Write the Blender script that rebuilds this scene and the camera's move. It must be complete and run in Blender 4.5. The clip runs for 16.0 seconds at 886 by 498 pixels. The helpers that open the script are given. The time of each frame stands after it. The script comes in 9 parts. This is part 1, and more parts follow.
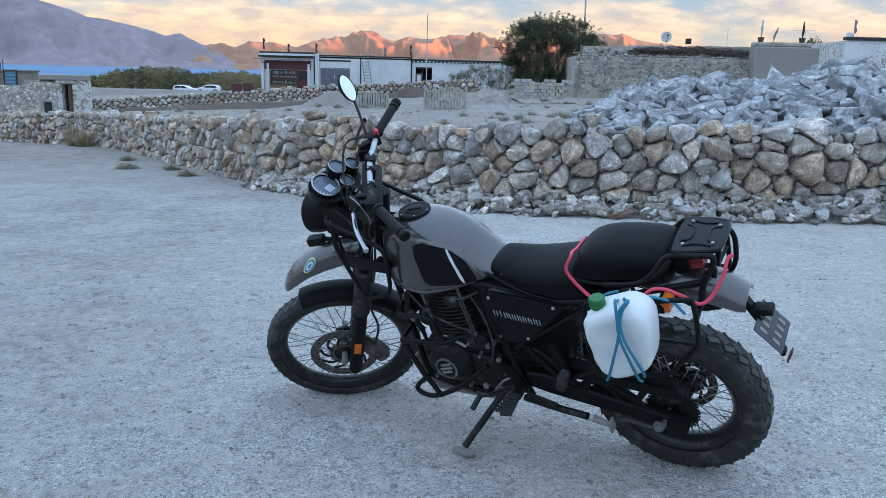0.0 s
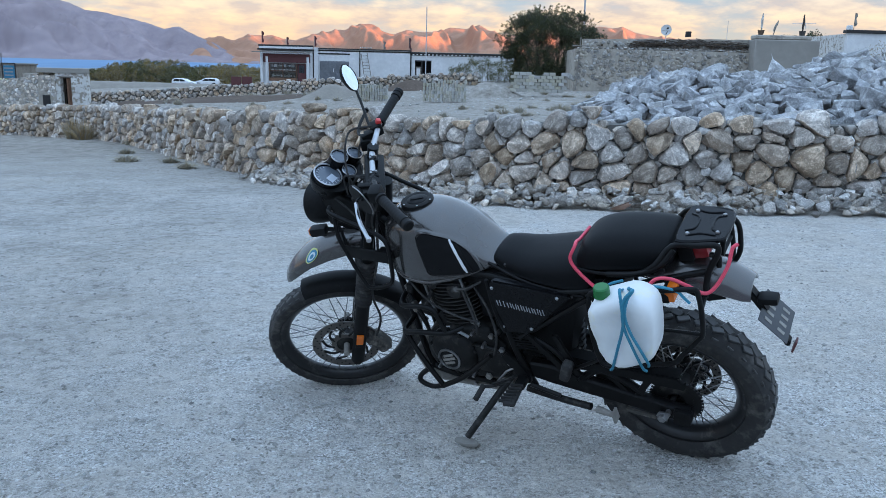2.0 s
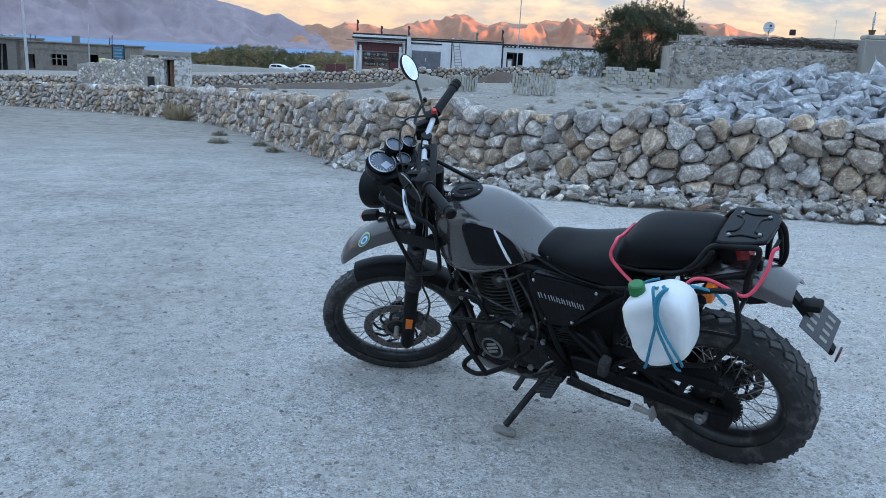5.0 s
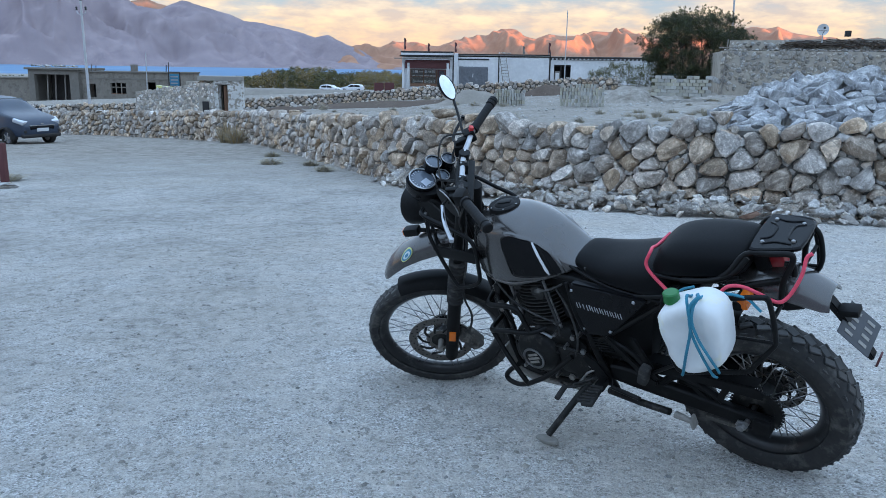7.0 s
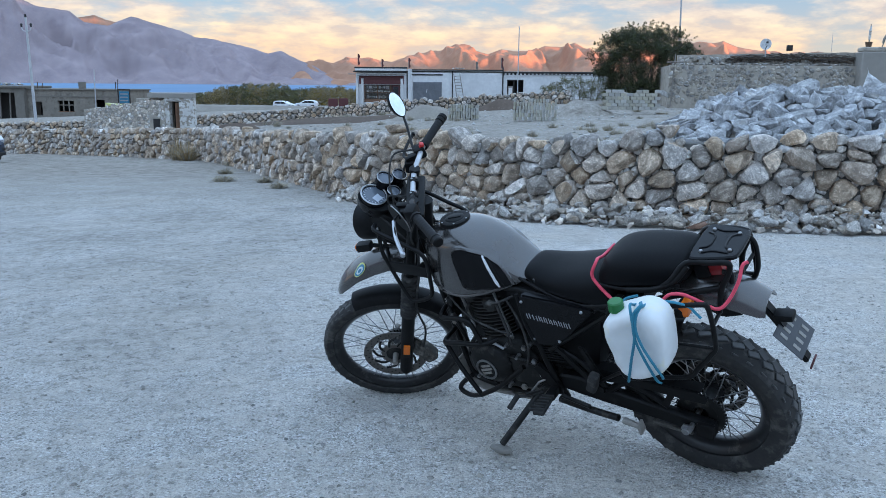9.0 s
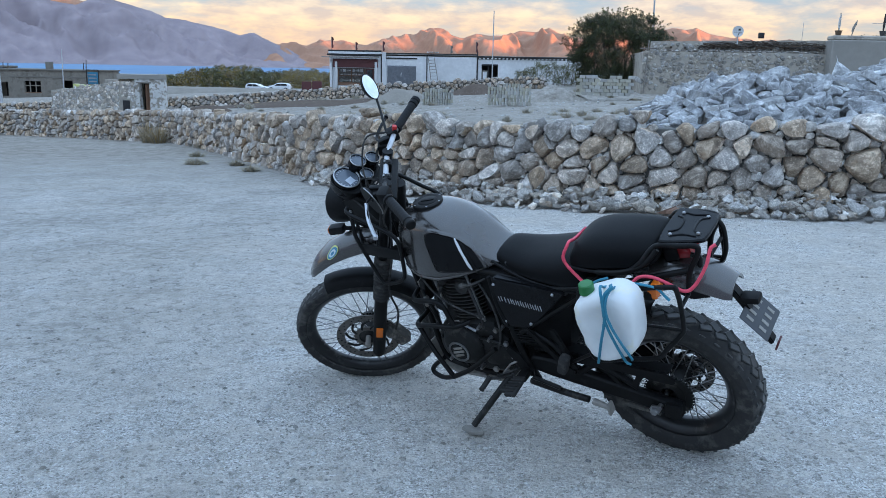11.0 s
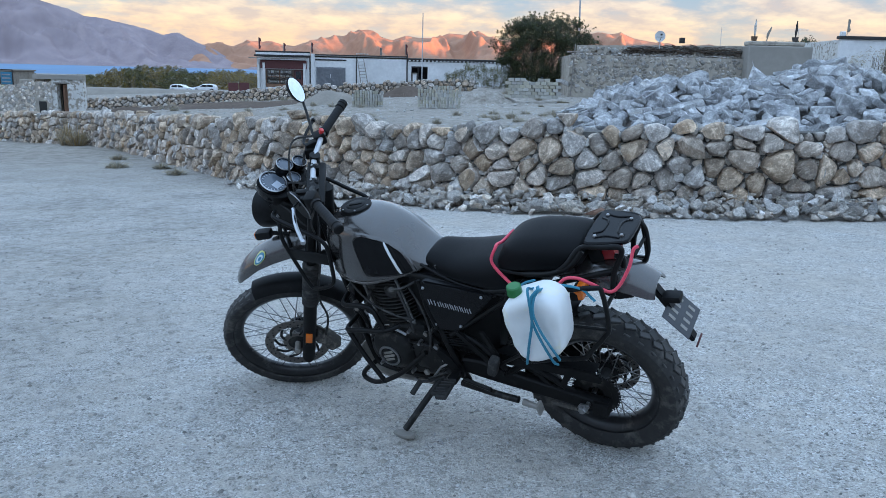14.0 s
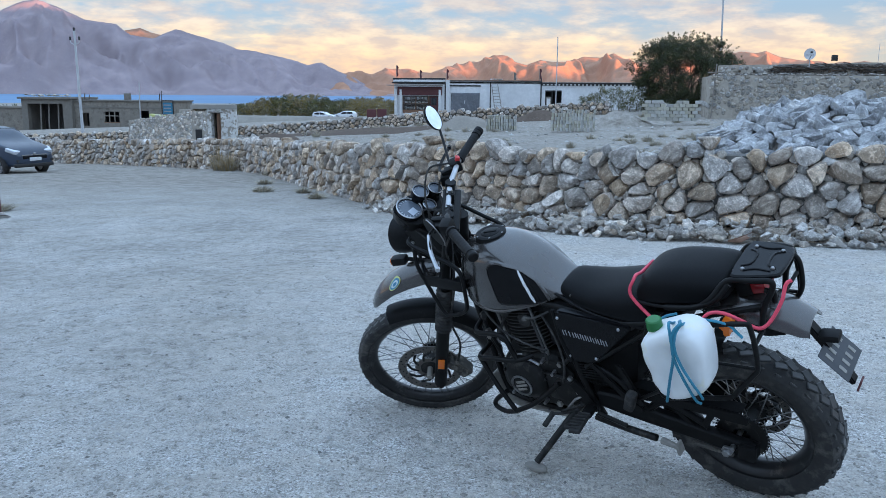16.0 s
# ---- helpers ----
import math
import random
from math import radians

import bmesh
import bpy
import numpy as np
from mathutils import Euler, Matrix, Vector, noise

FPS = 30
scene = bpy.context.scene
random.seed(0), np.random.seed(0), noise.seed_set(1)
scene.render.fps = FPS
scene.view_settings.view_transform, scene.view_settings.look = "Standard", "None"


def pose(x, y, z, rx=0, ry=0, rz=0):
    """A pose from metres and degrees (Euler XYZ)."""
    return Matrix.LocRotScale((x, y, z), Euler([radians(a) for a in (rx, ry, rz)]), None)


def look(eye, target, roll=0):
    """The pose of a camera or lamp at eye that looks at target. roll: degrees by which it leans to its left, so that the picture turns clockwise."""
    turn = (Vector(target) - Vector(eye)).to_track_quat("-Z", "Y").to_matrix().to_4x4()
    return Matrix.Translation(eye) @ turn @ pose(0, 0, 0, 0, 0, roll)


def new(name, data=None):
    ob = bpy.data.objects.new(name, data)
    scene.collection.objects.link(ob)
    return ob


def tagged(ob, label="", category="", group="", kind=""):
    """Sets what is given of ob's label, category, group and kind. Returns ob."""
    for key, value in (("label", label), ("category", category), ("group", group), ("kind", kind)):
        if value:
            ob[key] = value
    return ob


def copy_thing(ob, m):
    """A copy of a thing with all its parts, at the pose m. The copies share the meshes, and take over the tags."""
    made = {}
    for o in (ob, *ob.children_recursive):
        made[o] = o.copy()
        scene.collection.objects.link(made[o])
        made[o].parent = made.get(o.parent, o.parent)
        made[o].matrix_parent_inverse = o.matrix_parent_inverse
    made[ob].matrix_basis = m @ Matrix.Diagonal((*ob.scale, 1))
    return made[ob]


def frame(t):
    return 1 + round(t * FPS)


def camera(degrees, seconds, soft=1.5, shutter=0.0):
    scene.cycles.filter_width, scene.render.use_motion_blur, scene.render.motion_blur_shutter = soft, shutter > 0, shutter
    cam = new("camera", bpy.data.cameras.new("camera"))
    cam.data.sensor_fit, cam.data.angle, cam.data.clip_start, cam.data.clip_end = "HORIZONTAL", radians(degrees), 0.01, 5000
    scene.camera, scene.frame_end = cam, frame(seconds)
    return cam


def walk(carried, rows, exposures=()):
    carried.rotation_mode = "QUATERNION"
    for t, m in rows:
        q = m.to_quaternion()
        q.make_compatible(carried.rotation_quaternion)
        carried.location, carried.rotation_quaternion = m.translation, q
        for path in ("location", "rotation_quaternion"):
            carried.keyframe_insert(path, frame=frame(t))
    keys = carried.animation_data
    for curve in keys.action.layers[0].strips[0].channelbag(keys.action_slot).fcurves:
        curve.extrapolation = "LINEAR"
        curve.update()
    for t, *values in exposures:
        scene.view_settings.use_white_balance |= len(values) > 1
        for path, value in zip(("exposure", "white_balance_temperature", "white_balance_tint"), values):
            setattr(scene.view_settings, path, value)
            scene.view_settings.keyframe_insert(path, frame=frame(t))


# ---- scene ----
cam = camera(58.0, 16.0, soft=0.5)
PATH = [
    (0, (0.0000, -0.0000, 1.4209), (-0.0808, 1.9515, 0.9907), 1.52),
    (0.5, (-0.0012, 0.0044, 1.4173), (-0.0648, 1.9585, 0.9961), 1.42),
    (1, (0.0034, 0.0052, 1.4173), (-0.0440, 1.9598, 0.9963), 1.49),
    (1.5, (-0.0119, -0.0030, 1.4165), (-0.0662, 1.9494, 0.9861), 1.55),
    (2, (-0.0133, 0.0077, 1.4055), (-0.0917, 1.9559, 0.9598), 1.52),
    (2.5, (-0.0035, 0.0139, 1.4059), (-0.0971, 1.9585, 0.9478), 1.43),
    (3, (0.0063, 0.0170, 1.4070), (-0.0755, 1.9620, 0.9481), 1.50),
    (3.5, (0.0231, 0.0102, 1.4157), (-0.0288, 1.9589, 0.9687), 1.87),
    (4, (0.0094, 0.0139, 1.4176), (-0.0578, 1.9629, 0.9739), 2.39),
    (4.5, (0.0256, 0.0109, 1.4139), (-0.1270, 1.9530, 0.9607), 2.86),
    (5, (0.1292, -0.0368, 1.4123), (-0.1551, 1.8855, 0.9391), 3.03),
    (5.2, (0.1428, -0.0444, 1.4046), (-0.1969, 1.8667, 0.9227), 2.96),
    (7.3, (0.1932, -0.1192, 1.4369), (-0.2217, 1.7890, 1.0050), 0.90),
    (7.5, (0.1952, -0.1265, 1.4407), (-0.2014, 1.7871, 1.0154), 0.88),
    (8, (0.1978, -0.1317, 1.4406), (-0.1555, 1.7934, 1.0289), 0.72),
    (8.5, (0.2092, -0.1432, 1.4410), (-0.1159, 1.7883, 1.0364), 0.58),
    (10.8, (0.2302, -0.1641, 1.4295), (-0.0360, 1.7705, 0.9975), 1.12),
    (11, (0.2260, -0.1634, 1.4342), (-0.0193, 1.7719, 0.9933), 1.11),
    (11.5, (0.2276, -0.1521, 1.4331), (0.0229, 1.7855, 0.9817), 1.22),
    (12, (0.2203, -0.1397, 1.4330), (0.0503, 1.7997, 0.9747), 1.23),
    (12.5, (0.2233, -0.1284, 1.4329), (0.0799, 1.8131, 0.9746), 1.27),
    (13, (0.2266, -0.1375, 1.4356), (0.1068, 1.8075, 0.9856), 1.34),
    (13.5, (0.2313, -0.1536, 1.4380), (0.1303, 1.7951, 0.9993), 1.40),
    (14, (0.2371, -0.1600, 1.4405), (0.1607, 1.7912, 1.0081), 1.48),
    (14.5, (0.2344, -0.1617, 1.4390), (0.1767, 1.7892, 1.0021), 1.43),
    (15, (0.2439, -0.1501, 1.4361), (0.1644, 1.7978, 0.9899), 1.27),
    (15.5, (0.2562, -0.1474, 1.4385), (0.0637, 1.7960, 1.0069), 0.94),
    (16, (0.2210, -0.1287, 1.4502), (-0.1820, 1.7931, 1.0703), 0.44),
]
EXPOSURE = 1.38
walk(cam, [(t, look(eye, target, roll)) for t, eye, target, roll in PATH], [(0, EXPOSURE), (16, EXPOSURE)])

# ---- world and sun ----
# After sunset in the yard: a ridge behind shades it, while the far range still catches the sun.
SUN_EL, SUN_AZ = 2.0, 140.0


def sky_world():
    w = bpy.data.worlds.new("evening_sky")
    scene.world = w
    w.use_nodes = True
    nt = w.node_tree
    nt.nodes.clear()
    N, L = nt.nodes.new, nt.links.new
    out, bg = N("ShaderNodeOutputWorld"), N("ShaderNodeBackground")
    sky = N("ShaderNodeTexSky")
    sky.sky_type, sky.sun_disc = "NISHITA", False
    sky.sun_elevation, sky.sun_rotation = radians(SUN_EL + 3.0), radians(SUN_AZ)
    sky.altitude, sky.air_density, sky.dust_density, sky.ozone_density = 4200, 1.0, 1.2, 1.2
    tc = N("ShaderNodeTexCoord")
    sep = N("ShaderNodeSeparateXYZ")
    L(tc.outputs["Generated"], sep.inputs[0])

    def math_node(op, a, b=None):
        m = N("ShaderNodeMath")
        m.operation = op
        for k, v in enumerate((a, b)):
            if v is None:
                continue
            if isinstance(v, (int, float)):
                m.inputs[k].default_value = v
            else:
                L(v, m.inputs[k])
        return m.outputs[0]

    def noise_node(vec, scale, detail, rough):
        n = N("ShaderNodeTexNoise")
        n.inputs["Scale"].default_value, n.inputs["Detail"].default_value, n.inputs["Roughness"].default_value = scale, detail, rough
        L(vec, n.inputs["Vector"])
        return n.outputs["Fac"]

    def ramp(fac, stops):
        r = N("ShaderNodeValToRGB")
        e = r.color_ramp.elements
        while len(e) < len(stops):
            e.new(0.5)
        for k, (p, c) in enumerate(stops):
            e[k].position, e[k].color = p, (*c, 1)
        L(fac, r.inputs[0])
        return r.outputs[0]

    def mix(fac, a, b):
        m = N("ShaderNodeMix")
        m.data_type = "RGBA"
        for k, v in ((0, fac), (6, a), (7, b)):
            if isinstance(v, (tuple, float)):
                m.inputs[k].default_value = v
            else:
                L(v, m.inputs[k])
        return m.outputs[2]

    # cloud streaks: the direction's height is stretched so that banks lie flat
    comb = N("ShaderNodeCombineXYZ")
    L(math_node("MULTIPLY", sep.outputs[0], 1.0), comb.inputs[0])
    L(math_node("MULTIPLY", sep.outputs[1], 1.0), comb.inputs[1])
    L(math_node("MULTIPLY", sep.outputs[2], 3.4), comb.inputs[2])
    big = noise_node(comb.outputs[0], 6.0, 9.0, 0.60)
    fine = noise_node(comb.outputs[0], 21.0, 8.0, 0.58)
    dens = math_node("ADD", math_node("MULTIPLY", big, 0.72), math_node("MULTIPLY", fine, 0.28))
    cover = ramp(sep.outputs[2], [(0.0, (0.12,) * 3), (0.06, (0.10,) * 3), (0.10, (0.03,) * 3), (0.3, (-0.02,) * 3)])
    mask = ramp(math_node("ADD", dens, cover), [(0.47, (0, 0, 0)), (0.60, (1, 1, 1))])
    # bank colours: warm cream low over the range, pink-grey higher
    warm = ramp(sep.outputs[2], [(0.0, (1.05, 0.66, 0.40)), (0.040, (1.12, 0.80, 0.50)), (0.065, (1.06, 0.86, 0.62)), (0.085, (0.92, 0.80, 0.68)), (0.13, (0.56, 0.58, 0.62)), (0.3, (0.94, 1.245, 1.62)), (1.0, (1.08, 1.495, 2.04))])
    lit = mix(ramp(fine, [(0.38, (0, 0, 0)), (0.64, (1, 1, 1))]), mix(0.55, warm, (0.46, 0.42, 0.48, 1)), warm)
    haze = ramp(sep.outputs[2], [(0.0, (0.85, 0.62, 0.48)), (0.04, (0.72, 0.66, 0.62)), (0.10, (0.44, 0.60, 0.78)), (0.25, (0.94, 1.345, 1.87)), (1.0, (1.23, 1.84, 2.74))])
    nishita = N("ShaderNodeVectorMath")
    nishita.operation = "SCALE"
    L(sky.outputs[0], nishita.inputs[0])
    nishita.inputs["Scale"].default_value = 0.10
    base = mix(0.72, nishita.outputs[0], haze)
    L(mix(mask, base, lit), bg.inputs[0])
    bg.inputs[1].default_value = 0.42
    L(bg.outputs[0], out.inputs[0])


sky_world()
sun = new("sun", bpy.data.lights.new("sun", "SUN"))
sun.data.energy, sun.data.angle, sun.data.color = 5.0, radians(0.5), (1.0, 0.40, 0.17)
_saz, _sel = radians(SUN_AZ), radians(SUN_EL)
_sdir = Vector((math.sin(_saz) * math.cos(_sel), math.cos(_saz) * math.cos(_sel), math.sin(_sel)))
sun.matrix_basis = look(_sdir * 50, (0, 0, 0))

# ---- materials ----


def surface(name, c1, c2, rough=0.8, metal=0.0, scale=8.0, coarse=1.0, bump=0.3, bump_scale=None, third=None, spec=0.5,
            rough_var=0.1, per_piece=0.0, coat=0.0, dist=0.02, vor=0.0, third_at=(0.52, 0.66), banded=0.0):
    """A node material: two colours mixed at a fine and a coarse scale, a third one in patches, uneven gloss and relief."""
    m = bpy.data.materials.new(name)
    m.use_nodes = True
    nt = m.node_tree
    N, L = nt.nodes.new, nt.links.new
    b = nt.nodes["Principled BSDF"]
    tc = N("ShaderNodeTexCoord")
    vec = tc.outputs["Object"]

    def nz(s, d=5.0, r=0.6):
        n = N("ShaderNodeTexNoise")
        n.inputs["Scale"].default_value, n.inputs["Detail"].default_value, n.inputs["Roughness"].default_value = s, d, r
        L(vec, n.inputs["Vector"])
        return n.outputs["Fac"]

    def rmp(fac, a, z):
        r = N("ShaderNodeMapRange")
        r.inputs[1].default_value, r.inputs[2].default_value = a, z
        L(fac, r.inputs[0])
        return r.outputs[0]

    def mix(fac, a, z):
        x = N("ShaderNodeMix")
        x.data_type = "RGBA"
        for k, v in ((0, fac), (6, a), (7, z)):
            if isinstance(v, (tuple, float)):
                x.inputs[k].default_value = v
            else:
                L(v, x.inputs[k])
        return x.outputs[2]

    if banded:
        warp = N("ShaderNodeTexNoise")
        warp.inputs["Scale"].default_value, warp.inputs["Detail"].default_value = 2.4, 3.0
        L(vec, warp.inputs["Vector"])
        ws = N("ShaderNodeVectorMath")
        ws.operation = "MULTIPLY_ADD"
        L(warp.outputs["Color"], ws.inputs[0])
        ws.inputs[1].default_value = (banded, banded, banded)
        L(vec, ws.inputs[2])
        mp = N("ShaderNodeMapping")
        mp.inputs["Rotation"].default_value, mp.inputs["Scale"].default_value = (0.5, 0.35, 0.2), (0.8, 0.8, 4.2)
        L(ws.outputs[0], mp.inputs["Vector"])
        vec = mp.outputs[0]
    fine, big = nz(scale, 6.0), nz(coarse, 4.0)
    col = mix(rmp(fine, 0.32, 0.68), (*c1, 1.0), (*c2, 1.0))
    mid = tuple((p + q) / 2 for p, q in zip(c1, c2))
    col = mix(rmp(big, 0.30, 0.75), col, (*[v * 0.78 for v in mid], 1.0))
    if third:
        t3 = nz(coarse * 2.3 + 0.37, 5.0, 0.65)
        col = mix(rmp(t3, *third_at), col, (*third, 1.0))
    if per_piece:
        oi = N("ShaderNodeObjectInfo")
        geo = N("ShaderNodeNewGeometry")
        add = N("ShaderNodeMath")
        add.operation = "ADD"
        L(oi.outputs["Random"], add.inputs[0])
        L(geo.outputs["Random Per Island"], add.inputs[1])
        frac = N("ShaderNodeMath")
        frac.operation = "FRACT"
        L(add.outputs[0], frac.inputs[0])
        hsv = N("ShaderNodeHueSaturation")
        val = N("ShaderNodeMapRange")
        val.inputs[3].default_value, val.inputs[4].default_value = 1 - per_piece, 1 + per_piece
        L(frac.outputs[0], val.inputs[0])
        L(val.outputs[0], hsv.inputs["Value"])
        frac2 = N("ShaderNodeMath")
        frac2.operation = "MULTIPLY"
        frac2.inputs[1].default_value = 7.31
        L(frac.outputs[0], frac2.inputs[0])
        frac3 = N("ShaderNodeMath")
        frac3.operation = "FRACT"
        L(frac2.outputs[0], frac3.inputs[0])
        sat = N("ShaderNodeMapRange")
        sat.inputs[3].default_value, sat.inputs[4].default_value = 0.4, 1.7
        L(frac3.outputs[0], sat.inputs[0])
        L(sat.outputs[0], hsv.inputs["Saturation"])
        L(col, hsv.inputs["Color"])
        col = hsv.outputs[0]
    L(col, b.inputs["Base Color"])
    r = N("ShaderNodeMapRange")
    r.inputs[3].default_value, r.inputs[4].default_value = max(0.03, rough - rough_var), min(1.0, rough + rough_var)
    L(big, r.inputs[0])
    L(r.outputs[0], b.inputs["Roughness"])
    b.inputs["Metallic"].default_value = metal
    b.inputs["Specular IOR Level"].default_value = spec
    b.inputs["Coat Weight"].default_value = coat
    b.inputs["Coat Roughness"].default_value = 0.12
    if bump:
        bp = N("ShaderNodeBump")
        bp.inputs["Strength"].default_value, bp.inputs["Distance"].default_value = bump, dist
        h = nz(bump_scale or scale * 1.7, 8.0, 0.65)
        if vor:
            v = N("ShaderNodeTexVoronoi")
            v.inputs["Scale"].default_value = vor
            L(vec, v.inputs["Vector"])
            mm = N("ShaderNodeMath")
            mm.operation = "ADD"
            L(h, mm.inputs[0])
            L(v.outputs["Distance"], mm.inputs[1])
            h = mm.outputs[0]
        L(h, bp.inputs["Height"])
        L(bp.outputs[0], b.inputs["Normal"])
    return m


def plain(name, c, rough=0.5, metal=0.0, **kw):
    return surface(name, tuple(v * 0.9 for v in c), tuple(v * 1.1 for v in c), rough, metal, **{"bump": 0.05, "scale": 30.0, "coarse": 4.0, "dist": 0.003, **kw})


M = {}


def gravel_material():
    """Sandy gravel: grains of two sizes, each its own shade, over drifting patches of sand and soil."""
    m = bpy.data.materials.new("gravel")
    m.use_nodes = True
    nt = m.node_tree
    N, L = nt.nodes.new, nt.links.new
    b = nt.nodes["Principled BSDF"]
    tc = N("ShaderNodeTexCoord")

    def nz(s, d=5.0, r=0.6):
        n = N("ShaderNodeTexNoise")
        n.inputs["Scale"].default_value, n.inputs["Detail"].default_value, n.inputs["Roughness"].default_value = s, d, r
        L(tc.outputs["Object"], n.inputs["Vector"])
        return n.outputs["Fac"]

    def vor(s):
        v = N("ShaderNodeTexVoronoi")
        v.inputs["Scale"].default_value = s
        L(tc.outputs["Object"], v.inputs["Vector"])
        sep = N("ShaderNodeSeparateColor")
        L(v.outputs["Color"], sep.inputs[0])
        return sep.outputs[0], v.outputs["Distance"]

    def rng(f, a, z, lo=0.0, hi=1.0):
        r = N("ShaderNodeMapRange")
        for k, v in enumerate((a, z, lo, hi)):
            r.inputs[k + 1].default_value = v
        L(f, r.inputs[0])
        return r.outputs[0]

    def mix(f, a, z):
        x = N("ShaderNodeMix")
        x.data_type = "RGBA"
        for k, v in ((0, f), (6, a), (7, z)):
            if isinstance(v, (tuple, float)):
                x.inputs[k].default_value = v
            else:
                L(v, x.inputs[k])
        return x.outputs[2]

    g1, d1 = vor(170.0)
    g2, d2 = vor(34.0)
    g3, d3 = vor(105.0)
    sand = mix(rng(nz(60.0, 8.0, 0.7), 0.3, 0.7), (0.684, 0.626, 0.563, 1), (0.522, 0.479, 0.430, 1))
    grit = mix(rng(g1, 0.0, 1.0), (0.244, 0.230, 0.212, 1), (0.846, 0.840, 0.825, 1))
    col = mix(rng(nz(3.0, 7.0, 0.72), 0.34, 0.60, 0.25, 1.0), sand, grit)
    col = mix(rng(g3, 0.945, 0.955), col, (0.180, 0.173, 0.163, 1))
    col = mix(rng(g3, 0.05, 0.04), col, (0.846, 0.840, 0.832, 1))
    big = mix(rng(g2, 0.0, 1.0), (0.335, 0.317, 0.301, 1), (0.721, 0.692, 0.664, 1))
    stone = N("ShaderNodeMath")
    stone.operation = "MULTIPLY"
    L(rng(g2, 0.94, 0.96), stone.inputs[0])
    L(rng(d2, 0.30, 0.22), stone.inputs[1])
    col = mix(stone.outputs[0], col, big)
    # trodden sandy patches, darker soil patches, and a darker mix growing towards low x
    col = mix(rng(nz(0.55, 6.0, 0.62), 0.42, 0.60, 0.0, 0.58), col, mix(rng(nz(30.0, 8.0, 0.75), 0.3, 0.7), (0.621, 0.561, 0.490, 1), (0.454, 0.409, 0.358, 1)))
    col = mix(rng(nz(1.7, 7.0, 0.7), 0.50, 0.70, 0.0, 0.45), col, (0.322, 0.296, 0.262, 1))
    col = mix(rng(nz(6.5, 7.0, 0.75), 0.54, 0.70, 0.0, 0.5), col, (0.374, 0.343, 0.307, 1))
    # dark specks paint the shaded pockets of the trodden ground
    col = mix(rng(nz(17.0, 9.0, 0.8), 0.54, 0.62, 0.0, 0.75), col, (0.258, 0.235, 0.210, 1))
    col = mix(rng(nz(11.0, 9.0, 0.8), 0.46, 0.38, 0.0, 0.55), col, (0.799, 0.743, 0.676, 1))
    yard = N("ShaderNodeSeparateXYZ")
    L(tc.outputs["Object"], yard.inputs[0])
    left_dark = N("ShaderNodeMath")
    left_dark.operation = "MULTIPLY"
    L(rng(yard.outputs[0], -0.3, -3.2, 0.0, 0.9), left_dark.inputs[0])
    L(rng(nz(0.8, 7.0, 0.68), 0.36, 0.60, 0.25, 1.0), left_dark.inputs[1])
    col = mix(left_dark.outputs[0], col, mix(rng(nz(9.0, 9.0, 0.8), 0.40, 0.60), (0.221, 0.207, 0.187, 1), (0.459, 0.438, 0.407, 1)))
    # dark flecks for clods and their shaded pockets, denser towards low x
    clod = N("ShaderNodeMath")
    clod.operation = "MULTIPLY"
    L(rng(yard.outputs[0], 0.4, -2.6, 0.15, 0.9), clod.inputs[0])
    L(rng(nz(13.0, 9.0, 0.82), 0.55, 0.62), clod.inputs[1])
    col = mix(clod.outputs[0], col, (0.146, 0.137, 0.125, 1))
    # the open field behind the wall is browner, weathered soil and stones
    pos = N("ShaderNodeSeparateXYZ")
    L(tc.outputs["Object"], pos.inputs[0])
    fld = N("ShaderNodeMath")
    fld.operation = "MULTIPLY"
    L(rng(pos.outputs[1], 11.0, 20.0), fld.inputs[0])
    L(rng(nz(0.9, 8.0, 0.72), 0.30, 0.62, 0.55, 1.0), fld.inputs[1])
    col = mix(fld.outputs[0], col, mix(rng(nz(3.2, 8.0, 0.75), 0.36, 0.64), (0.165, 0.138, 0.112, 1), (0.40, 0.365, 0.32, 1)))
    L(col, b.inputs["Base Color"])
    b.inputs["Roughness"].default_value = 0.95
    b.inputs["Specular IOR Level"].default_value = 0.2
    h = N("ShaderNodeMath")
    h.operation = "MULTIPLY_ADD"
    L(nz(22.0, 9.0, 0.74), h.inputs[0])
    h.inputs[1].default_value = 2.0
    L(rng(d1, 0.0, 0.6, 0.20, 0.0), h.inputs[2])
    h2 = N("ShaderNodeMath")
    h2.operation = "ADD"
    L(h.outputs[0], h2.inputs[0])
    L(rng(nz(7.0, 6.0, 0.6), 0.35, 0.70, 0.0, 1.6), h2.inputs[1])
    bp = N("ShaderNodeBump")
    bp.inputs["Strength"].default_value, bp.inputs["Distance"].default_value = 1.0, 0.015
    L(h2.outputs[0], bp.inputs["Height"])
    L(bp.outputs[0], b.inputs["Normal"])
    return m


M["gravel"] = gravel_material()
M["yard_stone"] = surface("yard_stone", (0.43, 0.41, 0.38), (0.26, 0.245, 0.225), 0.95, scale=20.0, coarse=4.0, bump=0.3, per_piece=0.45, spec=0.2)
M["pebble"] = surface("pebble", (0.52, 0.505, 0.48), (0.36, 0.348, 0.33), 0.9, scale=20.0, coarse=4.0, bump=0.2, per_piece=0.28, spec=0.25)


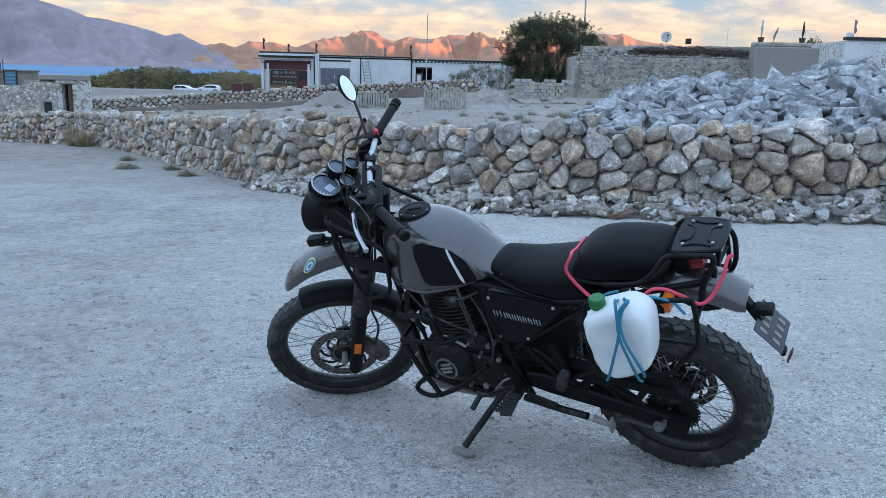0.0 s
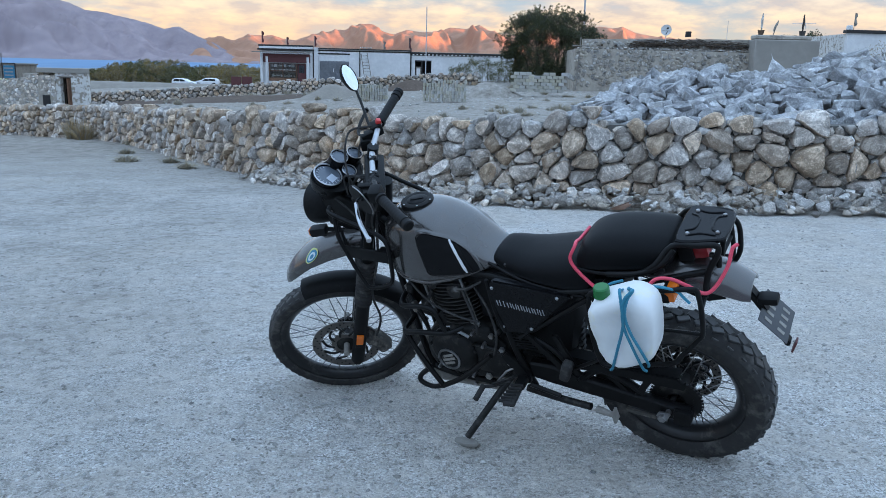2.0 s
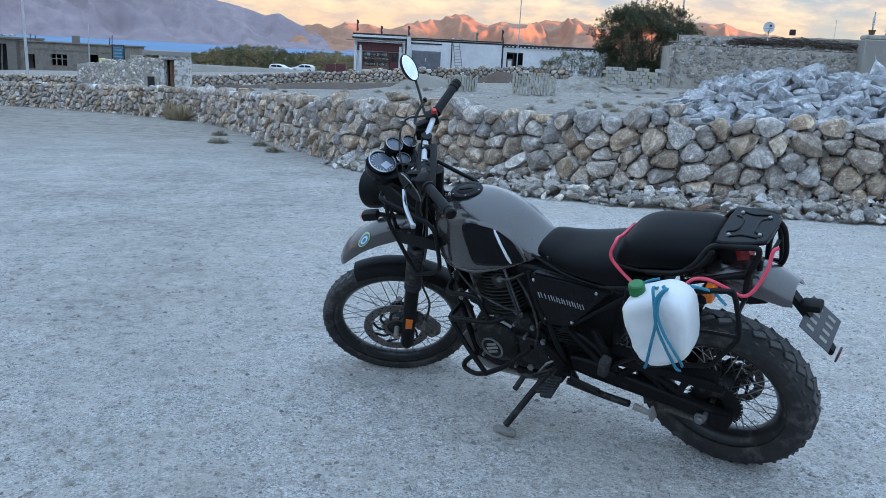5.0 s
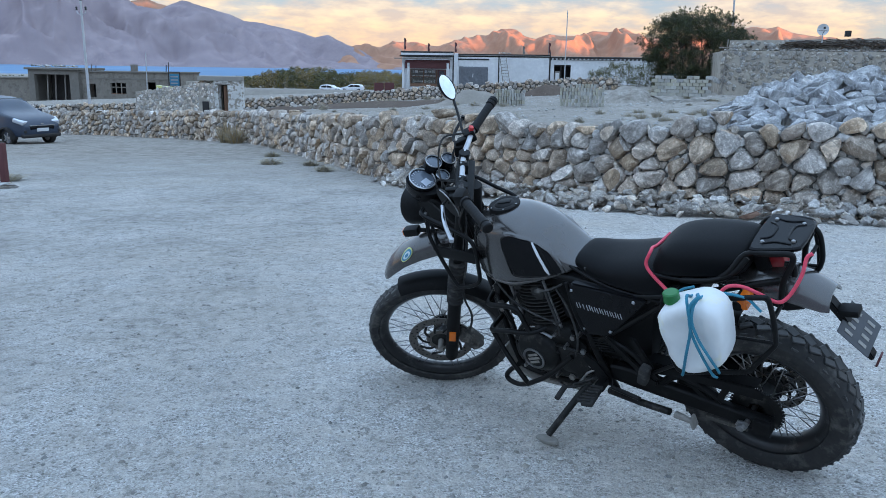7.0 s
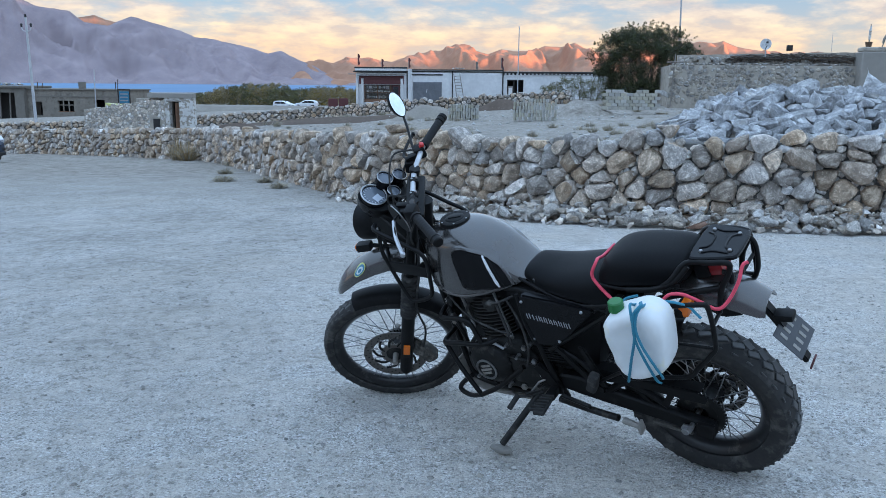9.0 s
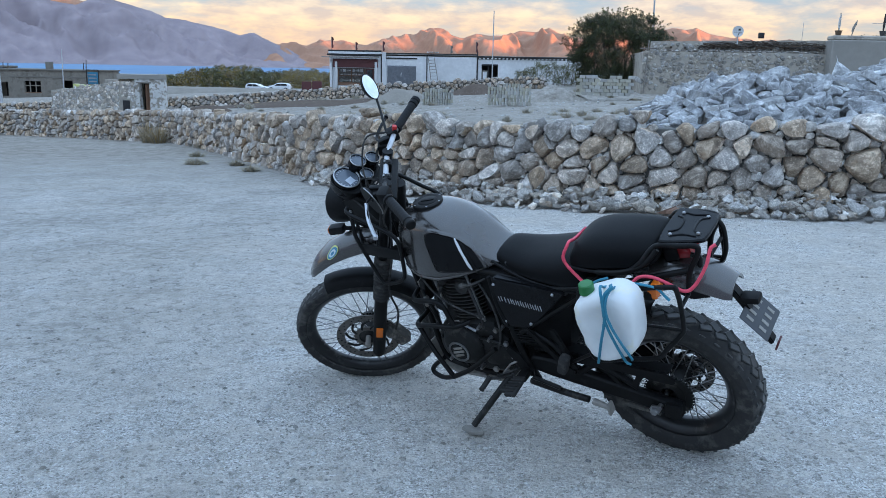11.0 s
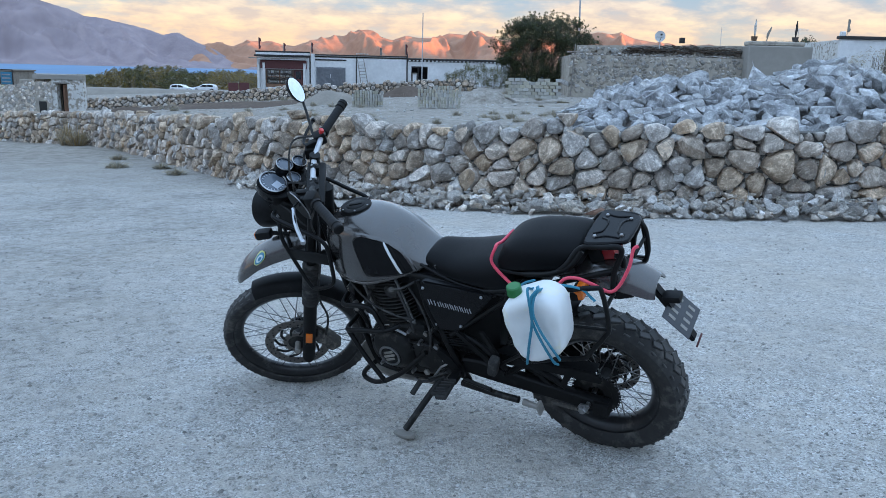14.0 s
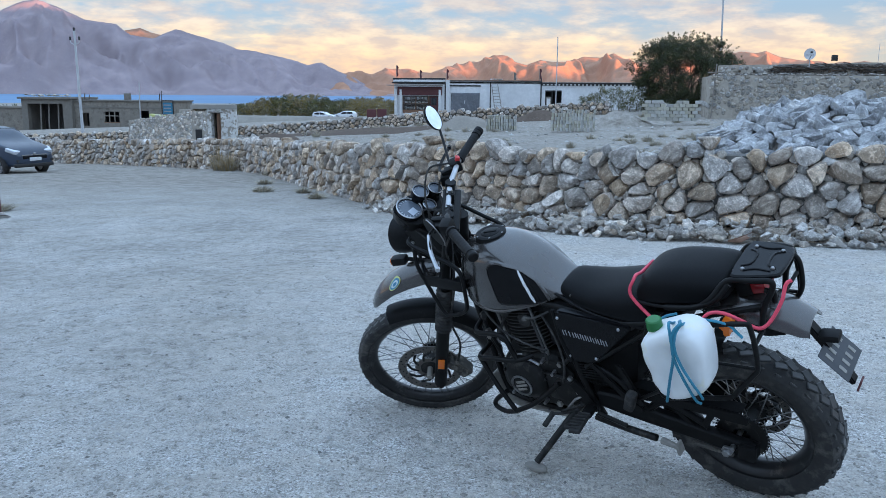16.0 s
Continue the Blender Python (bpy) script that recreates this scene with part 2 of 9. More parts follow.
def gneiss(name, light, mid, dark, brown, per=0.34, veins=0.45):
    """Banded mountain stone: pale veins, dark blotches and rusty films, each stone in its own shade."""
    m = bpy.data.materials.new(name)
    m.use_nodes = True
    nt = m.node_tree
    N, L = nt.nodes.new, nt.links.new
    b = nt.nodes["Principled BSDF"]
    tc, oi, geo = N("ShaderNodeTexCoord"), N("ShaderNodeObjectInfo"), N("ShaderNodeNewGeometry")

    def calc(op, p, q=0.0):
        x = N("ShaderNodeMath")
        x.operation = op
        for k, v in enumerate((p, q)):
            if isinstance(v, (int, float)):
                x.inputs[k].default_value = v
            else:
                L(v, x.inputs[k])
        return x.outputs[0]

    rnd_ = calc("FRACT", calc("ADD", oi.outputs["Random"], geo.outputs["Random Per Island"]))
    turn = N("ShaderNodeVectorRotate")
    turn.rotation_type = "AXIS_ANGLE"
    turn.inputs["Axis"].default_value = (0.3, 0.9, 0.3)
    L(tc.outputs["Object"], turn.inputs["Vector"])
    L(calc("MULTIPLY", rnd_, 6.28), turn.inputs["Angle"])
    vec = turn.outputs[0]

    def nz(v, s, d=6.0, r=0.62):
        n = N("ShaderNodeTexNoise")
        n.inputs["Scale"].default_value, n.inputs["Detail"].default_value, n.inputs["Roughness"].default_value = s, d, r
        L(v, n.inputs["Vector"])
        return n.outputs["Fac"]

    def rng(f, a, z, lo=0.0, hi=1.0):
        r = N("ShaderNodeMapRange")
        for k, v in enumerate((a, z, lo, hi)):
            r.inputs[k + 1].default_value = v
        L(f, r.inputs[0])
        return r.outputs[0]

    def mix(f, a, z):
        x = N("ShaderNodeMix")
        x.data_type = "RGBA"
        for k, v in ((0, f), (6, a), (7, z)):
            if isinstance(v, (tuple, float)):
                x.inputs[k].default_value = v
            else:
                L(v, x.inputs[k])
        return x.outputs[2]

    mp = N("ShaderNodeMapping")
    mp.inputs["Scale"].default_value = (2.2, 2.2, 15.0)
    warp = N("ShaderNodeVectorMath")
    warp.operation = "MULTIPLY_ADD"
    wn = N("ShaderNodeTexNoise")
    wn.inputs["Scale"].default_value = 4.0
    L(vec, wn.inputs["Vector"])
    L(wn.outputs["Color"], warp.inputs[0])
    warp.inputs[1].default_value = (0.16, 0.16, 0.16)
    L(vec, warp.inputs[2])
    L(warp.outputs[0], mp.inputs["Vector"])
    band = nz(mp.outputs[0], 1.6, 8.0, 0.7)
    blotch = nz(vec, 7.0, 8.0, 0.68)
    tone = calc("ADD", calc("MULTIPLY", band, veins), calc("MULTIPLY", blotch, 1 - veins))
    col = mix(rng(tone, 0.36, 0.60), (*dark, 1), (*mid, 1))
    col = mix(rng(tone, 0.51, 0.66), col, (*light, 1))
    col = mix(rng(nz(vec, 9.0), 0.56, 0.70, 0.0, 0.75), col, (*dark, 1))
    col = mix(rng(nz(vec, 3.6), 0.52, 0.72, 0.0, 0.7), col, (*brown, 1))
    col = mix(rng(nz(vec, 46.0), 0.53, 0.70, 0.0, 0.7), col, (*light, 1))
    col = mix(rng(nz(vec, 62.0, 8.0, 0.72), 0.54, 0.66, 0.0, 0.7), col, (*dark, 1))
    hsv = N("ShaderNodeHueSaturation")
    L(rng(rnd_, 0.0, 1.0, 1 - per, 1 + per), hsv.inputs["Value"])
    L(rng(calc("FRACT", calc("MULTIPLY", rnd_, 7.31)), 0.0, 1.0, 0.35, 1.35), hsv.inputs["Saturation"])
    L(col, hsv.inputs["Color"])
    L(hsv.outputs[0], b.inputs["Base Color"])
    b.inputs["Roughness"].default_value = 0.82
    b.inputs["Specular IOR Level"].default_value = 0.3
    bp = N("ShaderNodeBump")
    bp.inputs["Strength"].default_value, bp.inputs["Distance"].default_value = 1.0, 0.04
    L(calc("ADD", calc("MULTIPLY", band, 0.6), nz(vec, 13.0, 9.0, 0.68)), bp.inputs["Height"])
    L(bp.outputs[0], b.inputs["Normal"])
    return m


M["boulder"] = gneiss("boulder", (0.92, 0.785, 0.645), (0.555, 0.445, 0.352), (0.175, 0.143, 0.115), (0.48, 0.335, 0.235), 0.36, 0.45)
M["chink"] = gneiss("chink", (0.86, 0.785, 0.705), (0.62, 0.555, 0.49), (0.26, 0.235, 0.208), (0.46, 0.35, 0.265), 0.4, 0.2)
M["quarry_stone"] = gneiss("quarry_stone", (0.66, 0.66, 0.665), (0.435, 0.438, 0.448), (0.20, 0.203, 0.212), (0.42, 0.375, 0.32), 0.30, 0.08)
M["glass"] = plain("glass", (0.95, 0.97, 0.98), 0.03, bump=0.0)
M["glass"].node_tree.nodes["Principled BSDF"].inputs["Transmission Weight"].default_value = 1.0
M["rubble"] = surface("rubble", (0.52, 0.49, 0.455), (0.32, 0.305, 0.29), 0.9, scale=9.0, coarse=3.0, bump=0.5, third=(0.36, 0.27, 0.21), per_piece=0.35, spec=0.3)
# core coloured dark so that gaps between the stones look shaded
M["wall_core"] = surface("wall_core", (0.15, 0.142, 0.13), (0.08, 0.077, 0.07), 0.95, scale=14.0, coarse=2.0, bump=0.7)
# distance haze is put into this rock's colour as a mauve tint
M["rock_far"] = surface("rock_far", (0.37, 0.305, 0.315), (0.255, 0.208, 0.232), 0.95, scale=0.012, coarse=0.003, third=(0.50, 0.405, 0.385), third_at=(0.54, 0.70), bump=0.35, bump_scale=0.012, spec=0.0, dist=8.0)
# reddish rock, its orange strengthened to add to the last sun's glow
M["rock_red_glow"] = surface("rock_red_glow", (0.50, 0.275, 0.175), (0.36, 0.19, 0.13), 0.95, scale=0.02, coarse=0.004, bump=0.5, bump_scale=0.03, spec=0.1, dist=6.0)
M["water"] = surface("water", (0.085, 0.20, 0.36), (0.12, 0.25, 0.41), 0.6, scale=0.01, coarse=0.003, bump=0.3, bump_scale=0.25, spec=0.2, dist=0.3)
M["mud_wall"] = surface("mud_wall", (0.52, 0.465, 0.395), (0.37, 0.335, 0.29), 0.95, scale=5.0, coarse=0.7, bump=0.5, bump_scale=9.0, third=(0.27, 0.245, 0.215), spec=0.15)
M["masonry"] = gneiss("masonry", (0.56, 0.52, 0.46), (0.40, 0.365, 0.32), (0.20, 0.182, 0.16), (0.34, 0.285, 0.225), 0.34, 0.25)
M["plaster_grey"] = surface("plaster_grey", (0.36, 0.335, 0.30), (0.30, 0.28, 0.255), 0.95, scale=3.0, coarse=0.4, bump=0.3, spec=0.15)
M["raw_concrete"] = surface("raw_concrete", (0.25, 0.228, 0.20), (0.185, 0.168, 0.148), 0.95, scale=3.0, coarse=0.4, bump=0.3, spec=0.15)
M["raw_block"] = surface("raw_block", (0.30, 0.268, 0.228), (0.215, 0.19, 0.162), 0.95, scale=5.0, coarse=0.7, bump=0.5, bump_scale=9.0, third=(0.16, 0.14, 0.122), spec=0.15)
M["whitewash"] = surface("whitewash", (0.78, 0.78, 0.78), (0.68, 0.68, 0.69), 0.9, scale=4.0, coarse=0.5, bump=0.15, spec=0.2)
M["old_whitewash"] = surface("old_whitewash", (0.74, 0.73, 0.71), (0.60, 0.575, 0.54), 0.95, scale=6.0, coarse=1.6, bump=0.5, third=(0.30, 0.265, 0.225), third_at=(0.52, 0.57), spec=0.15)
M["block"] = surface("block", (0.52, 0.50, 0.44), (0.42, 0.405, 0.355), 0.95, scale=9.0, coarse=2.0, bump=0.3, per_piece=0.14, spec=0.15)
M["soil"] = surface("soil", (0.165, 0.125, 0.10), (0.105, 0.080, 0.066), 0.98, scale=6.0, coarse=0.8, bump=0.6, spec=0.1)
M["sand_heap"] = surface("sand_heap", (0.34, 0.305, 0.265), (0.25, 0.225, 0.195), 0.98, scale=9.0, coarse=0.8, bump=0.5, spec=0.1)
M["black_trim"] = plain("black_trim", (0.022, 0.020, 0.020), 0.6)
M["maroon"] = surface("maroon", (0.13, 0.035, 0.035), (0.09, 0.025, 0.028), 0.6, scale=6.0, coarse=1.0, bump=0.1)
M["brown_wood"] = surface("brown_wood", (0.26, 0.14, 0.085), (0.17, 0.09, 0.055), 0.7, scale=7.0, coarse=1.0, bump=0.2)
M["grey_wood"] = surface("grey_wood", (0.30, 0.27, 0.24), (0.19, 0.17, 0.15), 0.85, scale=12.0, coarse=2.0, bump=0.3)
M["stick"] = surface("stick", (0.14, 0.11, 0.09), (0.07, 0.055, 0.045), 0.9, scale=14.0, coarse=2.0, bump=0.3, per_piece=0.4)
M["tarp"] = surface("tarp", (0.20, 0.21, 0.23), (0.11, 0.115, 0.13), 0.5, scale=2.4, coarse=0.9, bump=0.6, bump_scale=2.2, dist=0.15)
# near-black colour for sheets that stand in for unlit interiors
M["room_shade"] = plain("room_shade", (0.03, 0.028, 0.028), 0.9)
M["leaf"] = surface("leaf", (0.088, 0.092, 0.050), (0.044, 0.050, 0.028), 0.75, scale=3.0, coarse=0.6, bump=0.0, per_piece=0.45, spec=0.2)
M["leaf_brown"] = surface("leaf_brown", (0.33, 0.26, 0.145), (0.19, 0.155, 0.085), 0.8, scale=1.0, coarse=0.06, bump=0.0, per_piece=0.4, spec=0.15)
M["leaf_dark"] = surface("leaf_dark", (0.175, 0.165, 0.088), (0.092, 0.092, 0.050), 0.8, scale=1.0, coarse=0.06, bump=0.0, per_piece=0.4, spec=0.15, third=(0.14, 0.11, 0.05))
M["bark"] = surface("bark", (0.13, 0.11, 0.09), (0.08, 0.068, 0.058), 0.9, scale=12.0, coarse=2.0, bump=0.5)
M["dry_grass"] = surface("dry_grass", (0.48, 0.39, 0.27), (0.33, 0.27, 0.19), 0.9, scale=9.0, coarse=2.0, bump=0.0, per_piece=0.3, spec=0.15)
M["grey_shrub"] = surface("grey_shrub", (0.46, 0.415, 0.335), (0.32, 0.285, 0.225), 0.9, scale=9.0, coarse=2.0, bump=0.0, per_piece=0.3, spec=0.15)
M["pole_metal"] = surface("pole_metal", (0.58, 0.59, 0.61), (0.48, 0.49, 0.51), 0.5, 0.3, scale=20.0, coarse=2.0, bump=0.05)
M["road"] = surface("road", (0.13, 0.13, 0.135), (0.10, 0.10, 0.105), 0.95, scale=5.0, coarse=0.2, bump=0.2)
M["car_white"] = plain("car_white", (0.75, 0.76, 0.78), 0.25, coat=0.8)
M["car_blue"] = surface("car_blue", (0.022, 0.036, 0.064), (0.026, 0.042, 0.074), 0.38, 0.0, scale=60.0, coarse=2.0, bump=0.0, coat=0.25)
M["glass_dark"] = plain("glass_dark", (0.02, 0.024, 0.03), 0.06, bump=0.0, spec=0.8)
M["lamp_glass"] = plain("lamp_glass", (0.62, 0.65, 0.70), 0.08, 0.4, bump=0.0)
M["chrome"] = plain("chrome", (0.62, 0.63, 0.65), 0.14, 1.0, bump=0.0)
# motorcycle
M["paint"] = surface("paint", (0.075, 0.070, 0.068), (0.086, 0.080, 0.077), 0.26, 0.60, scale=90.0, coarse=3.0, bump=0.0, coat=1.0, rough_var=0.05, third=(0.125, 0.12, 0.117), third_at=(0.66, 0.88))
M["frame_black"] = surface("frame_black", (0.004, 0.004, 0.0045), (0.008, 0.008, 0.008), 0.42, scale=40.0, coarse=6.0, bump=0.06, dist=0.002, rough_var=0.12, third=(0.028, 0.027, 0.025), third_at=(0.62, 0.82), spec=0.18)
M["gloss_black"] = surface("gloss_black", (0.005, 0.005, 0.006), (0.008, 0.008, 0.009), 0.18, scale=30.0, coarse=6.0, bump=0.0, coat=0.0, spec=0.16)
M["rack_black"] = surface("rack_black", (0.004, 0.004, 0.005), (0.007, 0.007, 0.008), 0.26, scale=30.0, coarse=9.0, bump=0.1, dist=0.002, spec=0.16, third=(0.05, 0.05, 0.05), third_at=(0.68, 0.80))
M["grip_rubber"] = surface("grip_rubber", (0.006, 0.006, 0.007), (0.011, 0.011, 0.012), 0.6, scale=60.0, coarse=9.0, bump=0.1, dist=0.002, spec=0.25)
M["plastic"] = surface("plastic", (0.0045, 0.0045, 0.005), (0.009, 0.009, 0.0095), 0.50, scale=60.0, coarse=5.0, bump=0.08, dist=0.002, third=(0.026, 0.025, 0.024), third_at=(0.62, 0.84), spec=0.16)
M["vinyl"] = surface("vinyl", (0.004, 0.0043, 0.0052), (0.007, 0.0073, 0.0083), 0.46, scale=140.0, coarse=6.0, bump=0.12, bump_scale=260.0, dist=0.002, rough_var=0.08, spec=0.10)
M["rubber"] = surface("rubber", (0.026, 0.026, 0.027), (0.048, 0.046, 0.044), 0.85, scale=40.0, coarse=6.0, bump=0.12, dist=0.003, third=(0.13, 0.123, 0.113), third_at=(0.5, 0.78), spec=0.25)
M["engine"] = surface("engine", (0.009, 0.009, 0.009), (0.019, 0.0187, 0.018), 0.5, 0.25, scale=30.0, coarse=8.0, bump=0.2, dist=0.003, third=(0.085, 0.078, 0.07), third_at=(0.55, 0.78), spec=0.3)
M["fin"] = surface("fin", (0.045, 0.043, 0.041), (0.025, 0.024, 0.023), 0.5, 0.3, scale=30.0, coarse=8.0, bump=0.15, dist=0.003, third=(0.10, 0.093, 0.083), third_at=(0.55, 0.78))
M["steel"] = surface("steel", (0.40, 0.40, 0.41), (0.28, 0.28, 0.28), 0.38, 0.9, scale=40.0, coarse=9.0, bump=0.1, dist=0.002, third=(0.22, 0.19, 0.16))
M["alloy"] = surface("alloy", (0.52, 0.53, 0.55), (0.44, 0.45, 0.47), 0.34, 0.85, scale=40.0, coarse=9.0, bump=0.05, dist=0.002)
M["disc_steel"] = surface("disc_steel", (0.20, 0.185, 0.17), (0.13, 0.12, 0.11), 0.45, 0.7, scale=60.0, coarse=9.0, bump=0.05, dist=0.002)
M["dusty"] = surface("dusty", (0.10, 0.092, 0.082), (0.05, 0.047, 0.043), 0.85, scale=30.0, coarse=9.0, bump=0.3, dist=0.004, third=(0.26, 0.235, 0.20), third_at=(0.5, 0.7))
M["dust_metal"] = surface("dust_metal", (0.34, 0.32, 0.29), (0.22, 0.205, 0.185), 0.7, 0.2, scale=40.0, coarse=9.0, bump=0.2, dist=0.003)
M["amber"] = plain("amber", (0.85, 0.19, 0.02), 0.2, bump=0.0)
M["red_lens"] = plain("red_lens", (0.30, 0.02, 0.025), 0.12, bump=0.0)
M["red_switch"] = plain("red_switch", (0.60, 0.03, 0.03), 0.4)
M["mirror"] = plain("mirror", (0.86, 0.90, 0.94), 0.02, 1.0, bump=0.0)
M["dial"] = surface("dial", (0.10, 0.12, 0.15), (0.14, 0.16, 0.19), 0.15, scale=12.0, coarse=5.0, bump=0.0)
M["dial_mark"] = plain("dial_mark", (0.42, 0.46, 0.52), 0.4)
M["can"] = surface("can", (0.83, 0.85, 0.85), (0.76, 0.79, 0.80), 0.42, scale=6.0, coarse=5.0, bump=0.15, bump_scale=18.0, dist=0.004, third=(0.76, 0.72, 0.48), third_at=(0.56, 0.78), spec=0.4)
M["green_cap"] = plain("green_cap", (0.008, 0.16, 0.035), 0.4)
M["blue_cord"] = surface("blue_cord", (0.02, 0.19, 0.30), (0.03, 0.25, 0.36), 0.6, scale=120.0, coarse=20.0, bump=0.3, dist=0.002)
M["pink_cord"] = surface("pink_cord", (0.85, 0.085, 0.14), (0.75, 0.06, 0.11), 0.5, scale=160.0, coarse=20.0, bump=0.3, dist=0.002)
M["tread"] = surface("tread", (0.050, 0.049, 0.049), (0.032, 0.032, 0.032), 0.48, scale=40.0, coarse=6.0, bump=0.1, dist=0.003, third=(0.10, 0.095, 0.088), third_at=(0.6, 0.85), spec=0.4, per_piece=0.25)
M["rim_black"] = surface("rim_black", (0.016, 0.016, 0.017), (0.026, 0.026, 0.027), 0.34, 0.3, scale=40.0, coarse=7.0, bump=0.04, dist=0.002, third=(0.11, 0.105, 0.10), third_at=(0.56, 0.78), spec=0.5)
M["plate"] = surface("plate", (0.035, 0.038, 0.045), (0.024, 0.026, 0.031), 0.42, 0.1, scale=20.0, coarse=8.0, bump=0.05, dist=0.002)
M["light_print"] = plain("light_print", (0.30, 0.31, 0.33), 0.6)
M["white_print"] = plain("white_print", (0.75, 0.76, 0.78), 0.5)
M["decal_blue"] = plain("decal_blue", (0.03, 0.20, 0.33), 0.35)
M["decal_yellow"] = plain("decal_yellow", (0.62, 0.62, 0.22), 0.4)
M["decal_pale"] = plain("decal_pale", (0.60, 0.68, 0.70), 0.4)
M["goods_a"] = surface("goods_a", (0.80, 0.74, 0.62), (0.40, 0.43, 0.48), 0.6, scale=5.0, coarse=2.0, bump=0.0, per_piece=0.5)

# ---- building helpers ----


def profiled(bm, a, b, prof, seg=14):
    """A turned rod from a to b; prof of (share of the way, radius)."""
    a, b = Vector(a), Vector(b)
    d = (b - a).normalized()
    up = d.orthogonal().normalized()
    side = d.cross(up)
    loft(bm, [[a.lerp(b, t) + (up * math.cos(2 * math.pi * k / seg) + side * math.sin(2 * math.pi * k / seg)) * r for k in range(seg)] for t, r in prof])
    return bm


def finish(name, bm, material, smooth=True, auto=None):
    bmesh.ops.recalc_face_normals(bm, faces=bm.faces)
    me = bpy.data.meshes.new(name)
    for fc in bm.faces:
        fc.smooth = smooth
    bm.to_mesh(me)
    bm.free()
    if material:
        me.materials.append(M[material] if isinstance(material, str) else material)
    if smooth and auto is not None:
        me.set_sharp_from_angle(angle=radians(auto))
    return me


def part(name, bm, material, parent, label="", smooth=True, auto=38):
    ob = new(name, finish(name, bm, material, smooth, auto))
    ob.parent = parent
    return tagged(ob, label)


def thing(name, label, category, group="", kind="", m=None):
    ob = new(name)
    ob.empty_display_size = 0.1
    if m is not None:
        ob.matrix_basis = m
    return tagged(ob, label, category, group, kind)


def solo(name, bm, material, label, category, group="", kind="", smooth=True, auto=38, m=None):
    ob = new(name, finish(name, bm, material, smooth, auto))
    if m is not None:
        ob.matrix_basis = m
    return tagged(ob, label, category, group, kind)


def spline(pts, n=6):
    """A smooth line through points."""
    if len(pts) < 3 or n < 2:
        return [Vector(p) for p in pts]
    P = [Vector(p) for p in pts]
    P = [2 * P[0] - P[1]] + P + [2 * P[-1] - P[-2]]
    out = []
    for i in range(1, len(P) - 2):
        for k in range(n):
            t = k / n
            a, b, c, d = P[i - 1:i + 3]
            out.append(0.5 * ((2 * b) + (c - a) * t + (2 * a - 5 * b + 4 * c - d) * t * t + (3 * b - a - 3 * c + d) * t ** 3))
    out.append(P[-2])
    return out


def tube(bm, pts, r, seg=8, n=1, r2=None, flat=1.0):
    """A round rod along points; r to r2 along it."""
    P = spline(pts, n) if n > 1 else [Vector(p) for p in pts]
    up, rings = None, []
    for i, p in enumerate(P):
        d = (P[min(i + 1, len(P) - 1)] - P[max(i - 1, 0)]).normalized()
        if up is None:
            up = d.orthogonal().normalized()
        up = (up - d * up.dot(d)).normalized()
        side = d.cross(up)
        f = i / max(1, len(P) - 1)
        rr = r if r2 is None else r + (r2 - r) * f
        rings.append([bm.verts.new(p + (up * math.cos(2 * math.pi * k / seg) + side * math.sin(2 * math.pi * k / seg) * flat) * rr) for k in range(seg)])
    for a, b in zip(rings, rings[1:]):
        for k in range(seg):
            bm.faces.new((a[k], a[(k + 1) % seg], b[(k + 1) % seg], b[k]))
    bm.faces.new(rings[0])
    bm.faces.new(rings[-1])
    return bm


def rod(a, b, r, seg=10, r2=None):
    return tube(bmesh.new(), [a, b], r, seg, 1, r2)


def box(bm, size, at=(0, 0, 0), rot=(0, 0, 0), bevel=0.0, seg=2):
    g = bmesh.ops.create_cube(bm, size=1.0)
    m = Matrix.LocRotScale(at, Euler([radians(a) for a in rot]), size)
    bmesh.ops.transform(bm, matrix=m, verts=g["verts"])
    if bevel:
        es = {e for v in g["verts"] for e in v.link_edges}
        bmesh.ops.bevel(bm, geom=list(es), offset=bevel, segments=seg, affect="EDGES", profile=0.6)
    return bm


def bx(size, at=(0, 0, 0), rot=(0, 0, 0), bevel=0.0, seg=2):
    return box(bmesh.new(), size, at, rot, bevel, seg)


def lathe(bm, prof, c=(0, 0, 0), n=48, axis="Y", a0=0.0, a1=360.0, closed=True):
    """Turns a profile of (radius, along the axis) round an axis; closed: the profile is a ring."""
    c = Vector(c)
    full = abs(a1 - a0) >= 359.9
    cols = []
    for k in range(n if full else n + 1):
        a = radians(a0 + (a1 - a0) * k / n)
        ca, sa = math.cos(a), math.sin(a)
        col = []
        for r, h in prof:
            p = {"Y": (r * ca, h, r * sa), "Z": (r * ca, r * sa, h), "X": (h, r * ca, r * sa)}[axis]
            col.append(bm.verts.new(c + Vector(p)))
        cols.append(col)
    m = len(prof)
    for k in range(len(cols) if full else len(cols) - 1):
        A, B = cols[k], cols[(k + 1) % len(cols)]
        for j in range(m if closed else m - 1):
            try:
                bm.faces.new((A[j], A[(j + 1) % m], B[(j + 1) % m], B[j]))
            except ValueError:
                pass
    if not full and closed:
        bm.faces.new(cols[0])
        bm.faces.new(cols[-1])
    bmesh.ops.remove_doubles(bm, verts=bm.verts, dist=1e-5)
    return bm


def loft(bm, rings, caps=True):
    V = [[bm.verts.new(p) for p in r] for r in rings]
    n = len(V[0])
    for a, b in zip(V, V[1:]):
        for k in range(n):
            bm.faces.new((a[k], a[(k + 1) % n], b[(k + 1) % n], b[k]))
    if caps:
        bm.faces.new(V[0])
        bm.faces.new(V[-1])
    return bm


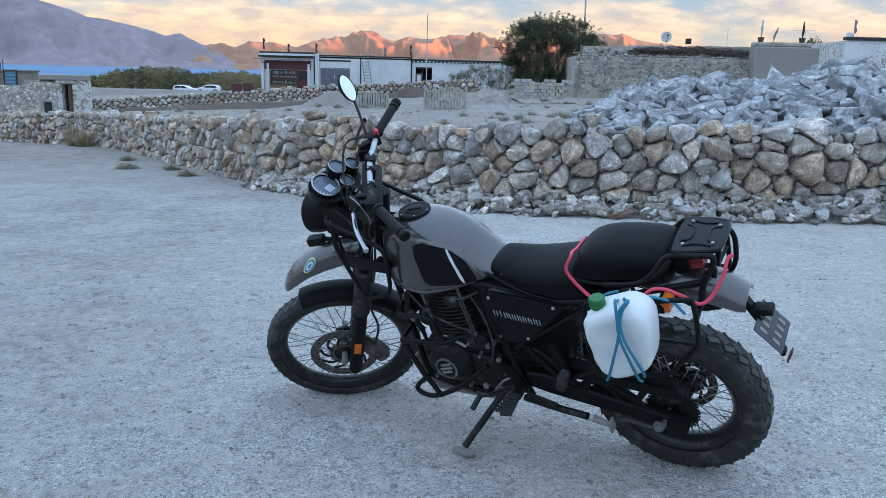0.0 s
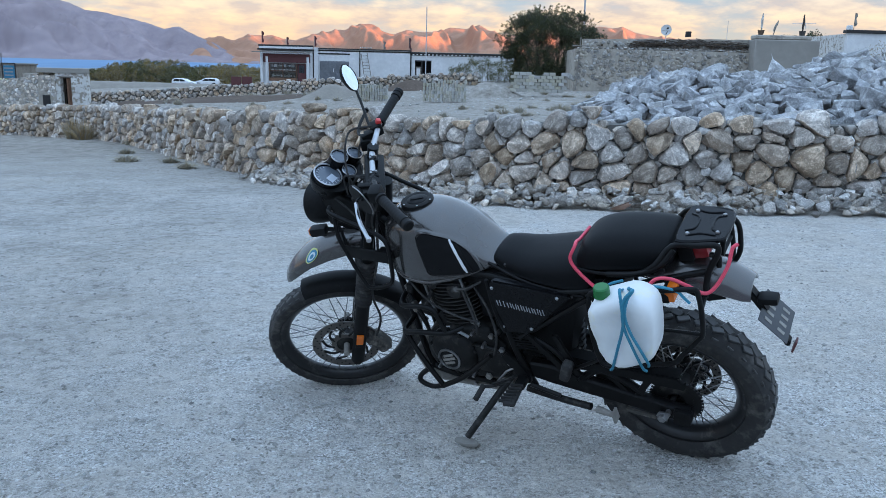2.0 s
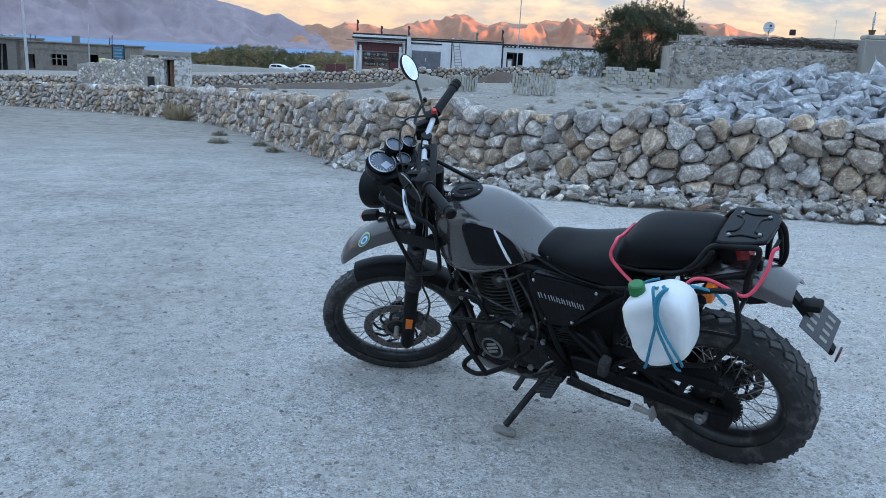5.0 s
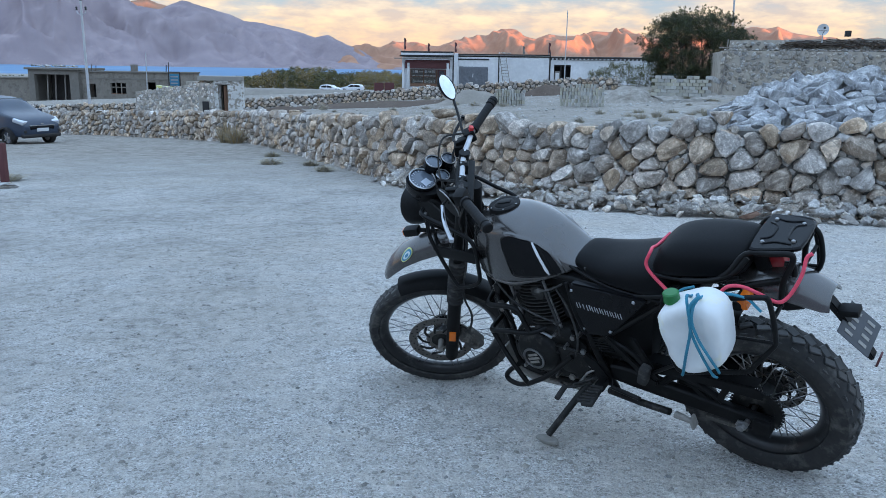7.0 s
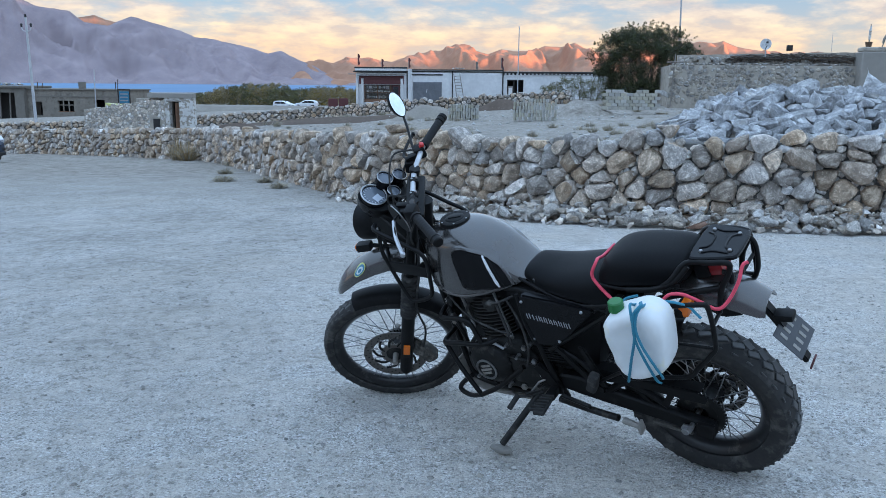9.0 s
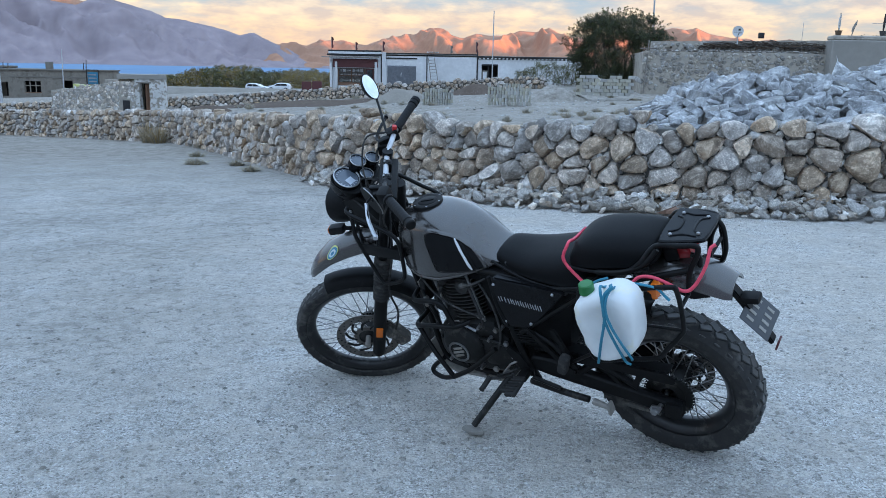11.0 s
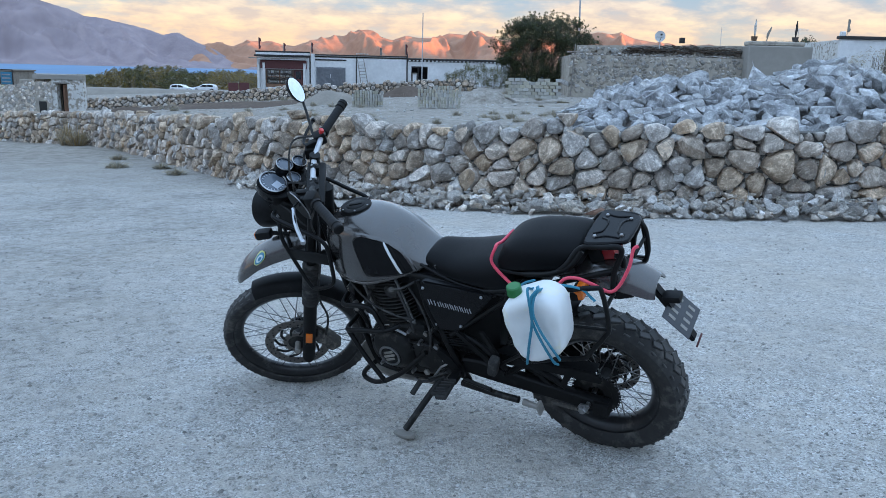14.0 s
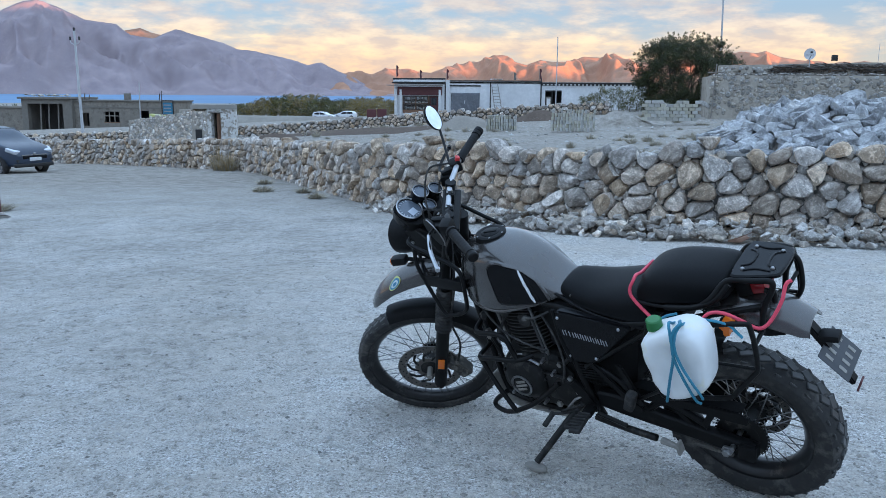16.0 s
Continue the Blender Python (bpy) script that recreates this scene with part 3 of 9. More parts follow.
def slab(bm, pts, y0, y1, bevel=0.0):
    """A plate: an outline in x and z, from y0 to y1."""
    a = [bm.verts.new((x, y0, z)) for x, z in pts]
    b = [bm.verts.new((x, y1, z)) for x, z in pts]
    n = len(pts)
    fs = [bm.faces.new(a), bm.faces.new(b)]
    for k in range(n):
        fs.append(bm.faces.new((a[k], a[(k + 1) % n], b[(k + 1) % n], b[k])))
    if bevel:
        bmesh.ops.recalc_face_normals(bm, faces=fs)
        es = [e for v in a + b for e in v.link_edges]
        bmesh.ops.bevel(bm, geom=list(set(es)), offset=bevel, segments=2, affect="EDGES")
    return bm


def roundpoly(pts, k=3):
    """Softens a closed outline by cutting its corners."""
    P = [Vector(p) for p in pts]
    for _ in range(k):
        Q = []
        for i, p in enumerate(P):
            q = P[(i + 1) % len(P)]
            Q += [p * 0.75 + q * 0.25, p * 0.25 + q * 0.75]
        P = Q
    return P


def smooth01(t):
    t = min(1.0, max(0.0, t))
    return t * t * (3 - 2 * t)


def from_lists(name, verts, faces, material, smooth=False):
    me = bpy.data.meshes.new(name)
    me.from_pydata(verts, [], faces)
    me.materials.append(M[material])
    if smooth:
        me.polygons.foreach_set("use_smooth", [True] * len(me.polygons))
    me.update()
    return me

# ---- ground, lake and mountains ----


DIP_Y, DIP = (38, 50, 58, 62, 66, 76, 90, 100, 118, 140, 190), (0.0, 0.45, 0.93, 0.85, 0.4, 0.28, 0.62, 0.80, 0.50, 0.50, 0.0)


def zg(x, y):
    """Height of the ground: it falls gently towards the lake, dips behind the wall and rises to the houses."""
    near = 0.0344 * x - 0.03276 * (y - 2.8)
    far = 0.025 * x + 0.2 - 0.8 * math.exp(-((y - 42) / 14) ** 2) - 0.02 * max(0.0, -x - 12) * (1 if x > -80 else 80 / -x)
    far = max(far, -2.9) - 0.017 * min(130.0, max(0.0, y - 90)) - 0.0055 * max(0.0, y - 220)
    far -= 0.004 * max(0.0, abs(x) - 120)
    # left of the houses the field lies lower, with the road on a bank behind the field wall
    far -= min(1.1, max(0.0, (-x - 2) / 26)) * float(np.interp(y, DIP_Y, DIP))
    q = math.hypot(x, y) + 1.5 * max(0.0, x + 14)
    if y < 0:
        q = math.hypot(x, y)
    t = smooth01((q - 38) / 22)
    z = near * (1 - t) + far * t
    return max(z, -13.0)


def relief(x, y):
    d = math.hypot(x - 0.3, y - 3)
    a = 0.010 * noise.noise((x * 1.3, y * 1.3, 0.3)) + 0.006 * noise.noise((x * 4.1, y * 4.1, 5.3))
    if d < 9:
        # trodden clods, coarser on the side where vehicles have turned
        rough_ = 0.004 + 0.015 * smooth01((x - 0.5) / 1.2) * smooth01((4.6 - y) / 1.5)
        a += (rough_ * noise.noise((x * 9, y * 9, 1.7)) + 0.6 * rough_ * noise.noise((x * 19, y * 19, 6.1))) * (1 - d / 9)
    else:
        a += 0.04 * min(1.0, (d - 9) / 20) * noise.noise((x * 0.35, y * 0.35, 2.7))
    for hx, hy, r, dep in ((0.434, 2.795, 0.045, 0.035), (0.172, 2.771, 0.022, 0.016), (-0.42, 2.95, 0.12, 0.024), (0.02, 2.80, 0.06, 0.012), (-0.62, 3.42, 0.21, 0.036), (-0.45, 3.40, 0.18, 0.030), (0.78, 2.76, 0.15, 0.016)):
        q = ((x - hx) ** 2 + (y - hy) ** 2) / (r * r)
        if q < 9:
            a += dep * (-math.exp(-q) + 0.35 * math.exp(-(math.sqrt(q) - 1.5) ** 2 * 3))
    return a


def steps(lo, hi, fine, growth, centre0, centre1):
    """Coordinates, finely spaced between two places and ever wider outwards."""
    out = list(np.arange(centre0, centre1 + 1e-6, fine))
    s, v = fine, centre1
    while v < hi:
        s *= growth
        v += s
        out.append(v)
    s, v = fine, centre0
    while v > lo:
        s *= growth
        v -= s
        out.insert(0, v)
    return out


def build_ground():
    xs = steps(-4500, 4500, 0.034, 1.055, -2.6, 2.8)
    ys = steps(-4500, 4700, 0.034, 1.05, 1.2, 5.4)
    verts = [(x, y, zg(x, y) + relief(x, y)) for y in ys for x in xs]
    w = len(xs)
    faces = [(j * w + i, j * w + i + 1, (j + 1) * w + i + 1, (j + 1) * w + i) for j in range(len(ys) - 1) for i in range(w - 1)]
    tagged(new("ground", from_lists("ground", verts, faces, "gravel", True)), "pale grey sandy gravel ground of a sloping yard", "ground", kind="structure")


build_ground()


def build_lake():
    bm = bmesh.new()
    lathe(bm, [(420, -9.0), (1400, -9.0), (2600, -9.0), (4300, -9.0)], n=90, axis="Z", a0=40, a1=200, closed=False)
    solo("water", bm, "water", "blue mountain lake below the village", "lake", kind="structure")


build_lake()


def ridge(name, label, knots, d0, d1, rows, seed, rough, spurs, base=-9.0, rock="rock_far", relief_=0.34):
    """A mountain range seen along an arc: knots of (azimuth, elevation) give its crest, noise its spurs and gullies."""
    a0, a1 = knots[0][0], knots[-1][0]
    cols = int((a1 - a0) * 14)
    verts, faces = [], []
    for i in range(cols + 1):
        az = a0 + (a1 - a0) * i / cols
        k = max(j for j in range(len(knots) - 1) if knots[j][0] <= az + 1e-9)
        t = (az - knots[k][0]) / (knots[k + 1][0] - knots[k][0])
        el = knots[k][1] * (1 - t) + knots[k + 1][1] * t
        el += rough * (noise.noise((az * 1.1, seed, 0)) + 0.5 * noise.noise((az * 3.1, seed, 4)))
        for j in range(rows + 1):
            s = j / rows
            d = d0 + (d1 - d0) * s
            crest = 1.42 + d1 * math.tan(radians(max(el, 0.05))) - base
            x, y = d * math.sin(radians(az)), d * math.cos(radians(az))
            prof = s ** 1.15
            u, v = az * spurs, s * 2.2
            rg = 1 - abs(noise.noise((u + 0.5 * v, v * 0.6, seed))) * 2
            rg += 0.5 * (1 - abs(noise.noise((u * 2.3 + v, v * 1.4, seed + 3))) * 2)
            rg += 0.16 * noise.noise((u * 7, v * 7, seed + 7))
            h = crest * prof + crest * relief_ * (rg - 0.7) * math.sin(math.pi * min(1, s * 1.02)) ** 0.8
            verts.append((x, y, base - 3 + max(0.0, h) + 3 * prof))
    n = rows + 1
    for i in range(cols):
        for j in range(rows):
            faces.append((i * n + j, (i + 1) * n + j, (i + 1) * n + j + 1, i * n + j + 1))
    # the far side falls away behind the crest
    m = len(verts)
    for i in range(cols + 1):
        v = verts[i * n + rows]
        verts.append((v[0] * 1.03, v[1] * 1.03, base - 3))
    for i in range(cols):
        faces.append((i * n + rows, (i + 1) * n + rows, m + i + 1, m + i))
    tagged(new(name, from_lists(name, verts, faces, rock, True)), label, "mountain", kind="structure")


ridge("mountain_range", "bare brown mountain range beyond the lake, tinted mauve for haze", [(-75, 4.2), (-60, 5.4), (-50, 4.4), (-43, 5.0), (-40.1, 4.76), (-38.8, 5.43), (-38.0, 5.54), (-36.9, 5.19), (-35.35, 4.48), (-33.5, 4.27), (-32.7, 3.63), (-31.35, 3.46), (-29.9, 4.08), (-27.4, 3.42), (-26.0, 2.92), (-24.7, 2.75), (-22.8, 2.36), (-21.3, 1.94), (-20.4, 2.10), (-19.5, 1.64), (-18.7, 1.32), (-17.6, 0.87), (-15.5, 0.35), (-13.5, 0.05)], 3350, 4150, 40, 3.0, 0.05, 0.24, relief_=0.40)
ridge("mountain_range", "far mountain range glowing orange in the last sun", [(-24, 0.9), (-20, 1.0), (-18.9, 1.39), (-17.7, 1.50), (-16.9, 1.35), (-16.0, 1.70), (-14.8, 1.65), (-12.8, 1.48), (-11.4, 1.96), (-9.95, 2.20), (-9.1, 2.35), (-8.45, 2.72), (-7.7, 2.63), (-6.7, 2.18), (-6.1, 2.05), (-5.2, 2.39), (-4.35, 2.27), (-3.1, 2.28), (-2.2, 2.61), (-1.1, 2.55), (-0.2, 2.84), (0.6, 2.43), (1.3, 2.24), (5, 2.3), (8.0, 2.91), (8.85, 2.78), (9.5, 2.92), (10.4, 2.52), (11.9, 2.27), (13.2, 2.08), (14.9, 2.14), (24, 1.9), (40, 2.5), (60, 3.5)], 3500, 4600, 52, 11.0, 0.03, 0.26, rock="rock_red_glow", relief_=0.50)
ridge("mountain_peak", "small sunlit peak showing through a notch in the range", [(-34.6, 2.8), (-33.0, 3.9), (-32.1, 4.1), (-31.4, 3.8), (-30.4, 3.6), (-29, 2.5)], 4300, 4700, 8, 21.0, 0.04, 0.6, rock="rock_red_glow")


def shading_ridge():
    """The range behind the camera, behind which the sun has gone down for the yard."""
    verts, faces, n = [], [], 90
    for i in range(n + 1):
        u = -4200 + 12600 * i / n
        h = 400 + 215 * smooth01((4400 - u) / 500) + 26 * noise.noise((u * 0.004, 3.3, 0)) + 14 * noise.noise((u * 0.013, 1.3, 0))
        for d, z in ((-1500, -13), (-2050, h * 0.45), (-2500, h), (-3100, h * 0.4), (-3600, -13)):
            verts.append((u, d + 60 * noise.noise((u * 0.003, d * 0.01, 0)), z))
    for i in range(n):
        for j in range(4):
            faces.append((i * 5 + j, (i + 1) * 5 + j, (i + 1) * 5 + j + 1, i * 5 + j + 1))
    tagged(new("mountain_range", from_lists("ridge_behind", verts, faces, "rock_far", True)), "bare ridge that shades the village at sundown", "mountain", kind="structure")


shading_ridge()


def scatter(name, count, seed, place, sizes, material, label, category):
    """Many small loose stones as one mesh."""
    rnd = random.Random(seed)
    base = [(1, 0, 0), (0.3, 0.95, 0), (-0.8, 0.6, 0.1), (-0.8, -0.6, 0), (0.3, -0.95, 0.1), (0.1, 0.1, 0.8), (-0.1, 0, -0.6)]
    tris = [(0, 1, 5), (1, 2, 5), (2, 3, 5), (3, 4, 5), (4, 0, 5), (1, 0, 6), (2, 1, 6), (3, 2, 6), (4, 3, 6), (0, 4, 6)]
    verts, faces = [], []
    for _ in range(count):
        x, y = place(rnd)
        s = rnd.uniform(*sizes) * (0.6 + 0.9 * rnd.random() ** 3)
        z = zg(x, y) + relief(x, y) + s * 0.15
        a = rnd.uniform(0, 6.28)
        ca, sa = math.cos(a), math.sin(a)
        k, sq = len(verts), rnd.uniform(0.55, 1.0)
        for bx_, by_, bz_ in base:
            j = [rnd.uniform(0.7, 1.25) for _ in range(3)]
            px, py, pz = bx_ * j[0] * s, by_ * j[1] * s * sq, bz_ * j[2] * s * 0.8
            verts.append((x + px * ca - py * sa, y + px * sa + py * ca, z + pz))
        faces += [tuple(k + i for i in t) for t in tris]
    ob = new(name, from_lists(name, verts, faces, material))
    tagged(ob, label, category, kind="stuff")


def yard_place(r):
    d = 0.9 + 11 * r.random() ** 1.7
    return r.uniform(-0.75, 0.75) * d + 0.1, d


def field_place(r):
    x = r.uniform(-26, 12)
    return x, r.uniform(max(13.5, 13.0 - 1.15 * x), 58)


def near_place(r):
    return r.uniform(-2.4, 2.6), r.uniform(0.9, 4.6)


def open_place(r):
    d = 1.6 + 21 * r.random() ** 1.6
    return r.uniform(-0.80, 0.45) * d, d * 0.95


scatter("gravel", 26000, 5, near_place, (0.002, 0.0058), "pebble", "fine loose gravel on the yard", "gravel")
scatter("gravel", 9000, 6, yard_place, (0.004, 0.012), "pebble", "loose gravel and small stones on the yard", "gravel")
scatter("gravel", 8500, 9, open_place, (0.003, 0.012), "yard_stone", "scattered darker stones and clods on the yard", "gravel")
scatter("gravel", 2600, 7, field_place, (0.03, 0.10), "pebble", "loose stones on the open field", "gravel")

# ---- the motorcycle: x ahead, y to its left, z up, from the rear tyre's foot ----
BIKE_X, BIKE_Y = 0.816, 2.819
bike = thing("motorcycle", "grey adventure motorcycle with black seat, leaning on its side stand", "motorcycle",
             m=pose(BIKE_X, BIKE_Y, zg(BIKE_X, BIKE_Y) + 0.004, -22.49, 3.45, 151.68))
# the fork stands turned to the left about the raked steering axis
RAKE, TURN = 26.5, 33.2
_axis = Vector((-math.sin(radians(RAKE)), 0, math.cos(radians(RAKE))))
_foot = Vector((1.577, 0, 0))
STEER = Matrix.Translation(_foot) @ Matrix.Rotation(radians(TURN), 4, _axis) @ Matrix.Translation(-_foot)


def steered(bm):
    bmesh.ops.transform(bm, matrix=STEER, verts=bm.verts)
    return bm


def wheel(name, label, at, R, lip, w, proud, knobs):
    """A spoked wheel: rim, tyre with tread blocks, hub, spokes."""
    h = w / 2
    rim = new(name, finish(name, lathe(bmesh.new(), [(lip - 0.004, h * 0.74), (lip + 0.006, h * 0.78), (lip + 0.006, h * 0.66), (lip - 0.010, h * 0.60), (lip - 0.022, h * 0.25), (lip - 0.022, -h * 0.25), (lip - 0.010, -h * 0.60), (lip + 0.006, -h * 0.66), (lip + 0.006, -h * 0.78), (lip - 0.004, -h * 0.74), (lip - 0.020, -h * 0.5), (lip - 0.034, -h * 0.2), (lip - 0.034, h * 0.2), (lip - 0.020, h * 0.5)], n=72), "rim_black"))
    rim.parent = bike
    rim.matrix_basis = at
    tagged(rim, label)
    bm = bmesh.new()
    d = R - lip
    prof = [(lip + 0.002, h * 0.70), (lip + d * 0.18, h * 0.90), (lip + d * 0.48, h * 1.0), (lip + d * 0.70, h * 0.96), (lip + d * 0.82, h * 0.78), (lip + d * 0.885, h * 0.45), (lip + d * 0.905, 0)]
    lathe(bm, prof + [(r, -y) for r, y in reversed(prof[:-1])], n=72, closed=False)
    top = lip + d * 0.90

    def block(a, y, la, wy, hh, twist, lean):
        p = Matrix.Rotation(-a, 4, "Y") @ Matrix.Translation((0, 0, 0)) @ Matrix.Translation((top - proud - abs(y) ** 2 * lean, y, 0)) @ Matrix.Rotation(radians(-58 * y / h * (1 if abs(y) > h * 0.5 else 0.35)), 4, "Z") @ Matrix.Rotation(radians(twist), 4, "X")
        key = (round(la, 5), round(wy, 5))
        if key not in blocks:
            blocks[key] = finish("tread_block", bx((hh, wy, la), bevel=0.0025, seg=1), "tread", True, 30)
        o = new("tread_block", blocks[key])
        o.parent = rim
        o.matrix_basis = p

    part("tyre", bm, "rubber", rim, "worn black block-tread tyre grey with dust", auto=30)
    blocks = {}
    n = knobs
    for k in range(n):
        a = 2 * math.pi * k / n
        pitch = 2 * math.pi * R / n
        block(a, h * 0.21, pitch * 0.74, h * 0.42, min(0.020, d * 0.21), 27, 5.5)
        block(a + math.pi / n, -h * 0.21, pitch * 0.74, h * 0.42, min(0.020, d * 0.21), -27, 5.5)
        block(a + 0.35 * math.pi / n, h * 0.64, pitch * 0.72, h * 0.40, d * 0.085, 20, 6.6)
        block(a + 1.35 * math.pi / n, -h * 0.64, pitch * 0.72, h * 0.40, d * 0.085, -20, 6.6)
    bm = lathe(bmesh.new(), [(0.012, 0.062), (0.045, 0.060), (0.048, 0.046), (0.030, 0.036), (0.028, -0.036), (0.048, -0.046), (0.045, -0.060), (0.012, -0.062)], n=28)
    part("hub", bm, "engine", rim, "dusty black wheel hub")
    meshes = []
    for side in (1, -1):
        for lean in (1, -1):
            b2 = bmesh.new()
            a = radians(26 * lean)
            tube(b2, [(0.045 * math.cos(a), 0.042 * side, 0.045 * math.sin(a)), ((lip - 0.018) * math.cos(-a * 0.08), 0.006 * side, (lip - 0.018) * math.sin(-a * 0.08))], 0.0021, 5)
            meshes.append(finish("spoke", b2, "steel"))
    for k in range(36):
        sp = new("spoke", meshes[k % 4])
        sp.parent = rim
        sp.matrix_basis = Matrix.Rotation(2 * math.pi * k / 36, 4, "Y")
    return rim


rear = wheel("rear_wheel", "black spoked rear wheel", pose(-0.002, 0, 0.313), 0.320, 0.222, 0.132, 0.004, 34)
front = wheel("front_wheel", "black spoked front wheel turned to the left", STEER @ pose(1.484, 0, 0.331), 0.345, 0.286, 0.090, 0.0040, 50)


def brake_disc(parent, y, r, r_in, name="brake_disc"):
    """A drilled disc: a friction ring carried by curved arms from a toothed centre."""
    disc = part(name, lathe(bmesh.new(), [(r, y + 0.002), (r, y - 0.002), (r * 0.74, y - 0.002), (r * 0.74, y + 0.002)], n=64), "disc_steel", parent, "brown-grey drilled steel brake disc")
    for k in range(9):
        a = 2 * math.pi * k / 9
        q = a + 0.62
        bm = tube(bmesh.new(), [(r_in * math.cos(a), y, r_in * math.sin(a)), (r * 0.58 * math.cos(a + 0.22), y, r * 0.58 * math.sin(a + 0.22)), (r * 0.76 * math.cos(q), y, r * 0.76 * math.sin(q))], 0.006, 6, 3)
        part("disc_arm", bm, "engine", disc)
        part("rivet", lathe(bmesh.new(), [(0.0, y + 0.005), (0.005, y + 0.005), (0.006, y)], (r * 0.76 * math.cos(q), 0, r * 0.76 * math.sin(q)), 8, closed=False), "steel", disc)
    bm = lathe(bmesh.new(), [(r_in + 0.010, y + 0.003), (r_in + 0.010, y - 0.004), (r_in - 0.010, y - 0.004), (r_in - 0.010, y + 0.003)], n=36)
    for k in range(40):
        a = 2 * math.pi * k / 40
        box(bm, (0.006, 0.004, 0.0035), ((r_in + 0.012) * math.cos(a), y, (r_in + 0.012) * math.sin(a)), (0, -math.degrees(a), 0))
    part("sensor_ring", bm, "disc_steel", disc, "toothed steel sensor ring")
    me = finish("drill_hole", bx((0.0065, 0.0012, 0.0065), bevel=0.0005, seg=1), "gloss_black")
    for k in range(48):
        a = 2 * math.pi * k / 48
        rr = r * (0.80, 0.87, 0.94)[k % 3]
        o = new("drill_hole", me)
        o.parent = disc
        o.matrix_basis = pose(rr * math.cos(a), y + 0.002, rr * math.sin(a))
    return disc


brake_disc(front, 0.060, 0.150, 0.056)
brake_disc(rear, -0.075, 0.120, 0.05)
# sprocket
bm = bmesh.new()
lathe(bm, [(0.088, 0.084), (0.088, 0.078), (0.06, 0.078), (0.06, 0.084)], n=44)
for k in range(38):
    a = 2 * math.pi * k / 38
    box(bm, (0.008, 0.006, 0.006), (0.091 * math.cos(a), 0.081, 0.091 * math.sin(a)), (0, -math.degrees(a), 0))
lathe(bm, [(0.062, 0.085), (0.062, 0.05), (0.03, 0.05), (0.03, 0.085)], n=28)
part("sprocket", bm, "engine", rear, "dark greasy chain sprocket")


def fork():
    slope = -0.43
    at = lambda z, y: (1.462 + slope * (z - 0.25), y, z)
    for y in (0.1, -0.1):
        bm = tube(bmesh.new(), [at(0.262, y), at(0.30, y), at(0.62, y)], 0.029, 16)
        tube(bm, [at(0.245, y), at(0.285, y)], 0.021, 12)
        leg = part("fork_leg", steered(bm), "plastic", bike, "black lower fork leg")
        bm = bmesh.new()
        profiled(bm, at(0.60, y), at(0.825, y), [(0, 0.025)] + [(k / 36, 0.027 if k % 3 == 0 else 0.037) for k in range(37)] + [(1, 0.025)], 16)
        part("fork_gaiter", steered(bm), "rubber", bike, "ribbed black rubber fork gaiter")
        bm = tube(bmesh.new(), [at(0.80, y), at(1.19, y)], 0.0205, 14)
        part("fork_tube", steered(bm), "frame_black", bike)
        bm = tube(bmesh.new(), [at(1.185, y), at(1.198, y)], 0.022, 14)
        part("fork_cap", steered(bm), "frame_black", bike)
    bm = bmesh.new()
    box(bm, (0.06, 0.26, 0.035), (1.195, 0, 0.87), (0, -23, 0), 0.010)
    part("lower_clamp", steered(bm), "plastic", bike)
    bm = bmesh.new()
    box(bm, (0.075, 0.25, 0.026), (1.072, 0, 1.135), (0, -23, 0), 0.010)
    box(bm, (0.034, 0.032, 0.05), (1.066, 0.045, 1.165), (0, -23, 0), 0.006)
    box(bm, (0.034, 0.032, 0.05), (1.066, -0.045, 1.165), (0, -23, 0), 0.006)
    clamp = part("top_clamp", steered(bm), "frame_black", bike)
    bm = bmesh.new()
    for y in (0.045, -0.045):
        for dx in (-0.010, 0.010):
            tube(bm, [(1.060 + dx, y, 1.187), (1.058 + dx, y, 1.195)], 0.0045, 8)
    part("clamp_bolt", steered(bm), "steel", clamp, "steel handlebar clamp bolts")
    # amber side reflector, caliper, hose
    bm = bx((0.030, 0.010, 0.058), (1.392, 0.131, 0.415), (0, -23, 0), 0.003)
    part("reflector", steered(bm), "amber", bike, "amber reflector on the fork leg")
    part("reflector_holder", steered(bx((0.034, 0.008, 0.086), (1.397, 0.127, 0.402), (0, -23, 0), 0.004)), "plastic", bike)
    bm = bmesh.new()
    box(bm, (0.060, 0.060, 0.105), (1.335, 0.072, 0.315), (0, 20, 0), 0.012)
    box(bm, (0.035, 0.075, 0.05), (1.365, 0.075, 0.365), (0, 20, 0), 0.010)
    tube(bm, [(1.345, 0.10, 0.345), (1.345, 0.115, 0.345)], 0.014, 12)
    tube(bm, [(1.325, 0.10, 0.295), (1.325, 0.115, 0.295)], 0.014, 12)
    part("caliper", steered(bm), "dusty", bike, "dusty brake caliper")
    bm = tube(bmesh.new(), [(1.33, 0.09, 0.37), (1.27, 0.11, 0.50), (1.25, 0.125, 0.66), (1.16, 0.13, 0.86), (1.10, 0.08, 1.05)], 0.005, 8, 5)
    part("brake_hose", steered(bm), "rubber", bike)
    bm = tube(bmesh.new(), [(1.484, -0.118, 0.331), (1.484, 0.118, 0.331)], 0.013, 12)
    part("front_axle", steered(bm), "dust_metal", bike)


fork()


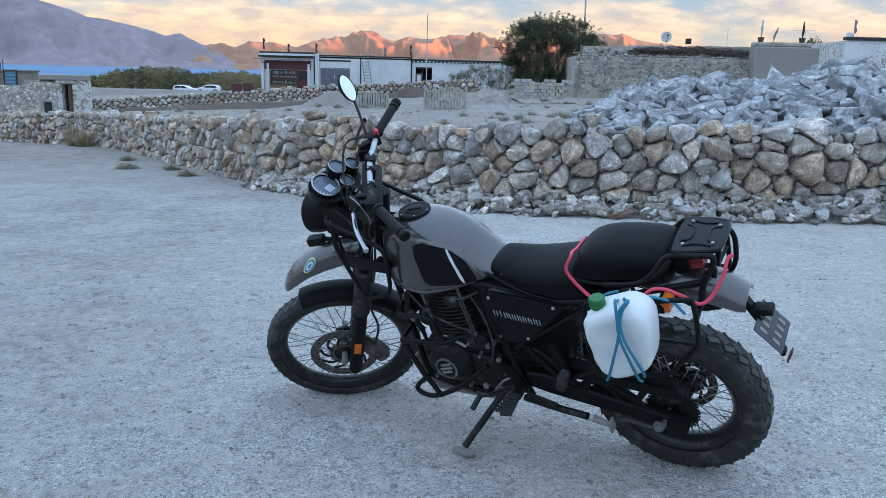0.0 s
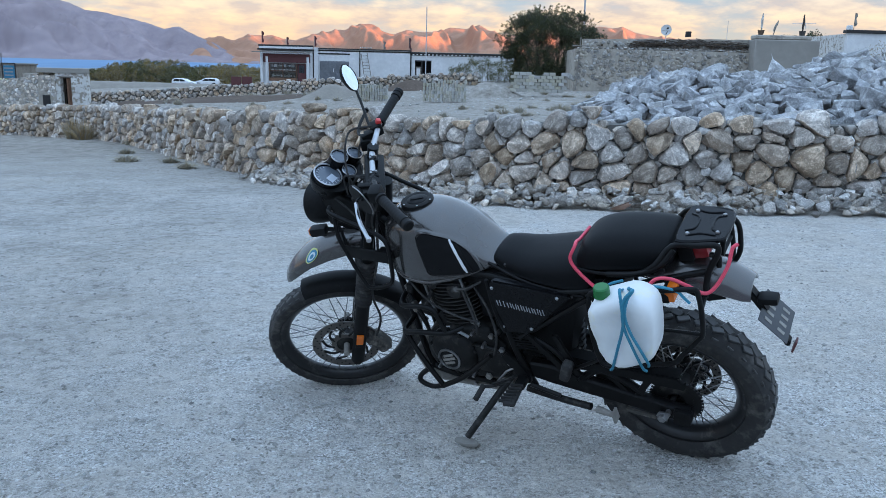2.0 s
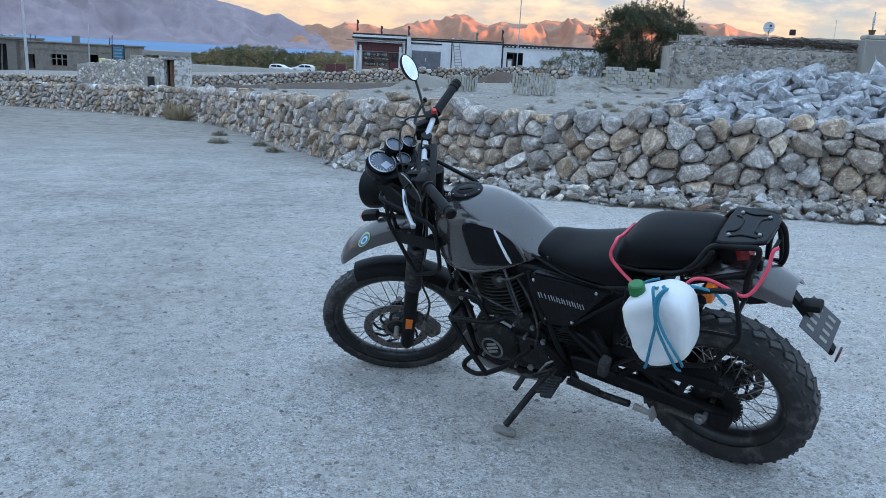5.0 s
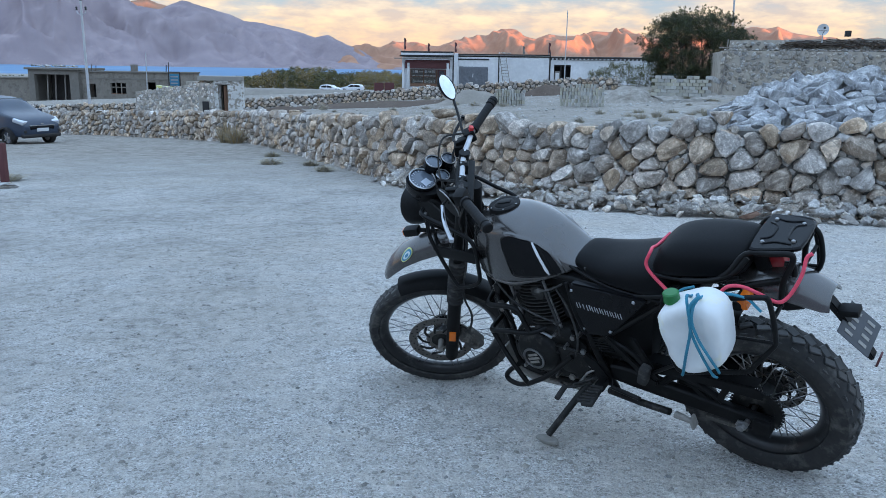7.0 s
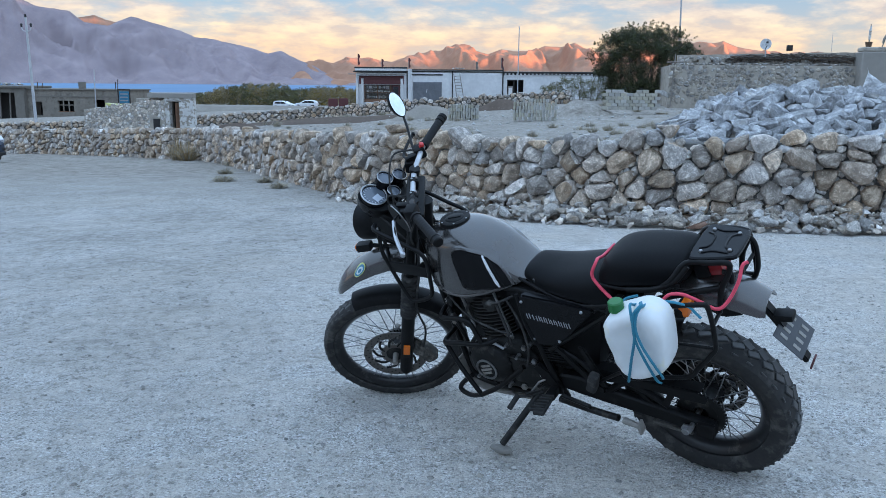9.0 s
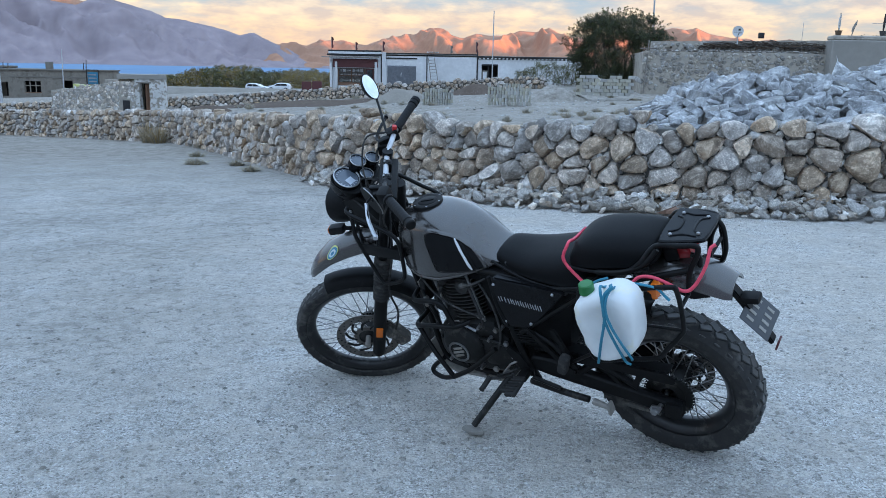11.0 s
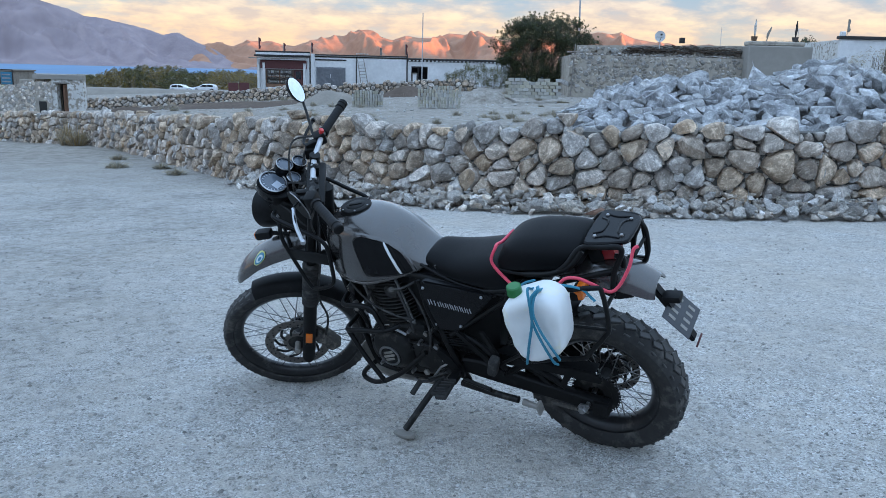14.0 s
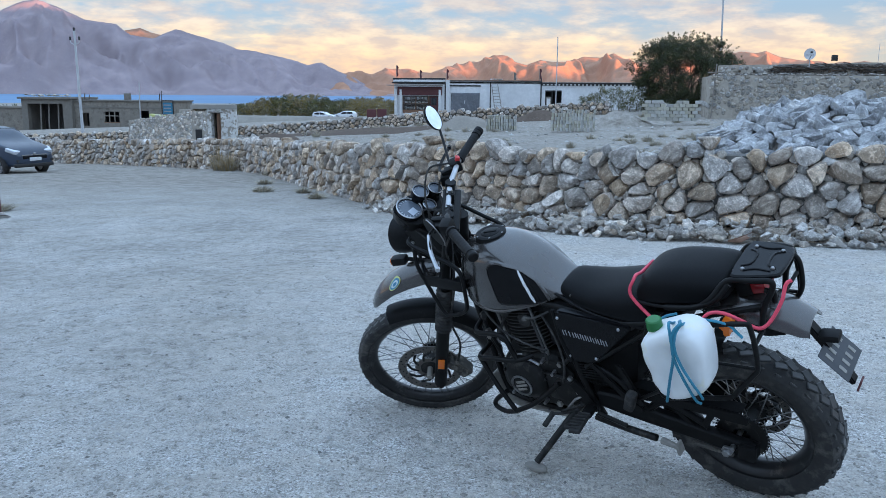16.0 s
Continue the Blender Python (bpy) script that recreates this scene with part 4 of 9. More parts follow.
def sheet_arc(c, R, a0, a1, wide, drop, thick, n=26, m=8, taper=0.0):
    """A curved guard over a wheel, with its edges turned down."""
    bm = bmesh.new()
    grid = []
    for layer in (0, 1):
        g = []
        for i in range(n + 1):
            a = radians(a0 + (a1 - a0) * i / n)
            e = 1 - taper * (abs(i / n - 0.5) * 2) ** 4
            row = []
            for j in range(m + 1):
                t = -1 + 2 * j / m
                rr = R - drop * abs(t) ** 3 - (thick if layer else 0)
                row.append(bm.verts.new((c[0] + rr * math.cos(a), wide * t * e, c[1] + rr * math.sin(a))))
            g.append(row)
        grid.append(g)
    for i in range(n):
        for j in range(m):
            a, b = grid
            bm.faces.new((a[i][j], a[i][j + 1], a[i + 1][j + 1], a[i + 1][j]))
            bm.faces.new((b[i][j], b[i + 1][j], b[i + 1][j + 1], b[i][j + 1]))
    a, b = grid
    for i in range(n):
        for j in (0, m):
            bm.faces.new((a[i][j], a[i + 1][j], b[i + 1][j], b[i][j]))
    for j in range(m):
        for i in (0, n):
            bm.faces.new((a[i][j], b[i][j], b[i][j + 1], a[i][j + 1]))
    return bm


part("front_mudguard", steered(sheet_arc((1.480, 0.333), 0.372, 79, 158, 0.060, 0.035, 0.004)), "plastic", bike, "matt black mudguard over the front tyre")


BEAK = [(1.575, 0.782, 0.036, 0.010), (1.555, 0.806, 0.052, 0.020), (1.52, 0.838, 0.064, 0.028), (1.45, 0.884, 0.072, 0.038), (1.37, 0.908, 0.074, 0.046), (1.29, 0.917, 0.072, 0.052), (1.21, 0.915, 0.068, 0.055)]


def beak():
    """The high front fender: a long tapering shell that droops to its tip."""
    rings = []
    for x, z, w, h in BEAK:
        ring = []
        for k in range(15):
            t = -1 + 2 * k / 14
            ring.append((x, w * t, z - h * abs(t) ** 2.6 - 0.012 * (abs(t) > 0.99)))
        for k in range(15):
            t = 1 - 2 * k / 14
            ring.append((x + 0.002, (w - 0.006) * t, z - 0.006 - h * abs(t) ** 2.6))
        rings.append(ring)
    bk = part("front_fender", steered(loft(bmesh.new(), rings)), "paint", bike, "grey high front fender")
    # round sticker on its left flank
    def side(x, z):
        xs = [q[0] for q in BEAK]
        k = max(0, min(5, sum(1 for q in xs if q > x) - 1))
        t = (xs[k] - x) / (xs[k] - xs[k + 1])
        f = lambda a, b: a + (b - a) * t
        zz, w, h = [f(a, b) for a, b in zip(BEAK[k][1:], BEAK[k + 1][1:])]
        q = max(0.0, min(1.0, (zz - z) / h)) ** (1 / 2.6)
        return w * q
    for mat_, r0, r1, lift in (("decal_yellow", 0.0, 0.031, 0.0025), ("decal_blue", 0.0, 0.026, 0.0035), ("decal_pale", 0.010, 0.018, 0.0045)):
        bm = bmesh.new()
        rows = []
        for r in (r0, (r0 + r1) / 2, r1):
            rows.append([])
            for k in range(24):
                a = 2 * math.pi * k / 24
                x, z = 1.425 + r * math.cos(a), 0.876 + r * 0.42 * math.sin(a) - 0.45 * r * math.cos(a)
                rows[-1].append(bm.verts.new((x, side(x, z) + lift, z + lift * 0.8)))
        for a, b in zip(rows, rows[1:]):
            for k in range(24):
                bm.faces.new((a[k], a[(k + 1) % 24], b[(k + 1) % 24], b[k]))
        bmesh.ops.remove_doubles(bm, verts=bm.verts, dist=1e-6)
        part("sticker", steered(bm), mat_, bk, "round blue and yellow sticker")


beak()

# tank: (x, half width, top, bottom), and its half section as shares of width and height
TANK = [(1.058, 0.078, 0.970, 0.830), (1.040, 0.110, 0.988, 0.790), (1.010, 0.134, 1.002, 0.765), (0.95, 0.152, 1.019, 0.752), (0.87, 0.159, 1.023, 0.748), (0.79, 0.151, 0.997, 0.765), (0.71, 0.132, 0.946, 0.785), (0.64, 0.105, 0.868, 0.806), (0.59, 0.088, 0.838, 0.822), (0.565, 0.080, 0.832, 0.828)]
SECTION = [(0.80, 0.0), (0.96, 0.035), (1.0, 0.14), (0.985, 0.36), (0.93, 0.60), (0.80, 0.80), (0.58, 0.925), (0.30, 0.985), (0.0, 1.0)]


def tank_at(x):
    k = max(0, min(len(TANK) - 2, sum(1 for q in TANK if q[0] > x) - 1))
    a, b = TANK[k], TANK[k + 1]
    t = min(1.2, max(-0.2, (a[0] - x) / (a[0] - b[0])))
    return [p + (q - p) * t for p, q in zip(a[1:], b[1:])]


def tank_side(x, z):
    hw, zt, zb = tank_at(x)
    v = min(1.0, max(0.0, (z - zb) / (zt - zb)))
    return hw * float(np.interp(v, [q[1] for q in SECTION], [q[0] for q in SECTION]))


def tank():
    rings = []
    half = [(p.x, p.y) for p in spline([(a, b, 0) for a, b in SECTION], 2)]
    for x, hw, zt, zb in TANK:
        side_ = [(x, hw * 1.008 * a, zb + (zt - zb) * b) for a, b in half]
        rings.append(side_ + [(x, -y, z) for _, y, z in reversed(side_[:-1])])
    ob = part("tank", loft(bmesh.new(), rings), "paint", bike, "grey metallic fuel tank", auto=60)
    mod = ob.modifiers.new("smooth", "SUBSURF")
    mod.levels = mod.render_levels = 2

    def patch(outline, lift, mat_, name, label, parent=ob, inner=None, soft=3):
        for sgn in (1, -1):
            P = [Vector((x, z, 0)) for x, z in outline]
            P = roundpoly(P, soft)
            c = sum(P, Vector()) / len(P)
            bm = bmesh.new()
            rows = []
            fs = (1.0, 0.985, 0.90, 0.75, 0.55, 0.35, 0.15) if inner is None else (1.0, 0.97, (1 + inner) / 2, inner + 0.02, inner)
            for i, f in enumerate(fs):
                lf = lift if 0 < i < len(fs) - (1 if inner is not None else 0) else lift - 0.014
                rows.append([])
                for p in P:
                    q = c + (p - c) * f
                    q.y = max(tank_at(q.x)[2] + 0.008, min(tank_at(q.x)[1] - 0.022, q.y))
                    rows[-1].append(bm.verts.new((q.x, sgn * (tank_side(q.x, q.y) + lf), q.y)))
            for a, b in zip(rows, rows[1:]):
                for k in range(len(P)):
                    bm.faces.new((a[k], a[(k + 1) % len(P)], b[(k + 1) % len(P)], b[k]))
            if inner is None:
                bm.faces.new(rows[-1])
            part(name, bm, mat_, parent, label)

    panel = [(0.872, 0.940), (0.868, 0.952), (0.856, 0.958), (0.828, 0.959), (0.753, 0.937), (0.702, 0.905), (0.666, 0.857), (0.648, 0.815), (0.656, 0.808), (0.694, 0.803), (0.821, 0.800), (0.844, 0.808), (0.849, 0.839), (0.861, 0.898)]
    c = (sum(p[0] for p in panel) / len(panel), sum(p[1] for p in panel) / len(panel))
    grow = [(c[0] + (x - c[0]) * 1.15, c[1] + (z - c[1]) * 1.17) for x, z in panel]
    patch(grow, 0.006, "paint", "knee_surround", "grey raised tank panel surround", inner=0.875, soft=2)
    patch(panel, 0.003, "gloss_black", "knee_panel", "gloss black tank side panel", soft=2)
    patch([(0.754, 0.937), (0.745, 0.934), (0.714, 0.876), (0.690, 0.806), (0.700, 0.806), (0.724, 0.877)], 0.0055, "white_print", "stripe", "white stripe on the tank panel", soft=1)
    patch([(0.730, 0.923), (0.722, 0.918), (0.698, 0.872), (0.675, 0.808), (0.681, 0.808), (0.704, 0.872)], 0.0053, "plastic", "stripe", "grey stripe on the tank panel", soft=1)
    # lower lip of the tank
    for sgn in (1, -1):
        bm = bmesh.new()
        tube(bm, [(x, sgn * (tank_at(x)[0] * 0.93), tank_at(x)[2] + 0.006) for x in (1.03, 0.98, 0.92, 0.86, 0.80, 0.72, 0.65, 0.58)] + [(0.548, sgn * 0.10, 0.834)], 0.008, 10, 4)
        part("tank_seam", bm, "paint", ob)
    bm = bmesh.new()
    m = Matrix.Translation((0.925, 0.0, 1.0225)) @ Matrix.Rotation(radians(-1), 4, "Y") @ Matrix.Diagonal((1.16, 1.16, 1, 1))
    lathe(bm, [(0.0, 0.006), (0.030, 0.006), (0.034, 0.003), (0.044, 0.005), (0.053, 0.002), (0.057, -0.03), (0.0, -0.03)], n=36, axis="Z", closed=False)
    box(bm, (0.045, 0.014, 0.005), (0, 0, 0.007), (0, 0, 25), 0.002)
    bmesh.ops.transform(bm, matrix=m, verts=bm.verts)
    cap = part("fuel_cap", bm, "plastic", ob, "round black fuel cap")
    for k in range(6):
        bm = bx((0.006, 0.006, 0.003), (0.049 * math.cos(k * 1.047), 0.049 * math.sin(k * 1.047), 0.006), bevel=0.001, seg=1)
        bmesh.ops.transform(bm, matrix=m, verts=bm.verts)
        part("cap_bolt", bm, "steel", cap)


tank()


def cushion(name, secs, label, sub=2):
    """A padded seat from cross-sections of (x, half width, top, bottom, crown)."""
    rings = []
    for x, w, zt, zb, cr in secs:
        ring = []
        for k in range(32):
            a = 2 * math.pi * k / 32
            c, s = math.cos(a), math.sin(a)
            y = w * math.copysign(abs(c) ** 0.55, c)
            zc = zb + 0.35 * (zt - zb)
            z = zc + (zt - zc) * abs(s) ** 0.62 if s >= 0 else zc - (zc - zb) * abs(s) ** 0.35
            if s >= 0:
                z -= cr * (abs(y) / w) ** 2
            ring.append((x, y * (1.0 + 0.05 * (s < 0)), z))
        rings.append(ring)
    ob = part(name, loft(bmesh.new(), rings), "vinyl", bike, label, auto=70)
    mod = ob.modifiers.new("smooth", "SUBSURF")
    mod.levels = mod.render_levels = sub
    return ob


seat = cushion("seat", [(0.612, 0.070, 0.858, 0.840, 0.004), (0.600, 0.086, 0.872, 0.832, 0.008), (0.555, 0.104, 0.870, 0.812, 0.014), (0.48, 0.122, 0.862, 0.795, 0.013), (0.40, 0.134, 0.872, 0.783, 0.013), (0.32, 0.142, 0.886, 0.774, 0.013), (0.25, 0.142, 0.902, 0.778, 0.013), (0.215, 0.135, 0.902, 0.80, 0.013)], "long black vinyl rider seat")
pill = cushion("pillion_seat", [(0.285, 0.105, 0.900, 0.866, 0.010), (0.272, 0.116, 0.935, 0.858, 0.012), (0.235, 0.126, 0.964, 0.858, 0.014), (0.17, 0.132, 0.980, 0.862, 0.014), (0.08, 0.130, 0.986, 0.872, 0.014), (0.00, 0.124, 0.983, 0.886, 0.012), (-0.030, 0.112, 0.970, 0.898, 0.01), (-0.042, 0.095, 0.952, 0.908, 0.008)], "black vinyl pillion seat")
bm = bmesh.new()
tube(bm, [(0.285, 0.125, 0.868), (0.15, 0.137, 0.868), (-0.02, 0.128, 0.897)], 0.006, 8, 4)
tube(bm, [(0.62, 0.095, 0.835), (0.45, 0.132, 0.790), (0.25, 0.148, 0.772)], 0.006, 8, 4)
part("seat_piping", bm, "plastic", seat)


def frame_tubes():
    sets = {
        "main_frame": [[(1.10, 0.03, 0.98), (1.06, 0.055, 0.72), (1.03, 0.06, 0.32), (0.96, 0.075, 0.255), (0.72, 0.09, 0.25)],
                       [(1.08, 0.04, 0.96), (0.85, 0.08, 0.80), (0.62, 0.11, 0.79), (0.30, 0.135, 0.762)],
                       [(0.62, 0.11, 0.79), (0.58, 0.14, 0.62), (0.55, 0.14, 0.45), (0.52, 0.12, 0.30)]],
        "subframe": [[(0.40, 0.14, 0.765), (0.20, 0.14, 0.80), (0.0, 0.125, 0.855), (-0.14, 0.10, 0.885)],
                     [(0.53, 0.145, 0.55), (0.38, 0.145, 0.66), (0.22, 0.14, 0.775)],
                     [(0.50, 0.15, 0.58), (0.40, 0.15, 0.52), (0.33, 0.155, 0.44)]],
    }
    for name, lines in sets.items():
        for ln in lines:
            for s in (1, -1):
                bm = tube(bmesh.new(), [(x, y * s, z) for x, y, z in ln], 0.0135 if name == "main_frame" else 0.0105, 10, 4)
                part(name, bm, "frame_black", bike)
    bm = tube(bmesh.new(), [(1.125, 0, 0.86), (1.05, 0, 1.10)], 0.032, 16)
    part("headstock", bm, "frame_black", bike)
    # front racks beside the tank: closed loops with a flat bracket
    for s in (1, -1):
        Y = 0.170 * s
        bm = tube(bmesh.new(), [(1.235, 0.13 * s, 1.05), (1.204, Y, 1.045), (1.085, Y, 0.995), (1.01, Y, 0.962), (0.985, Y, 0.92), (0.995, Y, 0.83), (1.010, Y, 0.765), (1.045, Y, 0.735), (1.115, Y, 0.716), (1.145, Y, 0.735), (1.185, Y, 0.86), (1.205, Y, 0.95), (1.215, 0.14 * s, 1.03)], 0.0085, 10, 4)
        rack = part("front_rack", bm, "frame_black", bike, "black tubular front rack")
        bm = bx((0.195, 0.010, 0.050), (1.095, Y - 0.002 * s, 0.872), (0, -4, 0), 0.004)
        box(bm, (0.06, 0.05, 0.04), (1.03, Y - 0.03 * s, 0.86), (0, 0, 0), 0.006)
        part("rack_bracket", bm, "frame_black", rack)
        bm = tube(bmesh.new(), [(1.19, Y, 0.87), (1.25, 0.10 * s, 0.90), (1.31, 0.04 * s, 0.93)], 0.008, 8, 3)
        part("rack_stay", bm, "frame_black", rack)
        # indicator on its stalk
        bm = tube(bmesh.new(), [(1.20, 0.14 * s, 0.955), (1.235, 0.185 * s, 0.985)], 0.009, 8)
        box(bm, (0.065, 0.045, 0.035), (1.255, 0.205 * s, 0.990), (0, 0, 20 * s), 0.010)
        ind = part("indicator", bm, "plastic", bike, "black front indicator with amber lens")
        part("lens", bx((0.010, 0.036, 0.024), (1.287, 0.214 * s, 0.990), (0, 0, 20 * s), 0.006), "amber", ind)


frame_tubes()


def crash_guard():
    for s in (1, -1):
        lines = [[(1.03, 0.07 * s, 0.655), (1.005, 0.165 * s, 0.648), (0.90, 0.185 * s, 0.668), (0.85, 0.185 * s, 0.655), (0.828, 0.185 * s, 0.59), (0.812, 0.19 * s, 0.555)],
                 [(1.03, 0.08 * s, 0.525), (1.02, 0.175 * s, 0.525), (0.93, 0.195 * s, 0.548), (0.812, 0.19 * s, 0.558), (0.76, 0.15 * s, 0.565)],
                 [(1.02, 0.175 * s, 0.528), (0.955, 0.195 * s, 0.41), (0.884, 0.205 * s, 0.294)],
                 [(0.884, 0.205 * s, 0.294), (0.78, 0.195 * s, 0.355), (0.66, 0.165 * s, 0.455)],
                 [(0.884, 0.205 * s, 0.294), (0.95, 0.195 * s, 0.268), (1.010, 0.18 * s, 0.270), (1.004, 0.175 * s, 0.302), (0.930, 0.175 * s, 0.365)]]
        for ln in lines:
            part("crash_bar", tube(bmesh.new(), ln, 0.0105, 10, 4), "frame_black", bike, "scuffed black engine crash bar")


crash_guard()


def engine():
    # crankcase
    rings = []
    for y, f in ((-0.135, 0.80), (-0.12, 0.95), (-0.06, 1.0), (0.06, 1.0), (0.10, 0.96), (0.118, 0.82)):
        P = roundpoly([(0.99, 0.30, 0), (1.00, 0.42, 0), (0.93, 0.53, 0), (0.72, 0.56, 0), (0.58, 0.50, 0), (0.55, 0.36, 0), (0.62, 0.285, 0), (0.85, 0.265, 0)], 2)
        c = Vector((0.78, 0.41, 0))
        rings.append([(c.x + (p.x - c.x) * f, y, c.y + (p.y - c.y) * f) for p in P])
    eng = part("engine", loft(bmesh.new(), rings), "engine", bike, "black single-cylinder engine, dusty", auto=40)
    # round generator cover with an emblem
    bm = lathe(bmesh.new(), [(0.0, 0.152), (0.070, 0.152), (0.088, 0.146), (0.098, 0.132), (0.102, 0.10), (0.0, 0.10)], (0.845, 0, 0.418), 44, closed=False)
    for k in range(7):
        a = 2 * math.pi * (k + 0.3) / 7
        lathe(bm, [(0.0, 0.140), (0.007, 0.140), (0.008, 0.115), (0.0, 0.115)], (0.845 + 0.101 * math.cos(a), 0, 0.418 + 0.101 * math.sin(a)), 8, closed=False)
    cover = part("generator_cover", bm, "engine", eng, "round black generator cover")
    bm = lathe(bmesh.new(), [(0.050, 0.152), (0.050, 0.1565), (0.041, 0.1565), (0.041, 0.152)], (0.862, 0, 0.392), 36)
    part("emblem_ring", bm, "steel", cover, "worn steel ring emblem")
    bm = bmesh.new()
    for k in range(3):
        box(bm, (0.060 - 0.012 * abs(k - 1), 0.004, 0.011), (0.862, 0.155, 0.392 + 0.018 * (k - 1)), (0, 18, 0), 0.002)
    part("emblem_mark", bm, "dust_metal", cover)
    bm = lathe(bmesh.new(), [(0.0, 0.142), (0.052, 0.142), (0.062, 0.132), (0.066, 0.10), (0.0, 0.10)], (0.655, 0, 0.40), 30, closed=False)
    box(bm, (0.10, 0.035, 0.13), (0.70, 0.118, 0.40), (0, 0, 0), 0.02)
    part("sprocket_cover", bm, "engine", eng)
    # cylinder and head with cooling fins
    tilt = Matrix.Translation((0.80, 0, 0.53)) @ Matrix.Rotation(radians(8), 4, "Y")
    bm = bmesh.new()
    box(bm, (0.15, 0.15, 0.19), (0, 0, 0.10), bevel=0.02)
    bmesh.ops.transform(bm, matrix=tilt, verts=bm.verts)
    part("cylinder", bm, "engine", eng)
    for k in range(11):
        w = 0.225 - 0.004 * abs(k - 5)
        P = roundpoly([(-w / 2, -0.118, 0), (w / 2, -0.118, 0), (w / 2, 0.118, 0), (-w / 2, 0.118, 0)], 3)
        b2 = bmesh.new()
        loft(b2, [[(p.x, p.y, 0.020 + 0.0165 * k) for p in P], [(p.x, p.y, 0.0245 + 0.0165 * k) for p in P]])
        bmesh.ops.transform(b2, matrix=tilt, verts=b2.verts)
        part("cooling_fin", b2, "fin", eng)
    bm = bmesh.new()
    box(bm, (0.17, 0.17, 0.07), (0, 0, 0.225), bevel=0.018)
    lathe(bm, [(0.0, 0.115), (0.028, 0.115), (0.034, 0.108), (0.036, 0.08), (0.0, 0.08)], (-0.035, 0, 0.165), 20, closed=False)
    lathe(bm, [(0.0, 0.112), (0.020, 0.112), (0.024, 0.106), (0.026, 0.08), (0.0, 0.08)], (0.055, 0, 0.20), 18, closed=False)
    bmesh.ops.transform(bm, matrix=tilt, verts=bm.verts)
    part("cylinder_head", bm, "fin", eng)
    # oil cooler, carburettor side, hoses and bolts
    part("oil_cooler", bx((0.030, 0.16, 0.11), (1.005, 0.02, 0.64), (0, -8, 0), 0.006), "engine", eng)
    bm = bmesh.new()
    for k in range(9):
        box(bm, (0.006, 0.15, 0.004), (1.022, 0.02, 0.595 + 0.011 * k), (0, -8, 0))
    part("cooler_core", bm, "dust_metal", eng)
    part("throttle_body", bx((0.10, 0.09, 0.08), (0.66, 0.035, 0.64), (0, 12, 0), 0.02), "engine", eng)
    part("starter_motor", rod((0.94, 0.03, 0.53), (0.86, 0.10, 0.565), 0.032, 16), "engine", eng)
    for ln, r in (([(0.93, 0.13, 0.56), (0.985, 0.12, 0.60), (1.0, 0.09, 0.68)], 0.007), ([(0.72, 0.13, 0.52), (0.70, 0.15, 0.60), (0.74, 0.125, 0.72)], 0.006), ([(0.66, 0.14, 0.44), (0.62, 0.155, 0.55), (0.64, 0.14, 0.66), (0.70, 0.11, 0.74)], 0.005), ([(0.88, 0.12, 0.70), (0.93, 0.12, 0.62), (0.99, 0.10, 0.56)], 0.006)):
        part("hose", tube(bmesh.new(), ln, r, 8, 5), "rubber", eng)
    for x, z in ((0.70, 0.475), (0.735, 0.53), (0.625, 0.545), (0.60, 0.41), (0.775, 0.315), (0.925, 0.335), (0.66, 0.31)):
        part("bolt", lathe(bmesh.new(), [(0.0, 0.150), (0.006, 0.150), (0.007, 0.146), (0.009, 0.12), (0.0, 0.12)], (x, 0, z), 8, closed=False), "steel", eng, "worn steel bolt")
    # studs between the fins, plug cap with its lead, oil lines, clutch arm and engine mounts
    for x in (-0.085, 0.085):
        bm = rod((x, 0.112, 0.005), (x, 0.112, 0.235), 0.006, 8)
        bmesh.ops.transform(bm, matrix=tilt, verts=bm.verts)
        part("stud", bm, "steel", eng, "dull steel cylinder stud")
    for k in range(5):
        b2 = bx((0.16, 0.012, 0.004), (0.0, 0.116 - 0.004 * k, 0.205 + 0.012 * k), bevel=0.0015, seg=1)
        bmesh.ops.transform(b2, matrix=tilt, verts=b2.verts)
        part("head_fin", b2, "fin", eng)
    part("plug_cap", tube(bmesh.new(), [(0.775, 0.10, 0.715), (0.770, 0.135, 0.725), (0.745, 0.150, 0.742)], 0.011, 10, 3), "rubber", eng, "black rubber spark plug cap")
    part("plug_lead", tube(bmesh.new(), [(0.745, 0.150, 0.742), (0.70, 0.152, 0.752), (0.655, 0.12, 0.765)], 0.0045, 8, 4), "rubber", eng)
    for dz in (0.0, 0.028):
        part("oil_line", tube(bmesh.new(), [(1.005, 0.10, 0.655 - dz), (0.965, 0.135, 0.640 - dz), (0.935, 0.14, 0.575 - dz), (0.945, 0.12, 0.50 - dz)], 0.0075, 8, 5), "frame_black", eng, "black oil cooler line")
        part("union", lathe(bmesh.new(), [(0.0, 0.018), (0.011, 0.018), (0.011, 0.0), (0.0, 0.0)], (0.965, 0.128, 0.640 - dz), 6, closed=False), "steel", eng, "steel hose union")
    bm = slab(bmesh.new(), [(0.655, 0.565), (0.675, 0.53), (0.640, 0.47), (0.605, 0.455), (0.600, 0.50)], 0.128, 0.140, 0.003)
    mount = part("engine_mount", bm, "frame_black", eng, "black engine mounting plate")
    for x, z in ((0.650, 0.535), (0.618, 0.475)):
        part("bolt", lathe(bmesh.new(), [(0.0, 0.152), (0.010, 0.152), (0.012, 0.147), (0.012, 0.138), (0.0, 0.138)], (x, 0, z), 6, closed=False), "steel", mount, "bright hexagon bolt")
